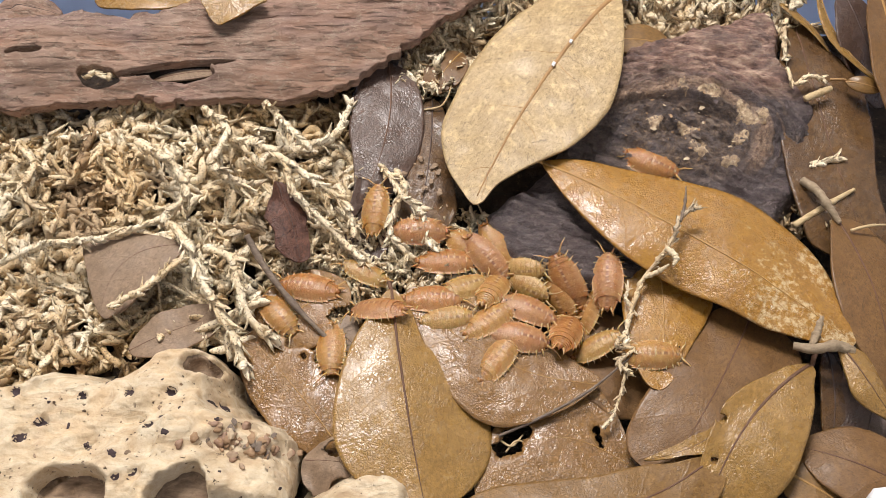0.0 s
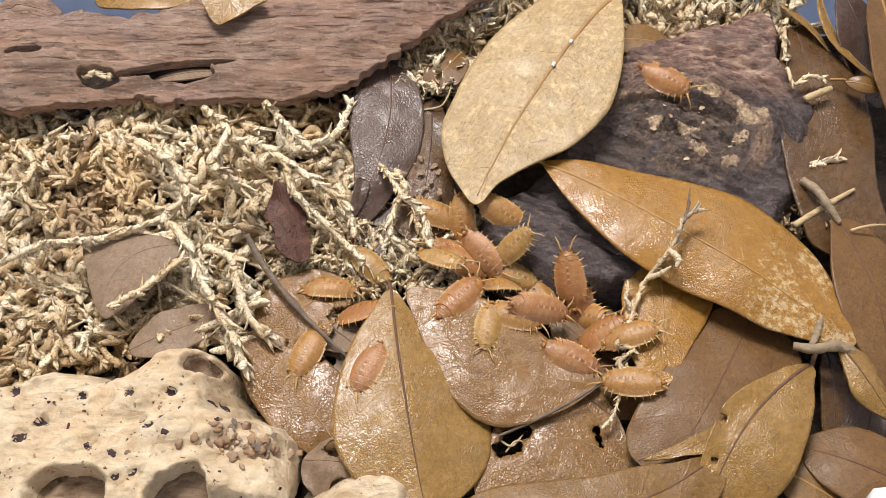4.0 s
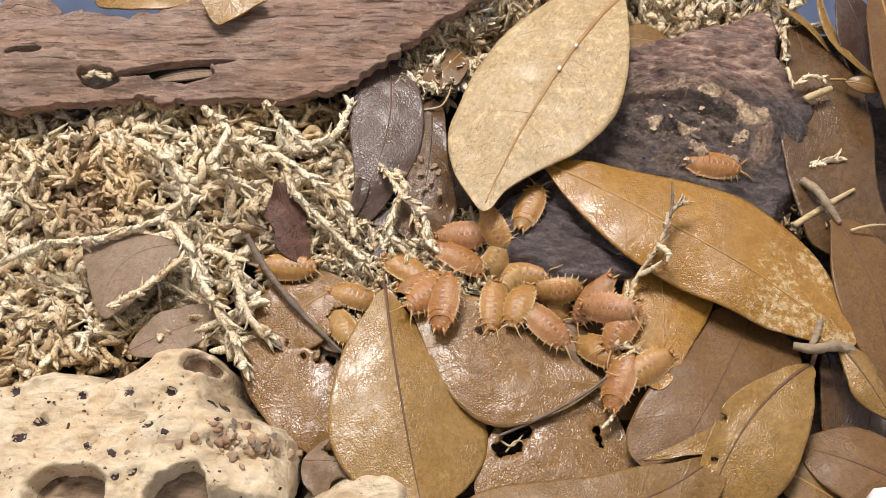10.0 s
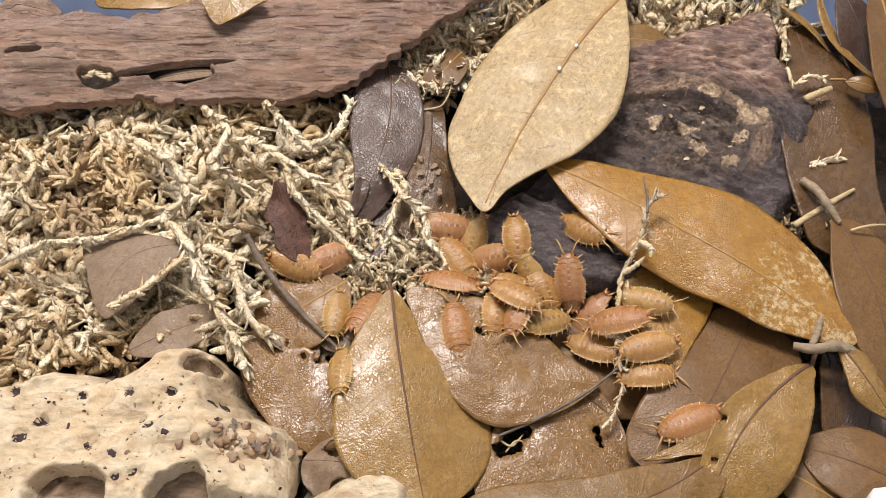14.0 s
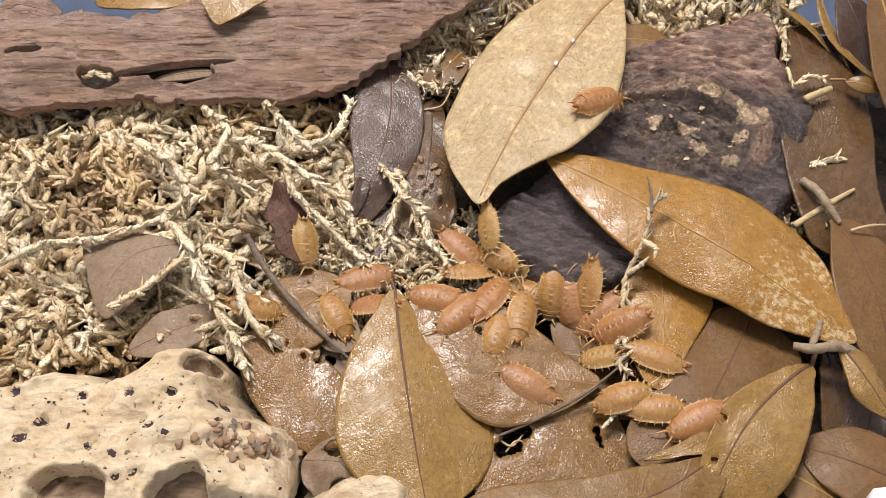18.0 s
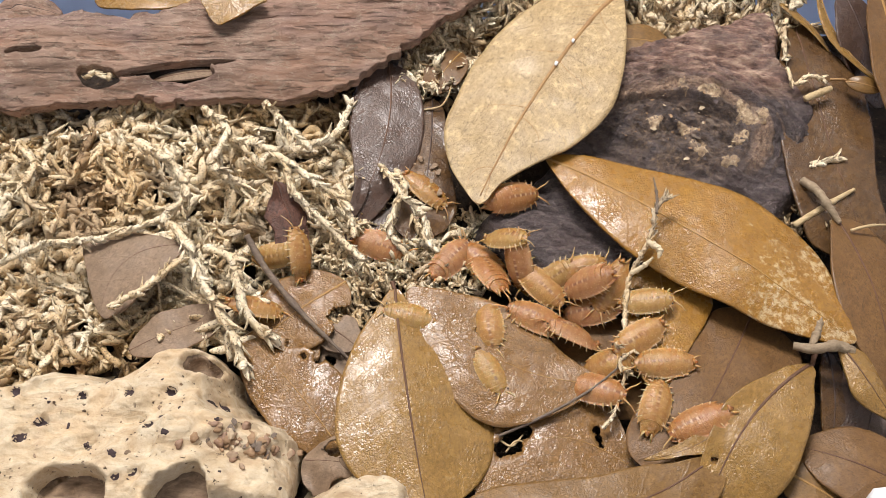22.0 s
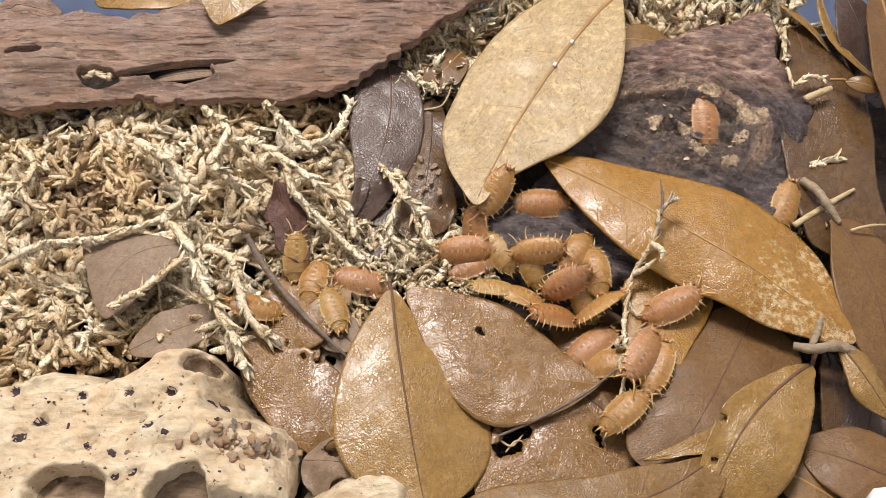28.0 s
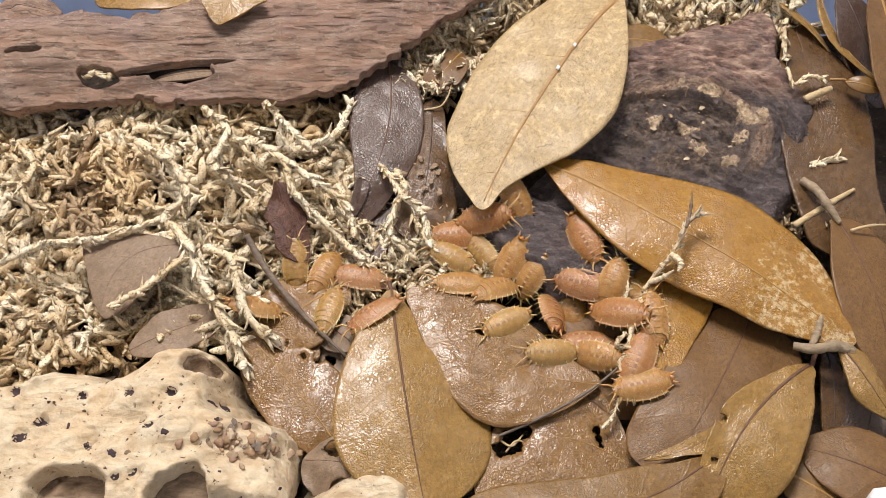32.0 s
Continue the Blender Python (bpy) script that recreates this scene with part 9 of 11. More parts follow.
    walk(PODS[16], crawl([(0, 19.9, -20.7, 5.8, -8, 4, -23), (0.5, 17.7, -22.0, 5.9, 5, 3, -3), (1, 17.5, -19.1, 5.8, -10, 22, 47), (1.5, 21.1, -23.1, 5.7, -1, 6, 27), (2, 23.8, -23.9, 5.3, 7, 8, 0), (2.5, 26.9, -27.4, 4.7, 12, 9, -10), (3, 23.3, -23.9, 5.4, -5, 7, -11), (3.5, 25.0, -23.5, 5.2, -5, 17, -0), (4, 22.4, -21.1, 7.5, 17, 17, -1), (4.5, 23.9, -26.4, 5.2, -6, 7, 5), (5, 21.1, -24.8, 9.6, 2, 6, -5), (5.5, 19.8, -25.2, 5.7, 6, 5, -15), (6, 19.8, -24.0, 7.8, -30, 5, -17), (6.5, 24.2, -25.2, 5.2, -2, 8, 1), (7, 24.3, -24.9, 7.2, 18, 8, 0), (7.5, 26.2, -24.8, 4.9, 2, 10, -13), (8, 22.3, -24.5, 7.5, -16, 7, -23), (8.5, 22.7, -26.7, 7.3, -1, 8, -35), (9, 26.2, -26.5, 6.9, 27, 8, -45), (9.5, 19.7, -25.6, 7.7, -30, 5, -19), (10, 23.7, -25.5, 7.2, -3, 7, -45), (10.5, 24.5, -31.4, -2.1, 0, 0, -84), (11, 24.8, -37.5, -2.4, 0, 0, -104), (11.5, 22.7, -30.4, 5.0, -12, 5, -81), (12, 17.9, -21.9, 7.9, 12, -1, -110), (12.5, 18.9, -20.7, 5.8, 7, -14, -105), (13, 17.9, -21.9, 5.9, -8, -1, -110), (13.5, 17.0, -27.3, 7.8, -4, 0, -116), (14, 17.9, -21.9, 7.9, 27, -1, -110), (14.5, 19.8, -25.1, 5.7, -15, -0, -112), (15, 21.0, -23.1, 5.7, -5, -4, -117), (15.5, 22.0, -26.1, 5.4, -2, 1, -108), (16, 20.1, -28.5, 5.5, -17, -3, -141), (16.5, 22.9, -26.8, 5.3, -13, -3, -136), (17, 25.0, -28.7, 4.8, -3, -3, -139), (17.5, 23.8, -36.8, 4.5, 9, -7, -182), (18, 19.1, -39.4, 4.8, -6, -4, -213), (18.5, 18.1, -34.9, 5.2, -6, -4, -166), (19, 20.5, -30.5, 5.3, 2, -0, -124), (19.5, 21.0, -29.0, 5.4, -18, -2, -135), (20, 20.7, -24.6, 5.7, -2, -5, -180), (20.5, 23.0, -22.7, 5.5, 3, -14, -168), (21, 26.8, -24.2, 6.9, -3, -12, -203), (21.5, 31.1, -28.0, 4.0, 6, -16, -175), (22, 29.7, -26.2, 4.3, 33, -18, -197), (22.5, 30.2, -27.1, 4.2, 29, -18, -187), (23, 31.5, -30.8, 3.8, -7, -7, -180), (23.5, 27.9, -26.5, 4.6, -6, -22, -162), (24, 24.4, -22.7, 5.3, 9, -31, -158), (24.5, 28.8, -27.5, 4.4, -7, -10, -193), (25, 29.6, -28.3, 4.3, -3, -12, -180), (25.5, 30.0, -29.8, 4.1, 1, -9, -181), (26, 33.4, -27.4, 2.5, 18, -3, -178), (26.5, 30.8, -29.7, 3.9, -10, -11, -169), (27, 32.5, -28.4, 3.6, 4, -16, -145), (27.5, 33.6, -30.6, 3.5, 8, -4, -150), (28, 34.7, -28.6, 2.7, 14, 5, -144), (28.5, 34.9, -28.6, 2.7, 26, 9, -177), (29, 36.0, -26.2, 2.1, -13, 32, -231), (29.5, 31.2, -27.4, 6.0, -2, 1, -243), (30, 34.6, -23.6, -0.6, -17, 32, -231), (30.5, 31.3, -18.6, -3.8, -14, -19, -230), (31, 21.7, -9.4, 5.8, -58, 0, -215), (31.5, 28.4, -11.5, 8.0, -43, -32, -241), (32, 33.5, -13.7, 5.8, -23, 8, -203)]))
    walk(PODS[17], crawl([(0, 19.6, -8.4, 3.4, 38, -24, -12), (0.5, 18.7, -6.6, 8.7, -2, -2, -30), (1, 17.6, -2.2, 6.8, 28, 5, -56), (1.5, 21.3, -5.9, 8.8, 43, 25, -62), (2, 21.7, -10.2, 4.7, -2, 23, -46), (2.5, 15.2, -9.7, 5.4, -18, 17, -33), (3, 19.2, -9.9, 3.4, 43, 14, -35), (3.5, 20.1, -11.6, 2.5, 52, 10, -29), (4, 17.3, -9.7, 3.2, 4, 13, -22), (4.5, 21.6, -11.2, 1.6, 28, -14, -22), (5, 19.2, -8.7, 2.8, 38, -32, 17), (5.5, 21.9, -11.2, 1.7, 18, -32, 15), (6, 23.1, -9.5, 4.7, 26, -32, 33), (6.5, 24.6, -11.8, 3.4, 33, -32, 19), (7, 24.7, -11.8, 3.5, 18, -32, 33), (7.5, 23.1, -11.5, 2.4, 23, -27, -9), (8, 18.1, -11.9, 2.5, 1, 18, -23), (8.5, 14.4, -9.5, 1.5, 2, 8, -21), (9, 17.5, -13.3, 3.9, -43, 10, -34), (9.5, 15.5, -12.1, 4.1, -28, 31, -1), (10, 17.6, -11.4, 2.7, 38, 12, 43), (10.5, 15.4, -12.3, 2.3, -38, 26, 14), (11, 19.7, -12.5, 2.3, -2, 11, 0), (11.5, 19.0, -15.5, 4.8, -13, 40, 6), (12, 17.9, -14.4, 2.6, -38, 30, 6), (12.5, 20.8, -18.5, 7.3, -43, 36, 9), (13, 23.2, -25.0, 5.3, 11, 5, 32), (13.5, 26.4, -24.8, 6.9, 38, 37, 57), (14, 24.3, -23.8, 5.3, -0, 18, 22), (14.5, 26.3, -24.0, 5.0, 4, 32, 30), (15, 29.6, -20.9, -1.8, 36, 32, 56), (15.5, 28.8, -24.2, 4.3, 18, 32, 83), (16, 30.3, -24.5, 2.8, 28, 32, 70), (16.5, 33.4, -24.4, -0.5, 12, 32, 93), (17, 34.4, -25.0, -0.1, -19, 32, 104), (17.5, 36.5, -29.2, 3.3, -20, 27, 147), (18, 37.6, -32.2, 4.6, 12, 26, 180), (18.5, 34.9, -35.6, 3.6, 12, 13, 163), (19, 33.3, -32.3, 3.5, -1, -2, 124), (19.5, 26.0, -38.8, 4.2, 2, -7, 162), (20, 22.6, -48.8, 3.2, -10, 2, 190), (20.5, 22.8, -46.2, 4.2, -24, -4, 182), (21, 19.9, -42.9, 4.7, -4, 3, 230), (21.5, 14.8, -42.8, 4.6, 10, 12, 278), (22, 10.5, -36.3, 5.3, -5, 5, 297), (22.5, 12.3, -42.8, 4.4, 2, 15, 281), (23, 11.8, -41.3, 4.7, 5, 13, 250), (23.5, 7.4, -36.6, 5.1, 12, 7, 263), (24, 3.4, -21.4, 6.0, -3, -0, 297), (24.5, 6.3, -20.8, 6.1, 0, 0, 261), (25, 11.9, -21.5, 8.1, 29, 8, 223), (25.5, 9.7, -19.5, 6.1, -10, -1, 211), (26, 12.6, -20.8, 8.1, -0, 8, 217), (26.5, 11.8, -20.5, 6.1, 6, -1, 184), (27, 13.1, -16.2, 7.8, -13, -1, 188), (27.5, 12.6, -14.5, 7.2, 13, -8, 186), (28, 12.1, -14.9, 5.6, 31, -10, 180), (28.5, 9.3, -12.7, 6.4, 58, 3, 172), (29, 12.0, -15.6, 5.8, 16, -7, 180), (29.5, 15.0, -22.7, 6.0, -0, -2, 190), (30, 18.8, -23.6, 5.8, 9, -4, 186), (30.5, 10.9, -26.1, 6.0, -11, -0, 176), (31, 1.8, -25.9, 5.8, -4, 0, 158), (31.5, 7.5, -26.4, 6.0, 2, 0, 160), (32, 14.8, -24.2, 6.0, -11, -1, 207)]))
    walk(PODS[18], crawl([(0, 30.0, -12.5, 5.6, -33, -32, 123), (0.5, 34.6, -13.5, 6.8, -28, -9, 128), (1, 35.2, -15.0, 5.8, -18, -32, 85), (1.5, 36.9, -15.2, 6.9, -38, -21, 96), (2, 33.5, -13.7, 5.8, -28, -32, 90), (2.5, 30.2, -12.7, 5.4, -23, -32, 116), (3, 30.5, -12.2, 6.1, -33, -32, 95), (3.5, 31.1, -11.7, 6.7, -18, -32, 87), (4, 30.7, -12.5, 5.8, -23, -32, 100), (4.5, 29.7, -13.5, 4.3, -18, -32, 119), (5, 35.0, -10.2, 7.7, -10, -12, 86), (5.5, 31.5, -12.2, 6.3, -24, -32, 100), (6, 32.5, -11.9, 6.9, -3, -32, 90), (6.5, 39.9, -13.5, 8.0, -31, -12, 91), (7, 43.8, -18.3, 8.7, -14, -15, 76), (7.5, 49.8, -19.9, 3.1, 0, 0, 128), (8, 50.8, -20.6, 2.9, 0, 0, 162), (8.5, 49.5, -21.6, 2.4, 0, 0, 157), (9, 50.8, -20.6, 2.9, 0, 0, 162), (9.5, 47.5, -23.9, 8.8, 7, 6, 211), (10, 41.6, -25.8, 8.0, 11, 17, 238), (10.5, 46.0, -25.2, 8.6, -3, 5, 198), (11, 47.7, -28.2, 8.4, 3, 1, 169), (11.5, 45.2, -27.0, 8.5, -14, 5, 185), (12, 39.0, -24.9, 6.3, 1, 32, 191), (12.5, 33.7, -23.6, -1.1, 33, 7, 191), (13, 38.2, -24.8, 5.0, -1, 32, 191), (13.5, 40.8, -25.3, 7.8, -3, 32, 195), (14, 40.3, -25.5, 9.5, 10, 23, 180), (14.5, 41.2, -26.4, 9.9, 26, 23, 180), (15, 36.5, -25.6, 2.3, 1, 32, 181), (15.5, 43.2, -25.3, 10.3, -2, 8, 181), (16, 38.5, -24.8, 5.4, 3, 32, 183), (16.5, 40.9, -26.4, 7.9, -13, 32, 185), (17, 41.1, -26.3, 7.9, -0, 31, 191), (17.5, 41.9, -23.6, 8.2, 4, 26, 182), (18, 41.2, -25.8, 7.9, -9, 32, 191), (18.5, 40.5, -25.0, 7.8, 1, 31, 209), (19, 39.4, -26.1, 6.5, 33, 27, 239), (19.5, 37.7, -25.8, 3.9, 38, 31, 237), (20, 31.6, -28.2, 3.8, -14, -27, 230), (20.5, 31.4, -28.8, 3.9, -10, -25, 248), (21, 31.8, -26.9, 7.6, 2, -25, 294), (21.5, 34.6, -34.1, 3.5, -11, -9, 324), (22, 34.6, -40.0, 3.8, 3, -15, 338), (22.5, 37.0, -40.7, 5.1, -8, -22, 374), (23, 44.2, -39.3, 7.1, -8, -6, 360), (23.5, 48.5, -36.5, 9.6, -14, -15, 375), (24, 48.1, -34.3, 9.7, 19, -13, 360), (24.5, 49.3, -31.6, 8.0, 16, -2, 352), (25, 48.2, -33.3, 7.8, 1, -3, 354), (25.5, 46.8, -31.7, 7.9, 8, -3, 359), (26, 49.7, -27.3, 8.5, 15, -1, 356), (26.5, 51.1, -30.0, 8.3, -7, -4, 382), (27, 49.4, -22.9, 8.9, 8, -9, 382), (27.5, 50.9, -22.9, 8.9, 13, -13, 390), (28, 53.1, -21.7, 9.9, 7, -17, 381), (28.5, 51.0, -21.4, 9.4, 11, -16, 382), (29, 49.5, -24.5, 8.7, 10, -6, 381), (29.5, 50.7, -20.5, 2.9, 0, 0, 415), (30, 50.2, -20.2, 3.0, 0, 0, 402), (30.5, 48.9, -19.5, 9.8, 23, -14, 360), (31, 36.9, -13.5, 7.4, 33, -9, 342), (31.5, 38.9, -17.3, 7.4, 18, -19, 331), (32, 41.4, -22.6, 8.1, 8, -25, 337)]))
    walk(PODS[19], crawl([(0, 28.3, -15.6, 2.6, 37, 32, -66), (0.5, 30.2, -18.4, -2.9, 3, 30, -56), (1, 26.2, -16.5, 0.2, 5, 20, 0), (1.5, 26.8, -20.2, 1.6, -28, 32, -16), (2, 26.2, -16.5, 0.2, 1, 21, -45), (2.5, 25.8, -18.9, 1.6, -38, -13, -56), (3, 25.7, -14.4, 3.6, 28, 26, -51), (3.5, 25.5, -13.2, 6.6, 43, 18, -42), (4, 23.5, -14.2, 0.9, 5, 6, -57), (4.5, 27.9, -14.9, 3.5, 13, 28, -31), (5, 25.0, -15.5, 0.9, 7, 12, -33), (5.5, 23.4, -12.3, 3.9, 58, -3, -32), (6, 21.7, -13.7, 2.4, -14, -3, -34), (6.5, 29.2, -11.6, 8.2, 28, 22, -42), (7, 28.8, -14.5, 4.2, 58, 32, -35), (7.5, 28.0, -16.9, 1.4, -20, 32, -36), (8, 24.7, -14.7, 3.1, 18, -10, 17), (8.5, 32.2, -14.4, 5.6, 43, -32, 26), (9, 31.9, -15.0, 4.1, -2, -32, 42), (9.5, 30.2, -13.0, 7.1, 13, -25, 1), (10, 27.3, -14.4, 4.0, 43, -15, 0), (10.5, 29.7, -14.4, 4.7, 58, -12, -11), (11, 27.3, -15.6, 0.7, 23, 28, -35), (11.5, 29.5, -14.8, 2.0, 28, 32, -60), (12, 27.8, -15.1, 3.1, 57, 32, -66), (12.5, 26.3, -12.0, 6.5, -2, 32, -70), (13, 28.8, -15.3, 3.1, 8, 32, -85), (13.5, 25.9, -16.1, 2.6, 6, 17, -67), (14, 24.7, -14.2, 3.4, -6, 22, -66), (14.5, 26.3, -13.6, 2.5, 23, 32, -72), (15, 24.3, -10.5, 8.7, 32, 32, -111), (15.5, 23.7, -15.4, 0.9, 5, -8, -99), (16, 25.3, -12.3, 5.5, 13, 32, -87), (16.5, 23.5, -16.5, 1.4, -23, -21, -97), (17, 25.2, -15.1, 1.0, 9, 12, -102), (17.5, 27.2, -13.1, 5.5, -29, 32, -111), (18, 26.3, -14.7, 3.4, 5, 30, -98), (18.5, 26.8, -15.3, 2.9, -6, 22, -119), (19, 24.7, -13.3, 1.9, 18, 30, -84), (19.5, 26.7, -13.7, 2.6, 23, 32, -49), (20, 26.7, -13.0, 5.4, 43, 29, -46), (20.5, 27.3, -12.3, 6.7, 58, 32, -55), (21, 33.5, -12.5, 6.7, 23, 24, -67), (21.5, 31.9, -14.4, 7.2, 28, -9, -20), (22, 33.0, -10.6, 7.5, 24, -11, 11), (22.5, 32.7, -5.8, 7.6, -11, -9, 41), (23, 32.8, -7.1, 7.6, -4, -3, 96), (23.5, 35.7, -13.4, 9.2, -13, -10, 114), (24, 34.5, -10.7, 7.6, -19, -10, 103), (24.5, 34.1, -9.9, 7.6, -17, 1, 147), (25, 36.6, -9.7, 9.8, 9, 16, 180), (25.5, 37.0, -10.9, 7.7, 2, 11, 171), (26, 37.5, -10.0, 9.9, -34, 11, 156), (26.5, 34.6, -10.5, 7.6, -15, 0, 139), (27, 33.9, -11.3, 7.4, -14, -2, 134), (27.5, 36.5, -10.5, 7.7, -21, -3, 103), (28, 36.6, -10.7, 7.7, -11, -5, 98), (28.5, 38.4, -11.8, 7.8, -10, -15, 83), (29, 36.6, -10.1, 7.8, -17, -13, 77), (29.5, 36.1, -10.1, 9.8, -22, -6, 92), (30, 40.9, -11.5, 9.1, -23, -9, 112), (30.5, 38.1, -7.2, 10.9, 2, -1, 117), (31, 40.0, -6.3, 11.3, -33, 1, 122), (31.5, 39.6, -8.2, 9.8, -28, -28, 89), (32, 40.3, -14.4, 7.9, -3, -22, 68)]))
    walk(PODS[20], crawl([(0, 35.3, -19.1, 0.6, -38, -32, 59), (0.5, 34.7, -18.5, 2.0, -30, -23, 37), (1, 37.3, -26.4, 3.6, -10, -32, 11), (1.5, 39.6, -22.7, 7.5, 20, -32, -0), (2, 37.1, -22.4, 3.6, -33, -32, 32), (2.5, 36.7, -21.3, 2.7, 28, -32, -10), (3, 37.3, -20.3, 4.2, 38, -32, -35), (3.5, 36.3, -18.3, 3.4, 18, -32, -41), (4, 34.7, -18.9, -0.3, 28, -32, -40), (4.5, 32.5, -16.4, 3.8, 43, 41, -63), (5, 30.7, -19.3, -3.7, -26, 13, -43), (5.5, 31.9, -15.4, 3.3, 13, 34, -40), (6, 29.9, -15.6, 2.7, 43, 41, -51), (6.5, 30.0, -15.6, 4.7, 58, -13, 2), (7, 35.5, -15.3, 5.7, 10, -32, 32), (7.5, 34.8, -14.5, 5.9, 21, -32, 31), (8, 34.6, -16.1, 3.6, 38, -32, 11), (8.5, 34.4, -16.1, 7.3, -4, -23, 33), (9, 34.5, -13.6, 10.7, -11, -23, 68), (9.5, 31.0, -2.8, 7.7, 5, -4, 61), (10, 21.6, 7.2, 7.8, -6, -3, 67), (10.5, 19.0, 5.3, 7.7, -1, -3, 42), (11, 19.2, -0.9, 7.3, 5, -17, 49), (11.5, 21.1, 3.9, 7.7, 11, -2, 52), (12, 20.8, -0.2, 7.5, -6, -8, 53), (12.5, 20.4, 1.5, 7.5, -2, -5, 60), (13, 24.5, 10.6, 7.6, 38, -23, 44), (13.5, 27.2, 5.8, 7.7, -13, -15, 26), (14, 34.7, -0.1, 9.2, 28, -19, -42), (14.5, 35.3, -2.8, 8.5, 33, -8, -52), (15, 36.5, -6.3, 8.1, 18, -1, -63), (15.5, 37.0, -5.0, 8.9, 23, 12, -75), (16, 37.3, -9.7, 7.9, 21, 11, -95), (16.5, 35.5, -12.7, 7.3, 26, 23, -87), (17, 35.5, -15.3, 5.7, 23, 32, -95), (17.5, 35.7, -11.5, 7.5, 6, 19, -98), (18, 35.2, -14.6, 6.2, 38, 32, -99), (18.5, 37.4, -11.5, 7.7, -4, 20, -109), (19, 37.3, -15.2, 7.2, 17, 32, -108), (19.5, 33.2, -17.9, -1.9, 3, 32, -139), (20, 35.9, -15.6, 5.9, 0, 32, -129), (20.5, 39.2, -13.3, 7.8, -4, 31, -146), (21, 38.6, -17.5, 7.1, 7, 32, -158), (21.5, 42.6, -17.3, 8.4, 21, 22, -129), (22, 39.7, -15.4, 7.7, 4, 27, -121), (22.5, 41.1, -16.0, 8.0, 12, 20, -119), (23, 40.3, -13.4, 8.1, 26, 25, -112), (23.5, 64.4, -5.1, 15.2, -10, -1, -136), (24, 85.1, 8.9, 6.6, -19, -4, -158), (24.5, 76.2, -3.6, 6.7, 0, 0, -136), (25, 70.7, -12.6, 7.9, 0, 0, -132), (25.5, 72.2, -7.7, 7.8, 0, 0, -126), (26, 74.6, -7.8, 7.3, 0, 0, -117), (26.5, 79.1, -4.0, 11.1, -18, -32, -115), (27, 80.4, 4.8, 6.8, -29, -6, -112), (27.5, 82.8, 5.4, 6.0, -25, 20, -105), (28, 86.2, 9.2, 6.3, -6, 13, -112), (28.5, 79.4, -0.6, 0.7, 0, 0, -144), (29, 67.5, -8.6, 8.2, 0, 0, -134), (29.5, 68.4, -9.2, 8.2, 0, 0, -105), (30, 67.5, -8.6, 8.2, 0, 0, -134), (30.5, 66.5, -8.9, 8.3, 0, 0, -111), (31, 67.5, -8.6, 8.2, 0, 0, -134), (31.5, 67.7, -7.7, 8.3, 0, 0, -116), (32, 67.5, -8.6, 8.2, 0, 0, -134)]))
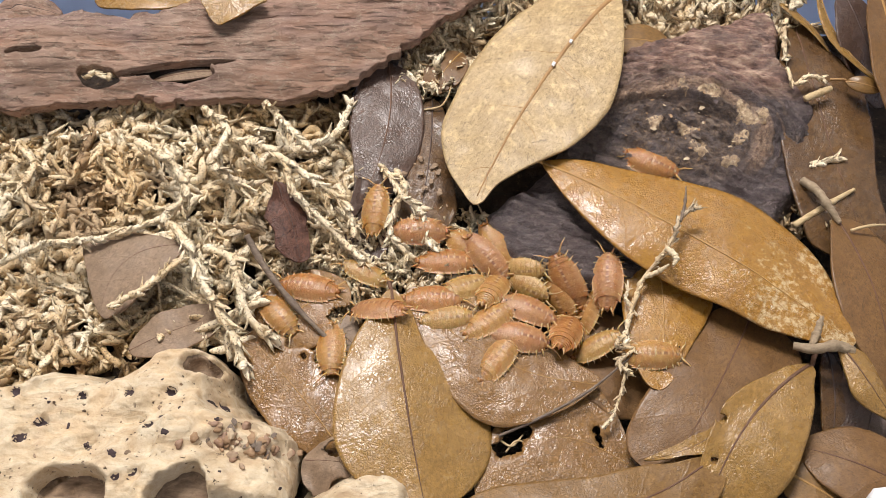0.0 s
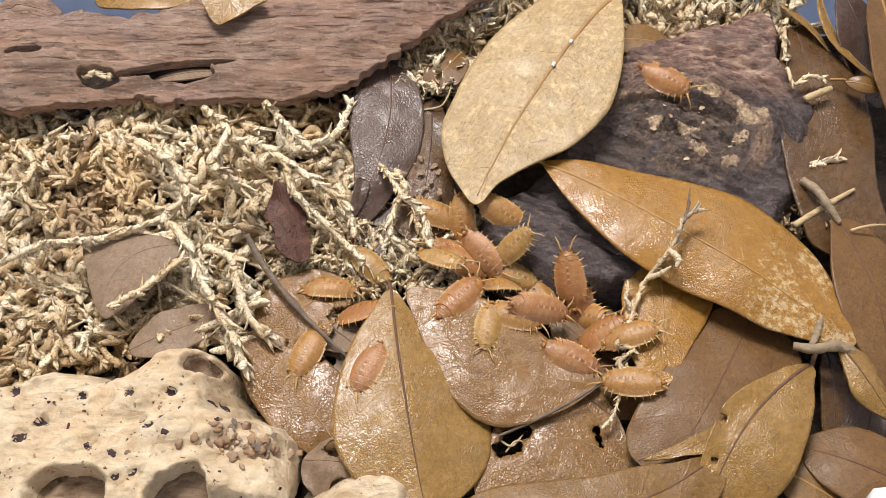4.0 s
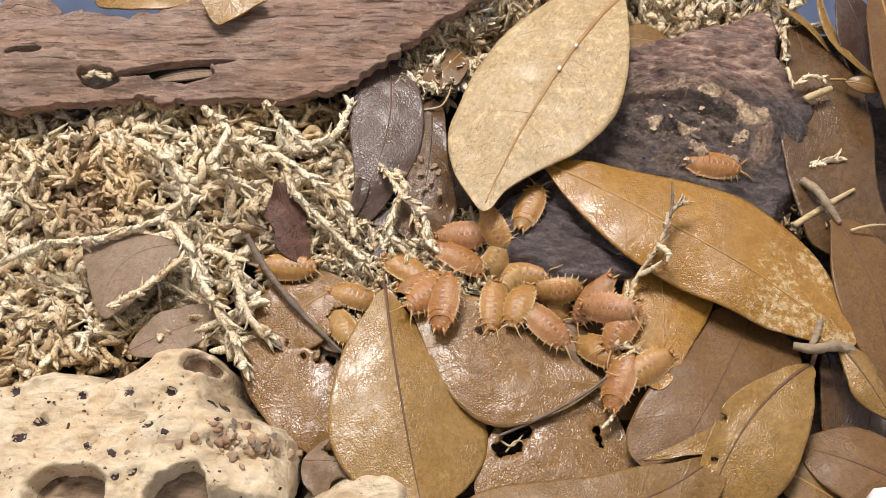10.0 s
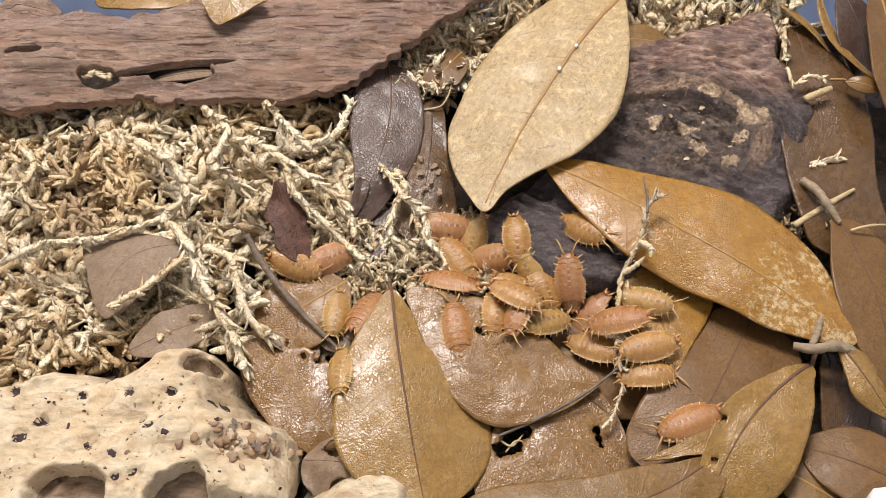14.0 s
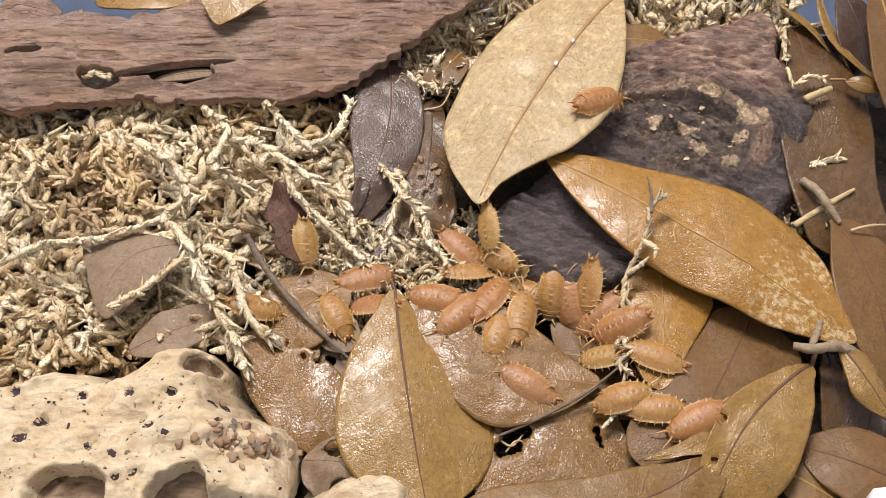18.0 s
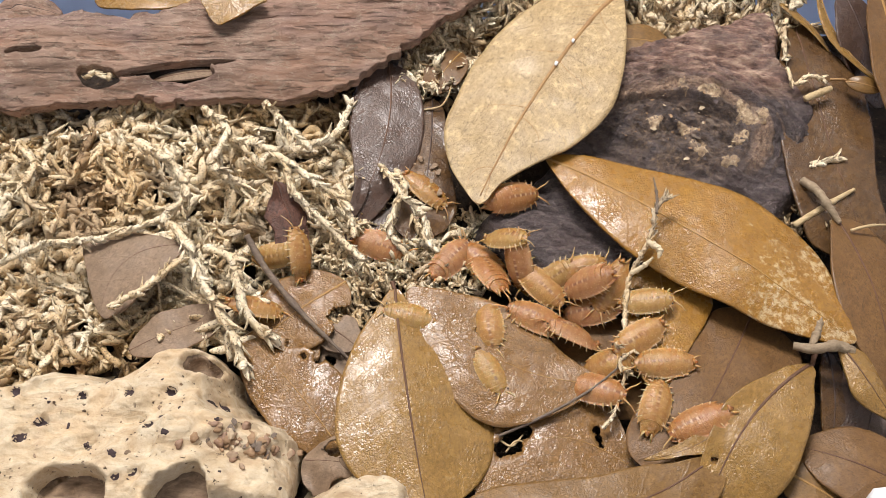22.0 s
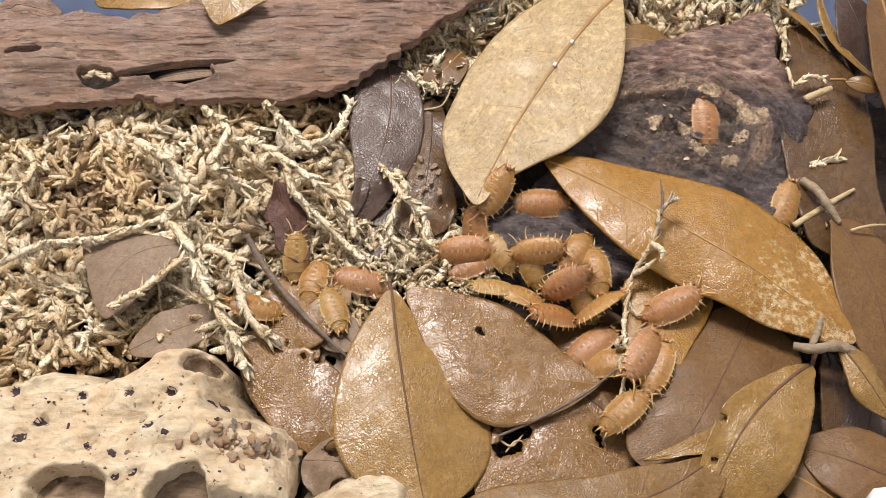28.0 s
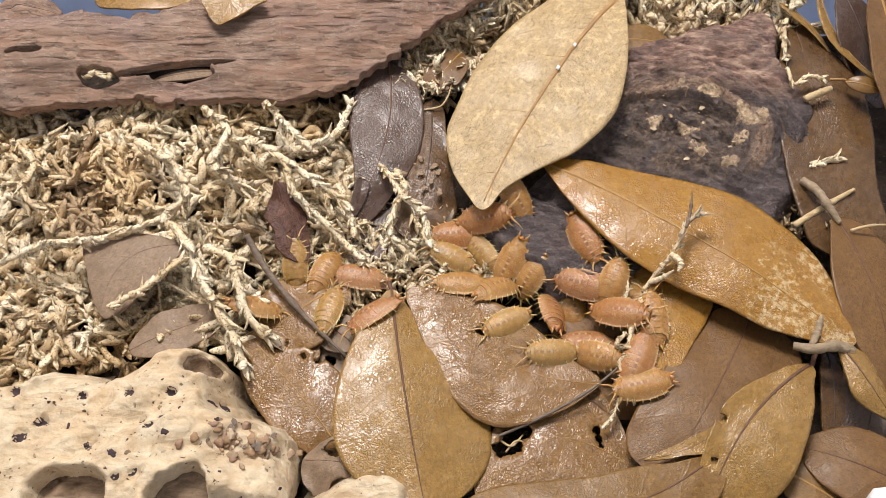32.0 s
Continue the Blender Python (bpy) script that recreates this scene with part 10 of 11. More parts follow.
    walk(PODS[21], crawl([(0, 39.3, -13.8, 7.8, -15, -11, 85), (0.5, 34.1, -19.2, 2.4, -13, -41, 72), (1, 37.2, -21.3, 5.9, -58, -41, 41), (1.5, 34.9, -21.1, 1.3, -43, -41, 58), (2, 30.6, -18.7, -1.4, 26, -38, 104), (2.5, 31.7, -16.5, 0.7, 2, -41, 100), (3, 32.2, -17.5, -0.3, -33, -41, 77), (3.5, 30.3, -18.4, -3.0, 18, -22, 88), (4, 32.6, -17.3, 0.4, 2, -41, 79), (4.5, 32.0, -19.0, 0.1, -35, -34, 63), (5, 26.8, -22.3, 6.5, 28, 20, 94), (5.5, 30.0, -18.4, 1.3, 38, -34, 99), (6, 28.3, -19.2, 2.7, -2, 4, 100), (6.5, 31.0, -19.0, 0.1, -12, -32, 116), (7, 38.0, -21.5, 5.4, -23, 32, 163), (7.5, 35.9, -21.5, 1.3, 33, 32, 198), (8, 36.7, -24.0, 2.6, 23, 32, 221), (8.5, 34.4, -22.6, -1.1, 28, 25, 206), (9, 37.6, -20.7, 4.8, 32, 32, 202), (9.5, 36.2, -20.4, 2.0, 18, 32, 207), (10, 36.0, -17.0, 4.5, 15, 32, 226), (10.5, 36.0, -15.5, 8.1, 43, 23, 253), (11, 37.3, -18.5, 5.1, 18, 32, 244), (11.5, 36.2, -17.2, 4.4, 23, 32, 261), (12, 35.2, -17.6, 2.1, 33, 32, 261), (12.5, 33.9, -16.2, 4.2, 58, 23, 279), (13, 35.7, -18.2, 2.2, 23, 10, 293), (13.5, 32.5, -17.9, -2.7, 25, 32, 257), (14, 34.9, -18.7, 0.2, 29, 32, 217), (14.5, 34.9, -20.5, -0.7, 18, 32, 211), (15, 34.6, -14.8, 5.5, -28, 32, 204), (15.5, 35.9, -20.1, 1.4, 33, 32, 232), (16, 35.4, -24.4, 2.8, -2, 15, 217), (16.5, 35.6, -23.6, 3.0, 13, 19, 228), (17, 38.3, -22.5, 8.0, 43, 23, 221), (17.5, 37.9, -18.2, 6.1, 19, 32, 204), (18, 36.9, -20.5, 3.3, 23, 32, 221), (18.5, 36.0, -19.7, 1.6, 28, 32, 251), (19, 36.9, -20.9, 5.2, 58, 23, 248), (19.5, 38.3, -22.4, 8.0, -2, 23, 225), (20, 38.7, -22.8, 6.7, 28, 32, 235), (20.5, 40.7, -25.9, 7.8, 14, 32, 210), (21, 40.6, -21.9, 9.8, -37, 23, 168), (21.5, 38.6, -19.8, 8.7, -29, 23, 175), (22, 35.7, -19.4, 3.2, -13, 23, 180), (22.5, 39.4, -20.7, 9.6, 40, 23, 202), (23, 35.4, -27.4, 4.3, 9, 8, 180), (23.5, 34.7, -25.1, 0.2, 24, 22, 175), (24, 38.2, -25.2, 4.8, 33, 32, 201), (24.5, 38.4, -28.0, 4.9, 18, 31, 208), (25, 38.1, -31.4, 5.0, 25, 28, 206), (25.5, 39.9, -31.1, 6.5, 29, 28, 213), (26, 41.6, -34.0, 7.2, 1, 16, 225), (26.5, 44.7, -34.6, 9.5, -16, -2, 235), (27, 41.6, -31.9, 7.4, 14, 20, 216), (27.5, 44.6, -34.2, 9.5, 30, -2, 240), (28, 44.7, -34.2, 9.6, -16, -2, 238), (28.5, 45.1, -32.5, 7.8, -1, 8, 245), (29, 44.5, -31.2, 7.9, 9, 8, 238), (29.5, 42.0, -33.9, 7.4, 1, 13, 232), (30, 42.4, -33.1, 7.5, 6, 13, 229), (30.5, 40.9, -27.8, 7.7, 20, 27, 214), (31, 38.4, -21.9, 6.1, 12, 32, 202), (31.5, 34.1, -23.2, -1.1, 23, 18, 193), (32, 33.9, -27.3, 2.2, 33, 2, 180)]))
    walk(PODS[22], crawl([(0, 36.2, -28.8, 2.8, -17, -23, 21), (0.5, 37.3, -33.3, 4.3, -34, -22, 41), (1, 40.6, -38.6, 6.7, -13, -13, 40), (1.5, 46.4, -37.1, 0.6, 0, 0, 33), (2, 51.9, -38.0, 1.1, 0, 0, -3), (2.5, 52.6, -38.0, 1.2, 0, 0, -37), (3, 51.9, -38.0, 1.1, 0, 0, -3), (3.5, 51.7, -39.0, 1.1, 0, 0, -4), (4, 49.8, -34.9, 1.0, 0, 0, 3), (4.5, 48.6, -36.5, 7.6, 2, -6, 8), (5, 46.0, -32.1, 7.9, 18, -2, -12), (5.5, 46.9, -36.1, 7.5, -7, -6, 14), (6, 47.1, -34.3, 7.6, 5, -4, 0), (6.5, 46.8, -33.1, 7.7, 11, -1, -20), (7, 51.2, -31.9, 8.2, -5, -4, 0), (7.5, 53.6, -35.0, 1.4, 0, 0, -43), (8, 52.0, -36.1, 1.2, 0, 0, -74), (8.5, 51.4, -35.8, 1.1, 0, 0, -65), (9, 52.0, -36.1, 1.2, 0, 0, -74), (9.5, 52.7, -35.8, 1.3, 0, 0, -89), (10, 52.0, -36.1, 1.2, 0, 0, -74), (10.5, 50.6, -37.3, 7.8, -4, -2, -54), (11, 48.7, -32.3, 9.9, 6, -3, -6), (11.5, 48.1, -33.7, 7.7, 11, -1, -24), (12, 47.0, -34.9, 7.6, -4, -0, -34), (12.5, 45.9, -34.6, 7.5, 1, -0, -30), (13, 48.2, -28.2, 8.4, 12, -1, -6), (13.5, 47.6, -25.9, 8.6, 15, -1, -12), (14, 47.5, -20.3, 9.3, 12, -6, -18), (14.5, 47.7, -21.2, 9.1, 14, -3, -22), (15, 46.5, -22.8, 8.8, 18, -1, -41), (15.5, 53.2, -20.5, 10.4, 14, -1, -27), (16, 45.8, -23.0, 8.7, 6, -4, -14), (16.5, 51.0, -23.0, 8.9, 20, 2, -33), (17, 51.6, -22.6, 9.1, 8, 5, -41), (17.5, 56.4, -21.9, 3.9, 0, 0, 1), (18, 52.5, -19.7, 3.8, 0, 0, 41), (18.5, 52.1, -19.9, 3.6, 0, 0, 18), (19, 52.5, -19.7, 3.8, 0, 0, 41), (19.5, 46.5, -24.3, 8.7, 5, -3, -9), (20, 48.5, -29.7, 8.2, 17, 1, -29), (20.5, 48.4, -29.2, 8.2, -3, 1, -30), (21, 51.8, -25.6, 8.7, 8, -0, -12), (21.5, 48.0, -25.4, 8.7, 10, -2, 4), (22, 47.5, -20.3, 9.3, 5, -11, 0), (22.5, 42.2, -20.3, 12.2, -17, -22, 10), (23, 39.7, -21.2, 7.6, 28, -32, -29), (23.5, 35.3, -16.7, 7.7, 58, -32, -23), (24, 35.7, -18.2, 2.2, 23, -32, 0), (24.5, 38.8, -18.0, 7.2, -2, -32, 17), (25, 40.2, -16.0, 7.8, 13, -26, 3), (25.5, 41.9, -15.9, 8.3, 3, -20, -5), (26, 38.0, -13.0, 11.7, 21, -1, -49), (26.5, 36.0, -16.5, 5.0, 33, -25, -32), (27, 39.1, -15.1, 7.6, 17, -3, -54), (27.5, 36.5, -17.6, 4.5, 23, 15, -73), (28, 34.3, -16.7, 2.0, 33, 30, -67), (28.5, 37.0, -19.5, 3.7, 38, 25, -90), (29, 40.6, -16.7, 7.8, 7, 13, -112), (29.5, 39.8, -20.3, 7.7, 19, 32, -138), (30, 40.7, -20.2, 7.9, 13, 32, -169), (30.5, 33.3, -18.9, -0.6, -58, 32, -172), (31, 25.6, -17.5, 0.8, 22, -32, -180), (31.5, 25.4, -25.9, 5.0, 1, -9, -170), (32, 24.9, -31.3, 4.7, -15, -7, -175)]))
    walk(PODS[23], crawl([(0, 28.7, -26.2, 4.5, 5, 31, 68), (0.5, 31.4, -30.2, 3.8, 9, 14, 61), (1, 38.9, -32.3, 5.6, -16, -28, 36), (1.5, 35.6, -30.0, 3.3, -28, -14, 39), (2, 37.0, -29.1, 3.6, -27, -28, 26), (2.5, 38.3, -28.1, 4.7, -23, -30, 43), (3, 37.8, -25.4, 6.1, -58, -23, 36), (3.5, 37.8, -27.7, 4.3, -33, -30, 31), (4, 36.9, -26.2, 3.1, -23, -31, 24), (4.5, 38.8, -23.9, 6.4, -18, -32, 37), (5, 39.9, -24.6, 7.2, -18, -32, 28), (5.5, 35.1, -22.7, 0.0, -28, -32, 37), (6, 36.1, -20.7, 1.6, -18, -32, 32), (6.5, 43.0, -30.6, 9.9, -31, -4, 44), (7, 48.7, -33.3, 9.8, 3, 4, 21), (7.5, 48.3, -33.8, 7.7, 7, -6, 35), (8, 45.9, -36.3, 7.4, -9, -6, 40), (8.5, 46.8, -36.3, 7.5, -6, -5, 49), (9, 46.9, -36.3, 7.5, 3, -5, 66), (9.5, 45.0, -33.3, 7.7, 12, -7, 54), (10, 40.1, -39.0, 6.5, -25, -8, 67), (10.5, 42.6, -41.8, 6.9, -7, 2, 115), (11, 43.5, -46.4, 6.9, 6, 6, 152), (11.5, 45.5, -45.5, 0.3, 0, 0, 186), (12, 53.3, -43.9, 1.2, 0, 0, 217), (12.5, 50.3, -39.1, 7.7, 10, 4, 235), (13, 48.7, -37.0, 7.6, -9, 6, 215), (13.5, 51.2, -43.2, 7.8, -4, 6, 198), (14, 53.7, -49.6, 7.8, 6, 7, 200), (14.5, 54.1, -50.3, 7.8, 15, 7, 209), (15, 53.0, -50.6, 7.7, -1, 5, 216), (15.5, 55.4, -45.3, 8.1, 0, 5, 208), (16, 53.1, -48.4, 7.8, 9, 5, 194), (16.5, 54.2, -50.2, 7.8, -6, 9, 203), (17, 55.0, -49.7, 7.9, 7, 8, 209), (17.5, 51.6, -48.3, 7.7, 5, 5, 208), (18, 55.5, -49.2, 8.0, -2, 9, 205), (18.5, 57.3, -50.1, 8.6, 15, 13, 218), (19, 56.0, -48.8, 8.1, 14, 10, 205), (19.5, 54.2, -45.8, 8.0, 12, 5, 222), (20, 56.0, -48.8, 8.1, 4, 10, 205), (20.5, 51.5, -45.4, 7.8, 2, 5, 215), (21, 55.9, -49.7, 8.1, 20, 13, 200), (21.5, 56.1, -49.9, 8.1, -1, 15, 193), (22, 55.9, -49.7, 8.1, 10, 13, 200), (22.5, 59.2, -47.2, 8.8, 15, 17, 175), (23, 54.9, -50.2, 7.9, -7, 14, 185), (23.5, 53.8, -42.9, 1.3, 0, 0, 149), (24, 52.8, -37.5, 1.2, 0, 0, 99), (24.5, 47.8, -38.6, 9.4, 26, 13, 150), (25, 47.8, -40.5, 7.4, -6, 6, 180), (25.5, 47.6, -40.1, 9.4, -1, 15, 172), (26, 49.7, -38.7, 7.7, 11, 6, 195), (26.5, 51.4, -38.9, 1.1, 0, 0, 192), (27, 55.7, -38.1, 1.5, 0, 0, 194), (27.5, 54.5, -40.5, 1.4, 0, 0, 197), (28, 53.3, -39.1, 1.3, 0, 0, 194), (28.5, 53.8, -39.5, 1.3, 0, 0, 193), (29, 53.3, -39.1, 1.3, 0, 0, 194), (29.5, 51.3, -38.2, 1.1, 0, 0, 174), (30, 53.3, -39.1, 1.3, 0, 0, 194), (30.5, 47.4, -37.7, 7.4, 2, 5, 227), (31, 43.2, -35.3, 7.3, 6, 11, 201), (31.5, 46.0, -31.9, 7.9, -15, 6, 215), (32, 44.3, -34.2, 7.5, 2, 8, 246)]))
    walk(PODS[24], crawl([(0, 47.7, -33.3, 7.7, 11, -3, 0), (0.5, 46.5, -29.0, 8.3, 16, -5, 28), (1, 47.3, -31.8, 7.9, -5, -7, 75), (1.5, 46.4, -33.6, 7.7, -2, -6, 88), (2, 46.3, -33.3, 7.7, 13, -7, 49), (2.5, 45.5, -33.0, 7.7, -4, -5, 19), (3, 47.2, -33.3, 7.7, 6, -3, 0), (3.5, 44.7, -34.3, 7.5, 12, -5, 3), (4, 43.2, -28.5, 8.2, -7, -18, 9), (4.5, 47.5, -27.8, 8.4, 1, -3, 14), (5, 41.1, -27.9, 9.8, 5, -36, 30), (5.5, 38.0, -28.6, 4.2, -8, -31, 12), (6, 36.7, -28.3, 3.1, -33, -27, 21), (6.5, 40.3, -32.9, 10.6, -4, -36, 8), (7, 40.7, -37.0, 6.8, 11, -20, 5), (7.5, 40.8, -39.6, 6.7, -17, -14, 25), (8, 40.3, -36.0, 8.7, -13, -29, 31), (8.5, 36.5, -37.9, 4.4, 2, -21, -9), (9, 38.7, -35.4, 5.5, -2, -24, -17), (9.5, 37.6, -28.5, 3.7, 2, -32, -13), (10, 36.0, -30.0, 3.3, 15, -21, -45), (10.5, 38.1, -33.7, 5.0, 26, -25, -27), (11, 38.1, -31.9, 4.9, 8, -26, -23), (11.5, 38.2, -30.1, 4.9, 9, -30, -9), (12, 36.6, -28.9, 5.2, 34, -35, -17), (12.5, 38.3, -30.9, 5.0, -4, -28, -11), (13, 37.6, -37.3, 4.9, -6, -23, 0), (13.5, 41.5, -39.8, 6.8, 7, -14, -4), (14, 46.2, -37.9, 7.3, -8, -5, 0), (14.5, 44.8, -39.4, 7.2, -3, -6, -7), (15, 44.0, -43.8, 7.0, 7, -6, -12), (15.5, 47.4, -40.1, 7.4, 9, -6, 14), (16, 48.7, -44.0, 7.5, -5, -6, 9), (16.5, 47.3, -44.5, 7.3, 1, -6, -7), (17, 47.1, -46.6, 7.3, 12, -6, -5), (17.5, 44.7, -46.5, 7.0, -7, -6, -14), (18, 47.2, -46.1, 7.3, 2, -6, -5), (18.5, 44.7, -47.6, 7.0, 7, -7, -4), (19, 46.7, -47.0, 7.3, -8, -6, -3), (19.5, 48.7, -46.0, 9.5, -15, -15, 9), (20, 46.2, -47.0, 7.2, 5, -6, 10), (20.5, 48.4, -45.2, 9.5, 26, -14, 52), (21, 48.6, -45.6, 7.5, -10, -4, 65), (21.5, 47.3, -42.6, 7.4, -5, -3, 66), (22, 46.8, -45.5, 7.3, 5, -3, 70), (22.5, 48.5, -51.7, 7.2, -14, -2, 59), (23, 49.4, -47.1, 7.5, 1, -5, 3), (23.5, 45.0, -46.1, 7.1, 3, -6, 29), (24, 46.4, -45.5, 7.2, -12, -6, 30), (24.5, 43.5, -47.4, 6.9, -5, -7, 19), (25, 37.3, -48.8, 5.8, 4, -22, 0), (25.5, 38.8, -49.0, 6.2, 8, -17, 16), (26, 39.6, -50.0, 6.2, -6, -13, 24), (26.5, 39.2, -45.1, 6.3, -11, -12, 40), (27, 40.8, -46.3, 6.5, 10, -11, 14), (27.5, 39.0, -47.2, 6.2, -19, -13, 37), (28, 40.3, -46.2, 6.5, -6, -9, 39), (28.5, 43.4, -45.2, 6.9, 6, -7, 3), (29, 40.0, -40.0, 6.5, -22, -15, 30), (29.5, 41.0, -40.0, 6.8, -11, -13, 25), (30, 43.7, -39.3, 7.1, 7, -7, 0), (30.5, 41.8, -32.2, 9.5, 43, -26, -31), (31, 38.0, -33.0, 6.8, 13, -29, -67), (31.5, 32.5, -34.1, 3.6, -3, 1, -41), (32, 35.3, -32.3, 5.4, 29, -23, -23)]))
    walk(PODS[25], crawl([(0, 12.5, -33.4, 5.6, -7, -4, 52), (0.5, 22.7, -39.9, 4.6, 0, 2, 51), (1, 41.5, -43.2, 8.7, 9, -5, 57), (1.5, 37.9, -43.0, 5.7, -12, 9, 103), (2, 37.9, -42.8, 5.7, -26, 12, 114), (2.5, 34.9, -40.0, 4.0, -4, 16, 155), (3, 40.9, -35.0, 7.0, -5, 20, 152), (3.5, 39.4, -37.3, 6.0, -25, 22, 149), (4, 42.5, -39.6, 6.9, -3, 11, 172), (4.5, 40.9, -37.8, 6.8, 3, 18, 181), (5, 40.9, -35.7, 6.9, -16, 20, 170), (5.5, 39.6, -40.6, 6.5, -1, 18, 184), (6, 39.0, -41.0, 6.3, 9, 20, 180), (6.5, 44.8, -44.1, 7.1, 10, 7, 185), (7, 51.5, -48.7, 7.6, -5, 5, 200), (7.5, 47.6, -45.3, 7.4, -2, 6, 171), (8, 47.4, -40.5, 9.4, 27, 5, 152), (8.5, 50.5, -36.7, 9.8, -33, 6, 174), (9, 48.7, -32.3, 9.9, -6, 3, 180), (9.5, 47.7, -37.4, 9.5, 13, 5, 180), (10, 45.9, -36.3, 7.4, -12, 6, 211), (10.5, 45.6, -35.5, 9.4, -18, 6, 209), (11, 46.4, -36.8, 11.4, 12, 5, 180), (11.5, 44.1, -31.6, 9.9, 23, 10, 185), (12, 41.1, -31.9, 11.2, -4, 23, 211), (12.5, 43.4, -39.8, 9.0, -2, 8, 181), (13, 42.3, -34.2, 9.4, 21, 15, 157), (13.5, 43.7, -33.6, 7.6, -17, 10, 183), (14, 46.3, -32.3, 9.8, -7, 4, 191), (14.5, 45.9, -32.4, 7.8, -2, 4, 190), (15, 45.5, -34.5, 9.5, -35, 5, 196), (15.5, 50.3, -32.8, 8.0, -11, 3, 164), (16, 48.2, -37.8, 9.5, 17, 5, 218), (16.5, 49.7, -38.0, 7.7, 10, 6, 191), (17, 50.4, -38.5, 7.7, -3, 6, 201), (17.5, 49.6, -38.6, 0.8, 0, 0, 185), (18, 50.9, -38.1, 1.0, 0, 0, 167), (18.5, 48.2, -37.3, 9.5, -32, 5, 178), (19, 45.1, -39.9, 7.2, -2, 6, 180), (19.5, 43.7, -39.3, 7.1, 5, 6, 203), (20, 41.0, -39.1, 6.8, -3, 13, 211), (20.5, 43.7, -39.2, 7.1, -2, 5, 223), (21, 45.8, -38.3, 7.3, 9, 4, 246), (21.5, 38.7, -34.6, 7.5, 54, 25, 216), (22, 44.7, -29.2, 8.2, -9, 8, 211), (22.5, 46.0, -30.0, 8.2, -7, 3, 181), (23, 49.1, -28.8, 10.3, 24, 2, 186), (23.5, 45.3, -28.2, 8.4, -15, 5, 187), (24, 43.4, -22.7, 10.4, 4, 13, 211), (24.5, 40.6, -19.1, 9.8, 16, 32, 185), (25, 40.5, -22.9, 7.8, -11, 32, 180), (25.5, 37.7, -23.5, 4.3, 3, 32, 189), (26, 42.4, -23.1, 8.3, 4, 20, 183), (26.5, 37.3, -21.7, 6.0, 19, 32, 182), (27, 37.5, -22.9, 4.2, 1, 32, 189), (27.5, 38.3, -20.8, 8.1, 7, 32, 192), (28, 37.3, -20.3, 6.2, 49, 32, 202), (28.5, 34.7, -25.1, 2.2, -7, 23, 173), (29, 39.4, -25.1, 8.6, -28, 22, 118), (29.5, 38.2, -22.1, 7.7, -13, 32, 124), (30, 45.2, -24.0, 10.6, -36, 4, 157), (30.5, 44.8, -26.9, 10.4, -21, 2, 149), (31, 44.4, -22.3, 8.6, -4, 4, 133), (31.5, 45.8, -23.6, 8.7, 4, 2, 142), (32, 48.5, -24.5, 8.7, -6, -7, 92)]))
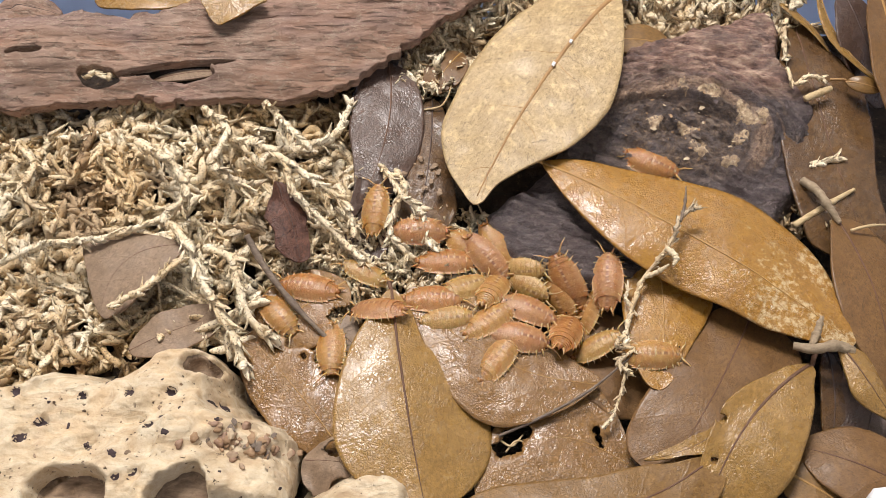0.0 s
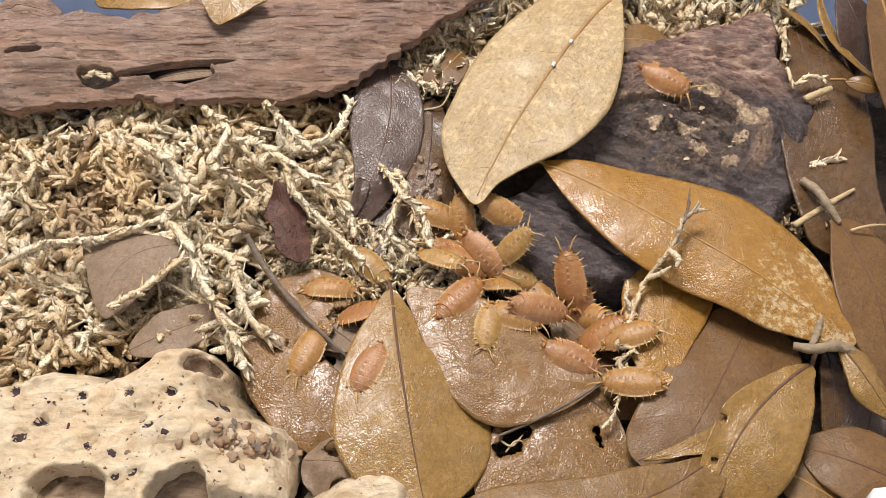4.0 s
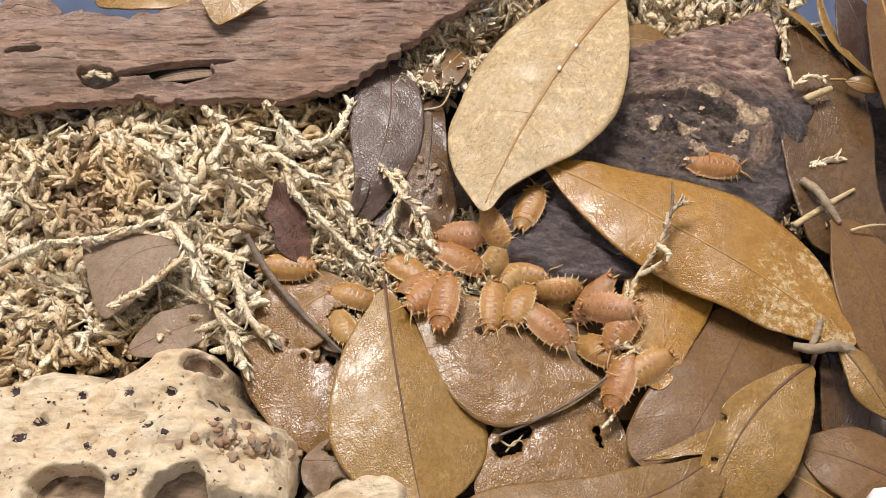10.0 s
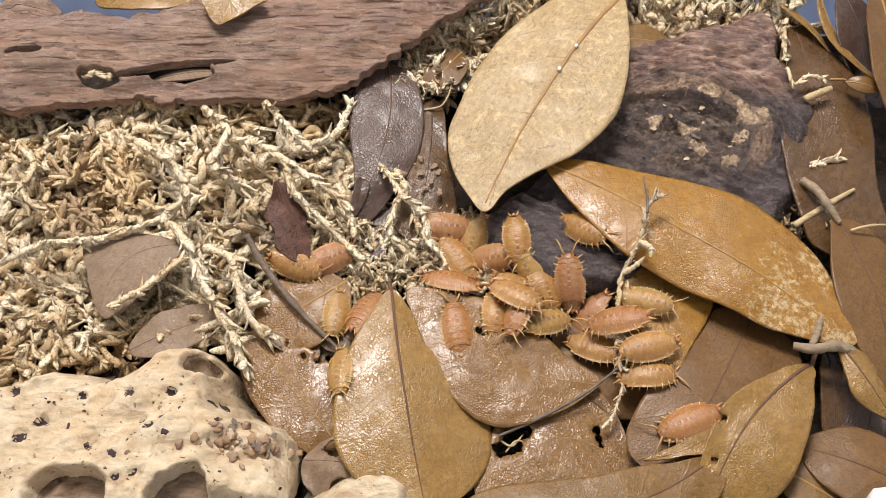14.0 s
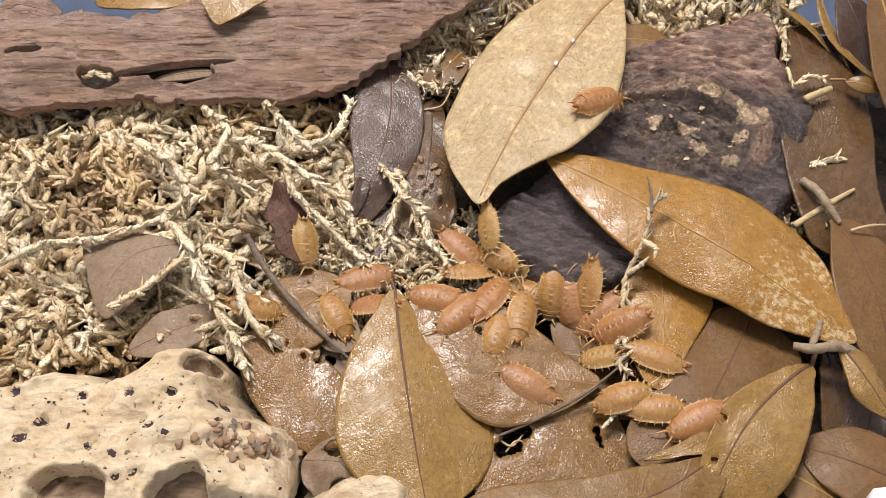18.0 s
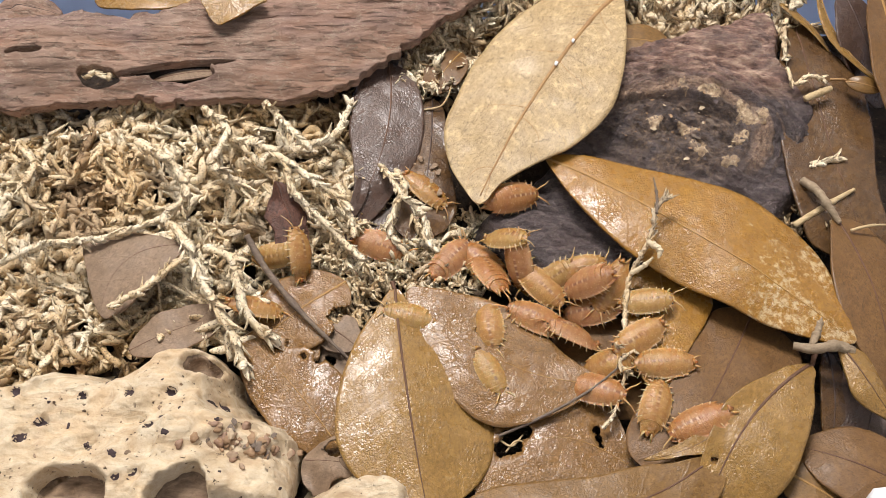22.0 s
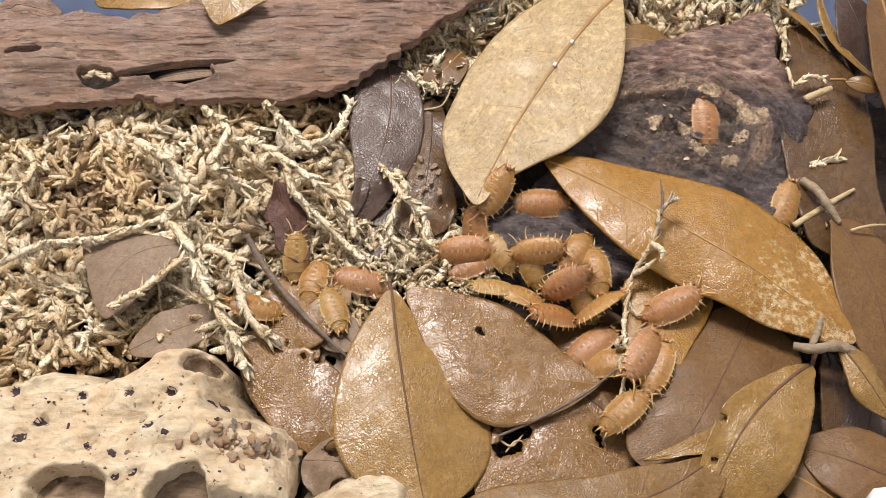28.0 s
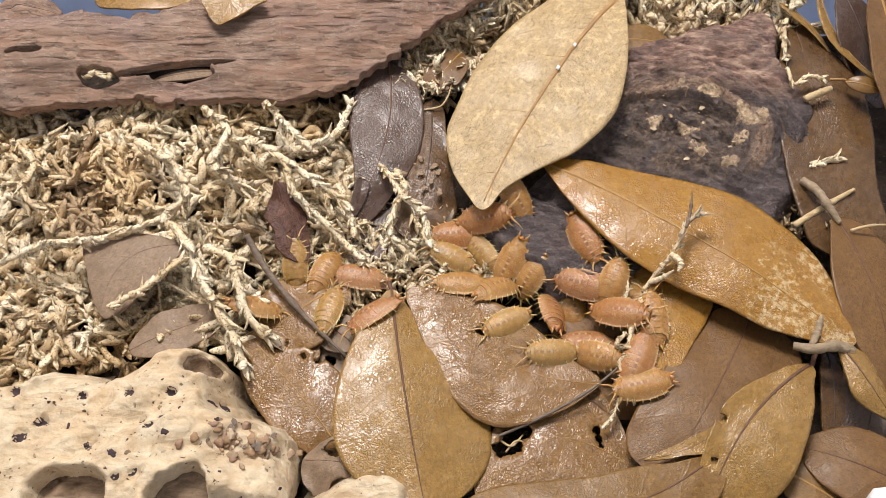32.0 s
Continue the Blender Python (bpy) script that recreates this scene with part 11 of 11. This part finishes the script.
    walk(PODS[26], crawl([(0, 17.6, -27.9, 5.8, 2, 5, -11), (0.5, 20.8, -28.7, 5.4, 4, 7, -37), (1, 29.0, -29.9, 4.2, -10, 9, -28), (1.5, 28.1, -30.2, 4.3, -9, 8, -56), (2, 27.9, -31.6, 4.2, 1, 7, -55), (2.5, 30.3, -33.4, 3.8, 5, 4, -66), (3, 33.3, -32.3, 3.5, -9, 1, -66), (3.5, 33.6, -32.6, 3.5, -3, 1, -63), (4, 29.5, -32.3, 4.0, 10, 7, -25), (4.5, 28.4, -25.2, 6.6, -58, 25, -21), (5, 28.8, -24.5, 8.3, -28, 32, -23), (5.5, 23.7, -23.8, 7.3, 11, 16, -25), (6, 23.3, -23.9, 9.4, -32, 16, -23), (6.5, 30.4, -24.0, 6.2, -43, 41, -1), (7, 36.7, -27.8, 3.2, -23, -27, 21), (7.5, 35.9, -24.9, 3.5, 2, -22, 22), (8, 36.4, -30.2, 3.6, -12, -23, 0), (8.5, 34.1, -29.6, 3.3, -20, -5, -9), (9, 37.0, -25.4, 4.8, 30, -23, 0), (9.5, 33.2, -21.6, -1.0, -51, -16, 1), (10, 38.7, -21.9, 8.9, 28, -23, -23), (10.5, 40.8, -21.4, 7.9, 5, -32, 1), (11, 39.3, -28.1, 8.0, -38, -23, 11), (11.5, 33.3, -18.9, -0.7, -6, -23, 25), (12, 29.6, -13.4, 8.3, 43, -23, 17), (12.5, 30.7, -13.1, 9.1, 52, -23, 54), (13, 31.0, -12.2, 10.2, -39, -23, 99), (13.5, 28.2, -13.0, 8.2, -28, -23, 121), (14, 30.6, -12.8, 5.4, -16, -32, 95), (14.5, 32.9, -15.3, 4.7, -58, -23, 86), (15, 30.0, -16.4, 1.4, -27, -23, 114), (15.5, 30.1, -15.7, 0.5, -23, -32, 113), (16, 30.3, -16.5, -0.8, -15, -32, 89), (16.5, 32.8, -13.9, 6.9, -43, -23, 110), (17, 32.1, -17.2, 0.2, -13, -23, 104), (17.5, 30.1, -18.8, -3.0, 34, -20, 100), (18, 30.6, -17.2, 2.1, -32, -23, 104), (18.5, 27.7, -16.8, 3.6, 27, -8, 78), (19, 31.7, -19.4, -0.3, 21, -7, 99), (19.5, 29.5, -18.1, -0.3, -19, -23, 133), (20, 29.9, -16.2, 3.7, -28, -8, 157), (20.5, 35.1, -14.4, 8.3, -13, 18, 151), (21, 34.7, -16.4, 5.2, -58, -20, 113), (21.5, 32.4, -14.0, 8.5, -43, 5, 149), (22, 34.5, -15.0, 9.1, -13, 41, 180), (22.5, 32.6, -17.1, -1.2, -18, 32, 181), (23, 31.7, -19.4, -2.3, -21, 18, 226), (23.5, 28.6, -21.8, 3.2, -10, -23, 229), (24, 29.9, -20.3, -0.6, 15, -23, 222), (24.5, 32.3, -17.0, -1.3, -38, 32, 196), (25, 30.6, -17.2, 2.1, -28, 29, 191), (25.5, 30.3, -16.1, 3.7, -13, 38, 195), (26, 27.6, -15.9, 2.4, -58, 10, 195), (26.5, 30.0, -12.9, 7.1, -43, 41, 210), (27, 26.9, -14.0, 4.2, -13, 38, 195), (27.5, 28.9, -12.6, 5.1, -18, 32, 192), (28, 29.6, -13.4, 6.3, -43, 41, 191), (28.5, 27.4, -15.8, 2.5, -28, 21, 212), (29, 27.2, -13.8, 4.7, 2, 18, 168), (29.5, 28.9, -13.0, 4.5, -38, -18, 149), (30, 32.0, -16.5, -0.9, -28, -32, 113), (30.5, 23.4, -13.0, 1.4, -11, -24, 70), (31, 17.7, -10.2, 4.8, -23, -2, 70), (31.5, 22.1, -13.6, 2.4, -22, 4, 61), (32, 25.9, -19.1, 1.6, 33, 26, 95)]))
    walk(PODS[27], crawl([(0, 20.7, -12.5, 2.4, 43, -10, -34), (0.5, 19.0, -13.9, 1.3, -38, 19, -9), (1, 17.6, -9.4, 1.3, 27, -15, 0), (1.5, 15.6, -8.3, 3.7, 32, -19, -6), (2, 16.6, -11.1, 5.2, -40, 1, 11), (2.5, 13.6, -7.2, 5.6, -12, -28, 37), (3, 15.6, -3.0, 9.2, 27, -41, 34), (3.5, 16.2, -2.1, 6.2, 21, -32, 30), (4, 17.3, -4.9, 9.0, 5, -41, 27), (4.5, 15.0, -2.5, 7.1, 28, -38, -11), (5, 15.9, -7.0, 4.3, 44, -40, 36), (5.5, 17.9, -6.4, 4.2, 18, -32, 8), (6, 18.1, -7.4, 5.4, 28, -36, -6), (6.5, 14.6, -3.2, 6.2, 43, -41, 12), (7, 17.1, -6.8, 3.2, -33, -32, 75), (7.5, 14.5, -6.6, 2.0, -23, -22, 85), (8, 13.5, -6.1, 3.9, -4, -24, 97), (8.5, 16.1, -8.3, 3.8, 8, -25, 103), (9, 13.0, -4.5, 4.3, -43, -24, 106), (9.5, 15.1, -3.5, 6.4, -28, -41, 75), (10, 13.0, -5.0, 2.1, 1, -28, 62), (10.5, 10.9, -4.7, 1.7, -25, -5, 107), (11, 12.9, -9.6, 1.6, 4, 15, 71), (11.5, 9.5, -12.3, 4.0, 19, 29, 93), (12, 12.5, -4.4, 2.1, -38, -9, 115), (12.5, 13.6, -8.5, 3.5, -16, -14, 154), (13, 12.5, -3.4, 2.6, -20, 26, 180), (13.5, 12.8, -2.5, 3.3, 20, 32, 231), (14, 7.9, 1.3, 2.3, -2, 30, 243), (14.5, 7.4, 1.9, 4.4, 6, 23, 247), (15, 6.2, 1.6, 2.3, 0, 22, 215), (15.5, 7.1, 4.5, 6.2, -24, 23, 243), (16, 5.6, 2.3, 4.5, -10, 16, 220), (16.5, 5.8, 2.4, 4.5, 1, 12, 206), (17, 6.8, 2.4, 2.6, -30, 26, 203), (17.5, 10.2, 3.1, 5.1, 11, 32, 245), (18, 11.5, 0.6, 8.2, 43, 21, 277), (18.5, 11.1, -0.4, 5.2, 50, 23, 241), (19, 11.5, 2.0, 7.2, 13, 23, 277), (19.5, 15.4, 2.7, 7.2, 17, 7, 297), (20, 13.5, 0.3, 9.9, 58, 15, 277), (20.5, 8.6, 0.2, 6.2, -6, 3, 297), (21, 14.6, -1.0, 5.9, 28, 21, 285), (21.5, 17.7, -0.3, 7.2, 21, -2, 320), (22, 15.6, -3.0, 9.2, -2, -31, 336), (22.5, 11.0, -1.2, 6.6, 10, -37, 357), (23, 10.0, -1.3, 2.1, 23, -23, 360), (23.5, 11.1, 1.3, 4.2, 38, -31, 362), (24, 12.5, -4.8, 4.0, -5, -35, 383), (24.5, 14.4, -5.8, 6.4, -13, -38, 426), (25, 21.6, -6.4, 8.6, 5, -39, 456), (25.5, 21.6, -6.2, 8.7, -55, -35, 461), (26, 20.3, -7.7, 6.8, -28, -41, 469), (26.5, 20.8, -3.6, 7.1, -13, -2, 488), (27, 16.4, -2.9, 5.9, -38, -21, 469), (27.5, 14.6, -3.5, 4.0, -33, -26, 466), (28, 14.1, -3.4, 3.6, -23, -8, 484), (28.5, 13.5, -3.9, 2.9, -18, 22, 526), (29, 14.6, -1.4, 9.6, -42, 23, 549), (29.5, 13.1, -5.0, 4.2, -27, 6, 525), (30, 10.3, -7.8, 1.6, 11, 10, 466), (30.5, 3.0, -5.8, 4.1, -26, -7, 480), (31, -0.2, -3.9, 4.5, -3, -11, 506), (31.5, 4.7, -4.2, 4.1, 19, -16, 503), (32, 2.0, -3.9, 2.4, -7, -5, 511)]))
    walk(PODS[28], crawl([(0, 53.2, 20.0, 9.0, 13, 1, -26), (0.5, 67.8, 13.4, 8.1, 9, 0, 10), (1, 86.4, 7.6, 5.6, 33, -3, 36), (1.5, 76.6, -0.7, 5.2, 0, 0, 39), (2, 69.7, -11.2, 8.0, 0, 0, 44), (2.5, 67.7, 14.3, 8.3, 16, -0, 9), (3, 68.0, 37.1, 15.7, 7, 9, -27), (3.5, 61.7, 40.3, 16.1, 7, -1, -16), (4, 58.0, 42.0, 16.2, 18, 4, -33), (4.5, 50.0, 49.6, 12.2, 0, 0, -37), (5, 44.5, 47.5, 14.1, 0, 0, -21), (5.5, 39.7, 51.6, 14.4, 0, 0, -12), (6, 34.1, 55.0, 14.2, 0, 0, -26), (6.5, 57.3, 39.3, 15.6, 1, -4, 4), (7, 83.5, 17.6, 7.9, 9, -10, 57), (7.5, 67.5, 21.5, 10.3, 20, 1, 13), (8, 47.9, 20.6, 8.4, 3, -2, -19), (8.5, 52.3, 11.7, 5.2, 0, 0, -49), (9, 58.2, -0.8, 8.3, 0, 0, -75), (9.5, 61.3, 12.2, 8.5, -14, -21, -64), (10, 68.6, 18.9, 9.6, 10, 6, -6), (10.5, 59.0, 11.9, 2.7, 0, 0, 28), (11, 52.4, -0.5, 8.2, 0, 0, 54), (11.5, 51.5, 0.1, 8.1, 0, 0, 56), (12, 52.4, -0.5, 8.2, 0, 0, 54), (12.5, 52.7, -0.7, 8.2, 0, 0, 38), (13, 52.4, -0.5, 8.2, 0, 0, 54), (13.5, 53.5, -0.3, 8.2, 0, 0, 51), (14, 52.4, -0.5, 8.2, 0, 0, 54), (14.5, 52.2, 3.5, 8.0, 0, 0, 58), (15, 46.9, 8.4, 7.6, 0, 0, 35), (15.5, 46.9, 11.5, 13.5, -15, 32, 56), (16, 49.6, 19.0, 8.3, 13, -7, 43), (16.5, 43.0, 21.8, 8.2, -6, -10, 41), (17, 40.9, 27.3, 10.2, 28, -3, 29), (17.5, 42.6, 26.7, 9.6, 33, -11, 20), (18, 39.4, 32.6, 18.6, 18, 12, 25), (18.5, 29.6, 35.5, 11.8, 0, 0, 21), (19, 22.0, 38.3, 11.3, 0, 0, -21), (19.5, 17.4, 24.9, 16.2, 18, -1, -32), (20, 12.5, 8.6, 11.2, 23, 15, 0), (20.5, 19.6, 5.5, 7.7, 6, -2, 19), (21, 30.4, 3.8, 8.1, -8, -22, 74), (21.5, 21.4, 7.8, 7.8, 4, 2, 42), (22, 16.8, 9.0, 9.6, 28, 9, 18), (22.5, 12.9, 10.4, 13.0, 33, -23, 48), (23, 9.9, 4.9, 6.8, -38, -32, 97), (23.5, 9.3, 6.4, 10.8, -43, -32, 97), (24, 10.5, 1.9, 4.2, -23, -32, 97), (24.5, 15.9, 1.8, 7.2, -6, 4, 145), (25, 18.8, 1.9, 7.5, -9, 5, 182), (25.5, 19.8, 1.8, 7.5, -3, 3, 179), (26, 20.3, 6.0, 7.8, 7, -0, 183), (26.5, 21.0, 3.7, 7.7, -13, 2, 178), (27, 22.1, 4.5, 7.8, -1, 1, 192), (27.5, 23.6, 5.1, 7.7, 6, -0, 175), (28, 24.4, 8.7, 7.4, -18, -0, 180), (28.5, 23.9, 8.2, 7.5, -7, -2, 177), (29, 24.4, 8.7, 7.4, -4, 5, 198), (29.5, 30.3, 3.1, 9.9, 33, 27, 223), (30, 32.3, 0.7, 7.9, 5, 29, 237), (30.5, 29.5, 0.8, 7.7, 0, 11, 212), (31, 32.8, 1.2, 10.2, 48, 32, 237), (31.5, 34.1, -0.4, 8.6, 18, 24, 270), (32, 34.7, -2.0, 8.3, 28, 5, 292)]))
    walk(PODS[29], crawl([(0, -10.4, -51.6, 0.6, 0, 0, 348), (0.5, -19.4, -49.3, 7.6, 12, 0, 344), (1, -22.3, -51.0, 7.5, -2, -16, 360), (1.5, -23.3, -42.9, 0.8, 0, 0, 333), (2, -27.4, -43.6, -2.8, 0, 0, 310), (2.5, -27.6, -43.5, -2.9, 0, 0, 296), (3, -27.4, -43.6, -2.8, 0, 0, 310), (3.5, -27.5, -43.6, -2.8, 0, 0, 299), (4, -26.2, -42.9, -1.6, 0, 0, 301), (4.5, -27.7, -43.6, -3.0, 0, 0, 299), (5, -26.8, -44.1, -2.0, 0, 0, 298), (5.5, -26.7, -43.5, -2.0, 0, 0, 314), (6, -27.4, -43.6, -2.8, 0, 0, 310), (6.5, -22.3, -47.3, 7.6, 3, -13, 336), (7, -25.3, -49.6, 6.3, -0, -31, 376), (7.5, -19.2, -47.5, 7.6, -8, -1, 380), (8, -16.3, -40.1, 7.8, -0, -1, 382), (8.5, -9.2, -45.6, 0.9, 0, 0, 341), (9, -2.2, -44.6, -0.4, 0, 0, 348), (9.5, -2.5, -45.2, -0.3, 0, 0, 343), (10, -2.2, -44.6, -0.4, 0, 0, 348), (10.5, -0.3, -44.9, -1.1, 0, 0, 348), (11, -2.2, -44.6, -0.4, 0, 0, 348), (11.5, -2.5, -45.9, -0.3, 0, 0, 360), (12, -2.2, -44.6, -0.4, 0, 0, 348), (12.5, -2.1, -43.3, -0.5, 0, 0, 348), (13, -2.2, -44.6, -0.4, 0, 0, 348), (13.5, -2.7, -42.8, -0.3, 0, 0, 354), (14, -2.2, -44.6, -0.4, 0, 0, 348), (14.5, 4.0, -43.3, -2.2, 0, 0, 358), (15, 11.3, -41.8, -2.2, 0, 0, 363), (15.5, 13.9, -41.2, 4.8, 18, 1, 335), (16, 22.6, -38.8, 4.6, -2, 5, 376), (16.5, 27.1, -36.8, 4.1, 3, 6, 373), (17, 33.9, -36.7, 3.6, 7, -8, 376), (17.5, 38.8, -43.5, 6.2, -24, -13, 403), (18, 40.1, -43.1, 6.5, -1, -15, 371), (18.5, 40.1, -38.1, 8.5, 7, -9, 378), (19, 38.9, -32.7, 7.5, -32, -19, 360), (19.5, 38.6, -29.7, 7.2, -43, -21, 393), (20, 39.0, -31.8, 5.6, -19, -29, 386), (20.5, 36.7, -30.0, 5.8, 2, -10, 415), (21, 38.7, -34.9, 5.6, -7, -25, 360), (21.5, 36.5, -34.7, 8.0, -3, -13, 355), (22, 37.9, -34.1, 4.9, -1, -26, 371), (22.5, 37.9, -37.0, 7.0, -35, -14, 359), (23, 37.9, -34.1, 4.9, 5, -25, 349), (23.5, 36.2, -33.9, 3.7, 10, -20, 339), (24, 37.0, -33.7, 4.3, 1, -23, 337), (24.5, 37.1, -36.7, 4.5, -4, -22, 347), (25, 37.8, -35.2, 6.9, 11, -15, 360), (25.5, 38.4, -36.6, 7.4, 22, -15, 364), (26, 37.3, -34.7, 6.5, -24, -15, 367), (26.5, 43.3, -32.4, 11.7, 7, -5, 363), (27, 35.8, -34.9, 3.7, 6, -18, 352), (27.5, 35.6, -36.4, 3.8, -16, -17, 354), (28, 37.9, -34.1, 4.9, -3, -25, 360), (28.5, 39.0, -35.6, 5.8, 13, -24, 344), (29, 36.2, -33.5, 3.6, -4, -20, 338), (29.5, 40.4, -33.8, 8.8, -16, -16, 363), (30, 39.1, -30.1, 7.7, -12, -22, 391), (30.5, 37.4, -24.4, 5.6, 2, -23, 416), (31, 32.2, -19.5, -4.1, -26, -18, 450), (31.5, 36.3, -22.4, 4.0, -28, 5, 450), (32, 32.2, -18.6, -1.4, 2, -21, 464)]))
    walk(PODS[30], crawl([(0, -5.6, -42.3, 0.6, 0, 0, 197), (0.5, -3.2, -42.3, -0.1, 0, 0, 207), (1, -5.6, -42.3, 0.6, 0, 0, 197), (1.5, -4.6, -41.0, 0.3, 0, 0, 212), (2, -5.6, -42.3, 0.6, 0, 0, 197), (2.5, -6.8, -44.4, 0.8, 0, 0, 201), (3, -5.6, -42.3, 0.6, 0, 0, 197), (3.5, -5.4, -42.5, 0.6, 0, 0, 194), (4, -4.2, -41.0, 0.2, 0, 0, 193), (4.5, -6.1, -44.2, 0.7, 0, 0, 189), (5, -6.1, -42.9, 0.7, 0, 0, 175), (5.5, -5.2, -42.2, 0.5, 0, 0, 186), (6, -5.6, -42.3, 0.6, 0, 0, 197), (6.5, 0.5, -37.5, 5.3, 1, -7, 237), (7, 8.1, -34.3, 5.4, -6, 6, 232), (7.5, 6.8, -31.5, 5.6, 1, 6, 245), (8, 5.3, -25.3, 6.0, 11, 3, 256), (8.5, 5.9, -24.4, 6.1, -10, 3, 244), (9, 11.9, -20.9, 8.1, -1, -10, 260), (9.5, 15.2, -17.4, 9.9, 15, -32, 242), (10, 11.9, -19.8, 6.1, -11, -2, 264), (10.5, 11.7, -17.1, 6.0, -12, -6, 306), (11, 16.1, -16.6, 9.8, -13, -21, 310), (11.5, 16.1, -14.8, 8.3, 2, 9, 348), (12, 11.8, -11.5, 2.9, -33, -3, 337), (12.5, 16.7, -11.8, 5.4, -26, 2, 341), (13, 17.9, -14.4, 4.6, 2, 6, 343), (13.5, 19.4, -16.1, 7.1, -58, 8, 343), (14, 17.0, -19.1, 9.9, -12, -8, 326), (14.5, 16.1, -20.1, 7.9, 13, -7, 348), (15, 18.9, -22.1, 7.8, -30, -5, 355), (15.5, 16.2, -20.4, 7.9, -15, -6, 381), (16, 19.4, -22.8, 7.8, 17, -5, 379), (16.5, 19.0, -22.8, 7.8, 32, -6, 391), (17, 19.9, -21.8, 7.8, -12, 0, 412), (17.5, 21.5, -16.8, 5.0, 14, 23, 432), (18, 18.3, -22.5, 5.9, 13, 1, 439), (18.5, 17.0, -21.6, 5.9, -8, 2, 441), (19, 17.4, -21.9, 7.9, 2, -8, 443), (19.5, 15.4, -22.1, 8.0, 17, -9, 459), (20, 15.8, -23.6, 8.0, -28, -10, 466), (20.5, 19.8, -29.2, -1.3, 0, 0, 467), (21, 20.9, -32.3, -1.7, 0, 0, 477), (21.5, 22.0, -31.8, -1.8, 0, 0, 494), (22, 20.9, -32.3, -1.7, 0, 0, 477), (22.5, 20.4, -32.8, -1.7, 0, 0, 467), (23, 20.9, -32.3, -1.7, 0, 0, 477), (23.5, 20.4, -32.7, -1.7, 0, 0, 483), (24, 20.9, -32.3, -1.7, 0, 0, 477), (24.5, 20.7, -33.8, -1.8, 0, 0, 496), (25, 20.9, -32.3, -1.7, 0, 0, 477), (25.5, 21.1, -32.6, -1.8, 0, 0, 471), (26, 20.3, -32.5, -1.7, 0, 0, 451), (26.5, 21.1, -33.3, -1.8, 0, 0, 472), (27, 20.0, -33.6, -1.7, 0, 0, 476), (27.5, 20.7, -33.0, -1.8, 0, 0, 478), (28, 20.9, -32.3, -1.7, 0, 0, 477), (28.5, 20.4, -23.9, 7.7, -26, -12, 473), (29, 19.1, -17.7, 5.3, 28, 15, 485), (29.5, 21.4, -18.8, 5.2, 33, -11, 519), (30, 24.7, -15.7, 4.9, -24, -21, 517), (30.5, 11.2, -14.6, 5.5, 22, -4, 530), (31, 7.0, -12.7, 4.9, 33, 4, 523), (31.5, 4.7, -12.4, 5.1, 38, 3, 529), (32, 4.4, -13.7, 5.8, 14, -2, 540)]))
    for k, pod in enumerate(PODS):
        feelers = [o for o in pod.children if o.name.startswith("antenna")]
        for j, feeler in enumerate(feelers):
            root, rows = Vector((6.4, 0.8 if feeler.data.vertices[0].co.y > 0 else -0.8, 1.1)) * MM, []
            for t in range(0, 33):
                sway = 14 * math.sin(2.3 * t + k + 2 * j) + 8 * math.sin(1.1 * t * k + j)
                rows.append((float(t), Matrix.Translation(root) @ pose(0, 0, 0, 0, 0.5 * sway, sway) @ Matrix.Translation(-root)))
            walk(feeler, rows)


motions()
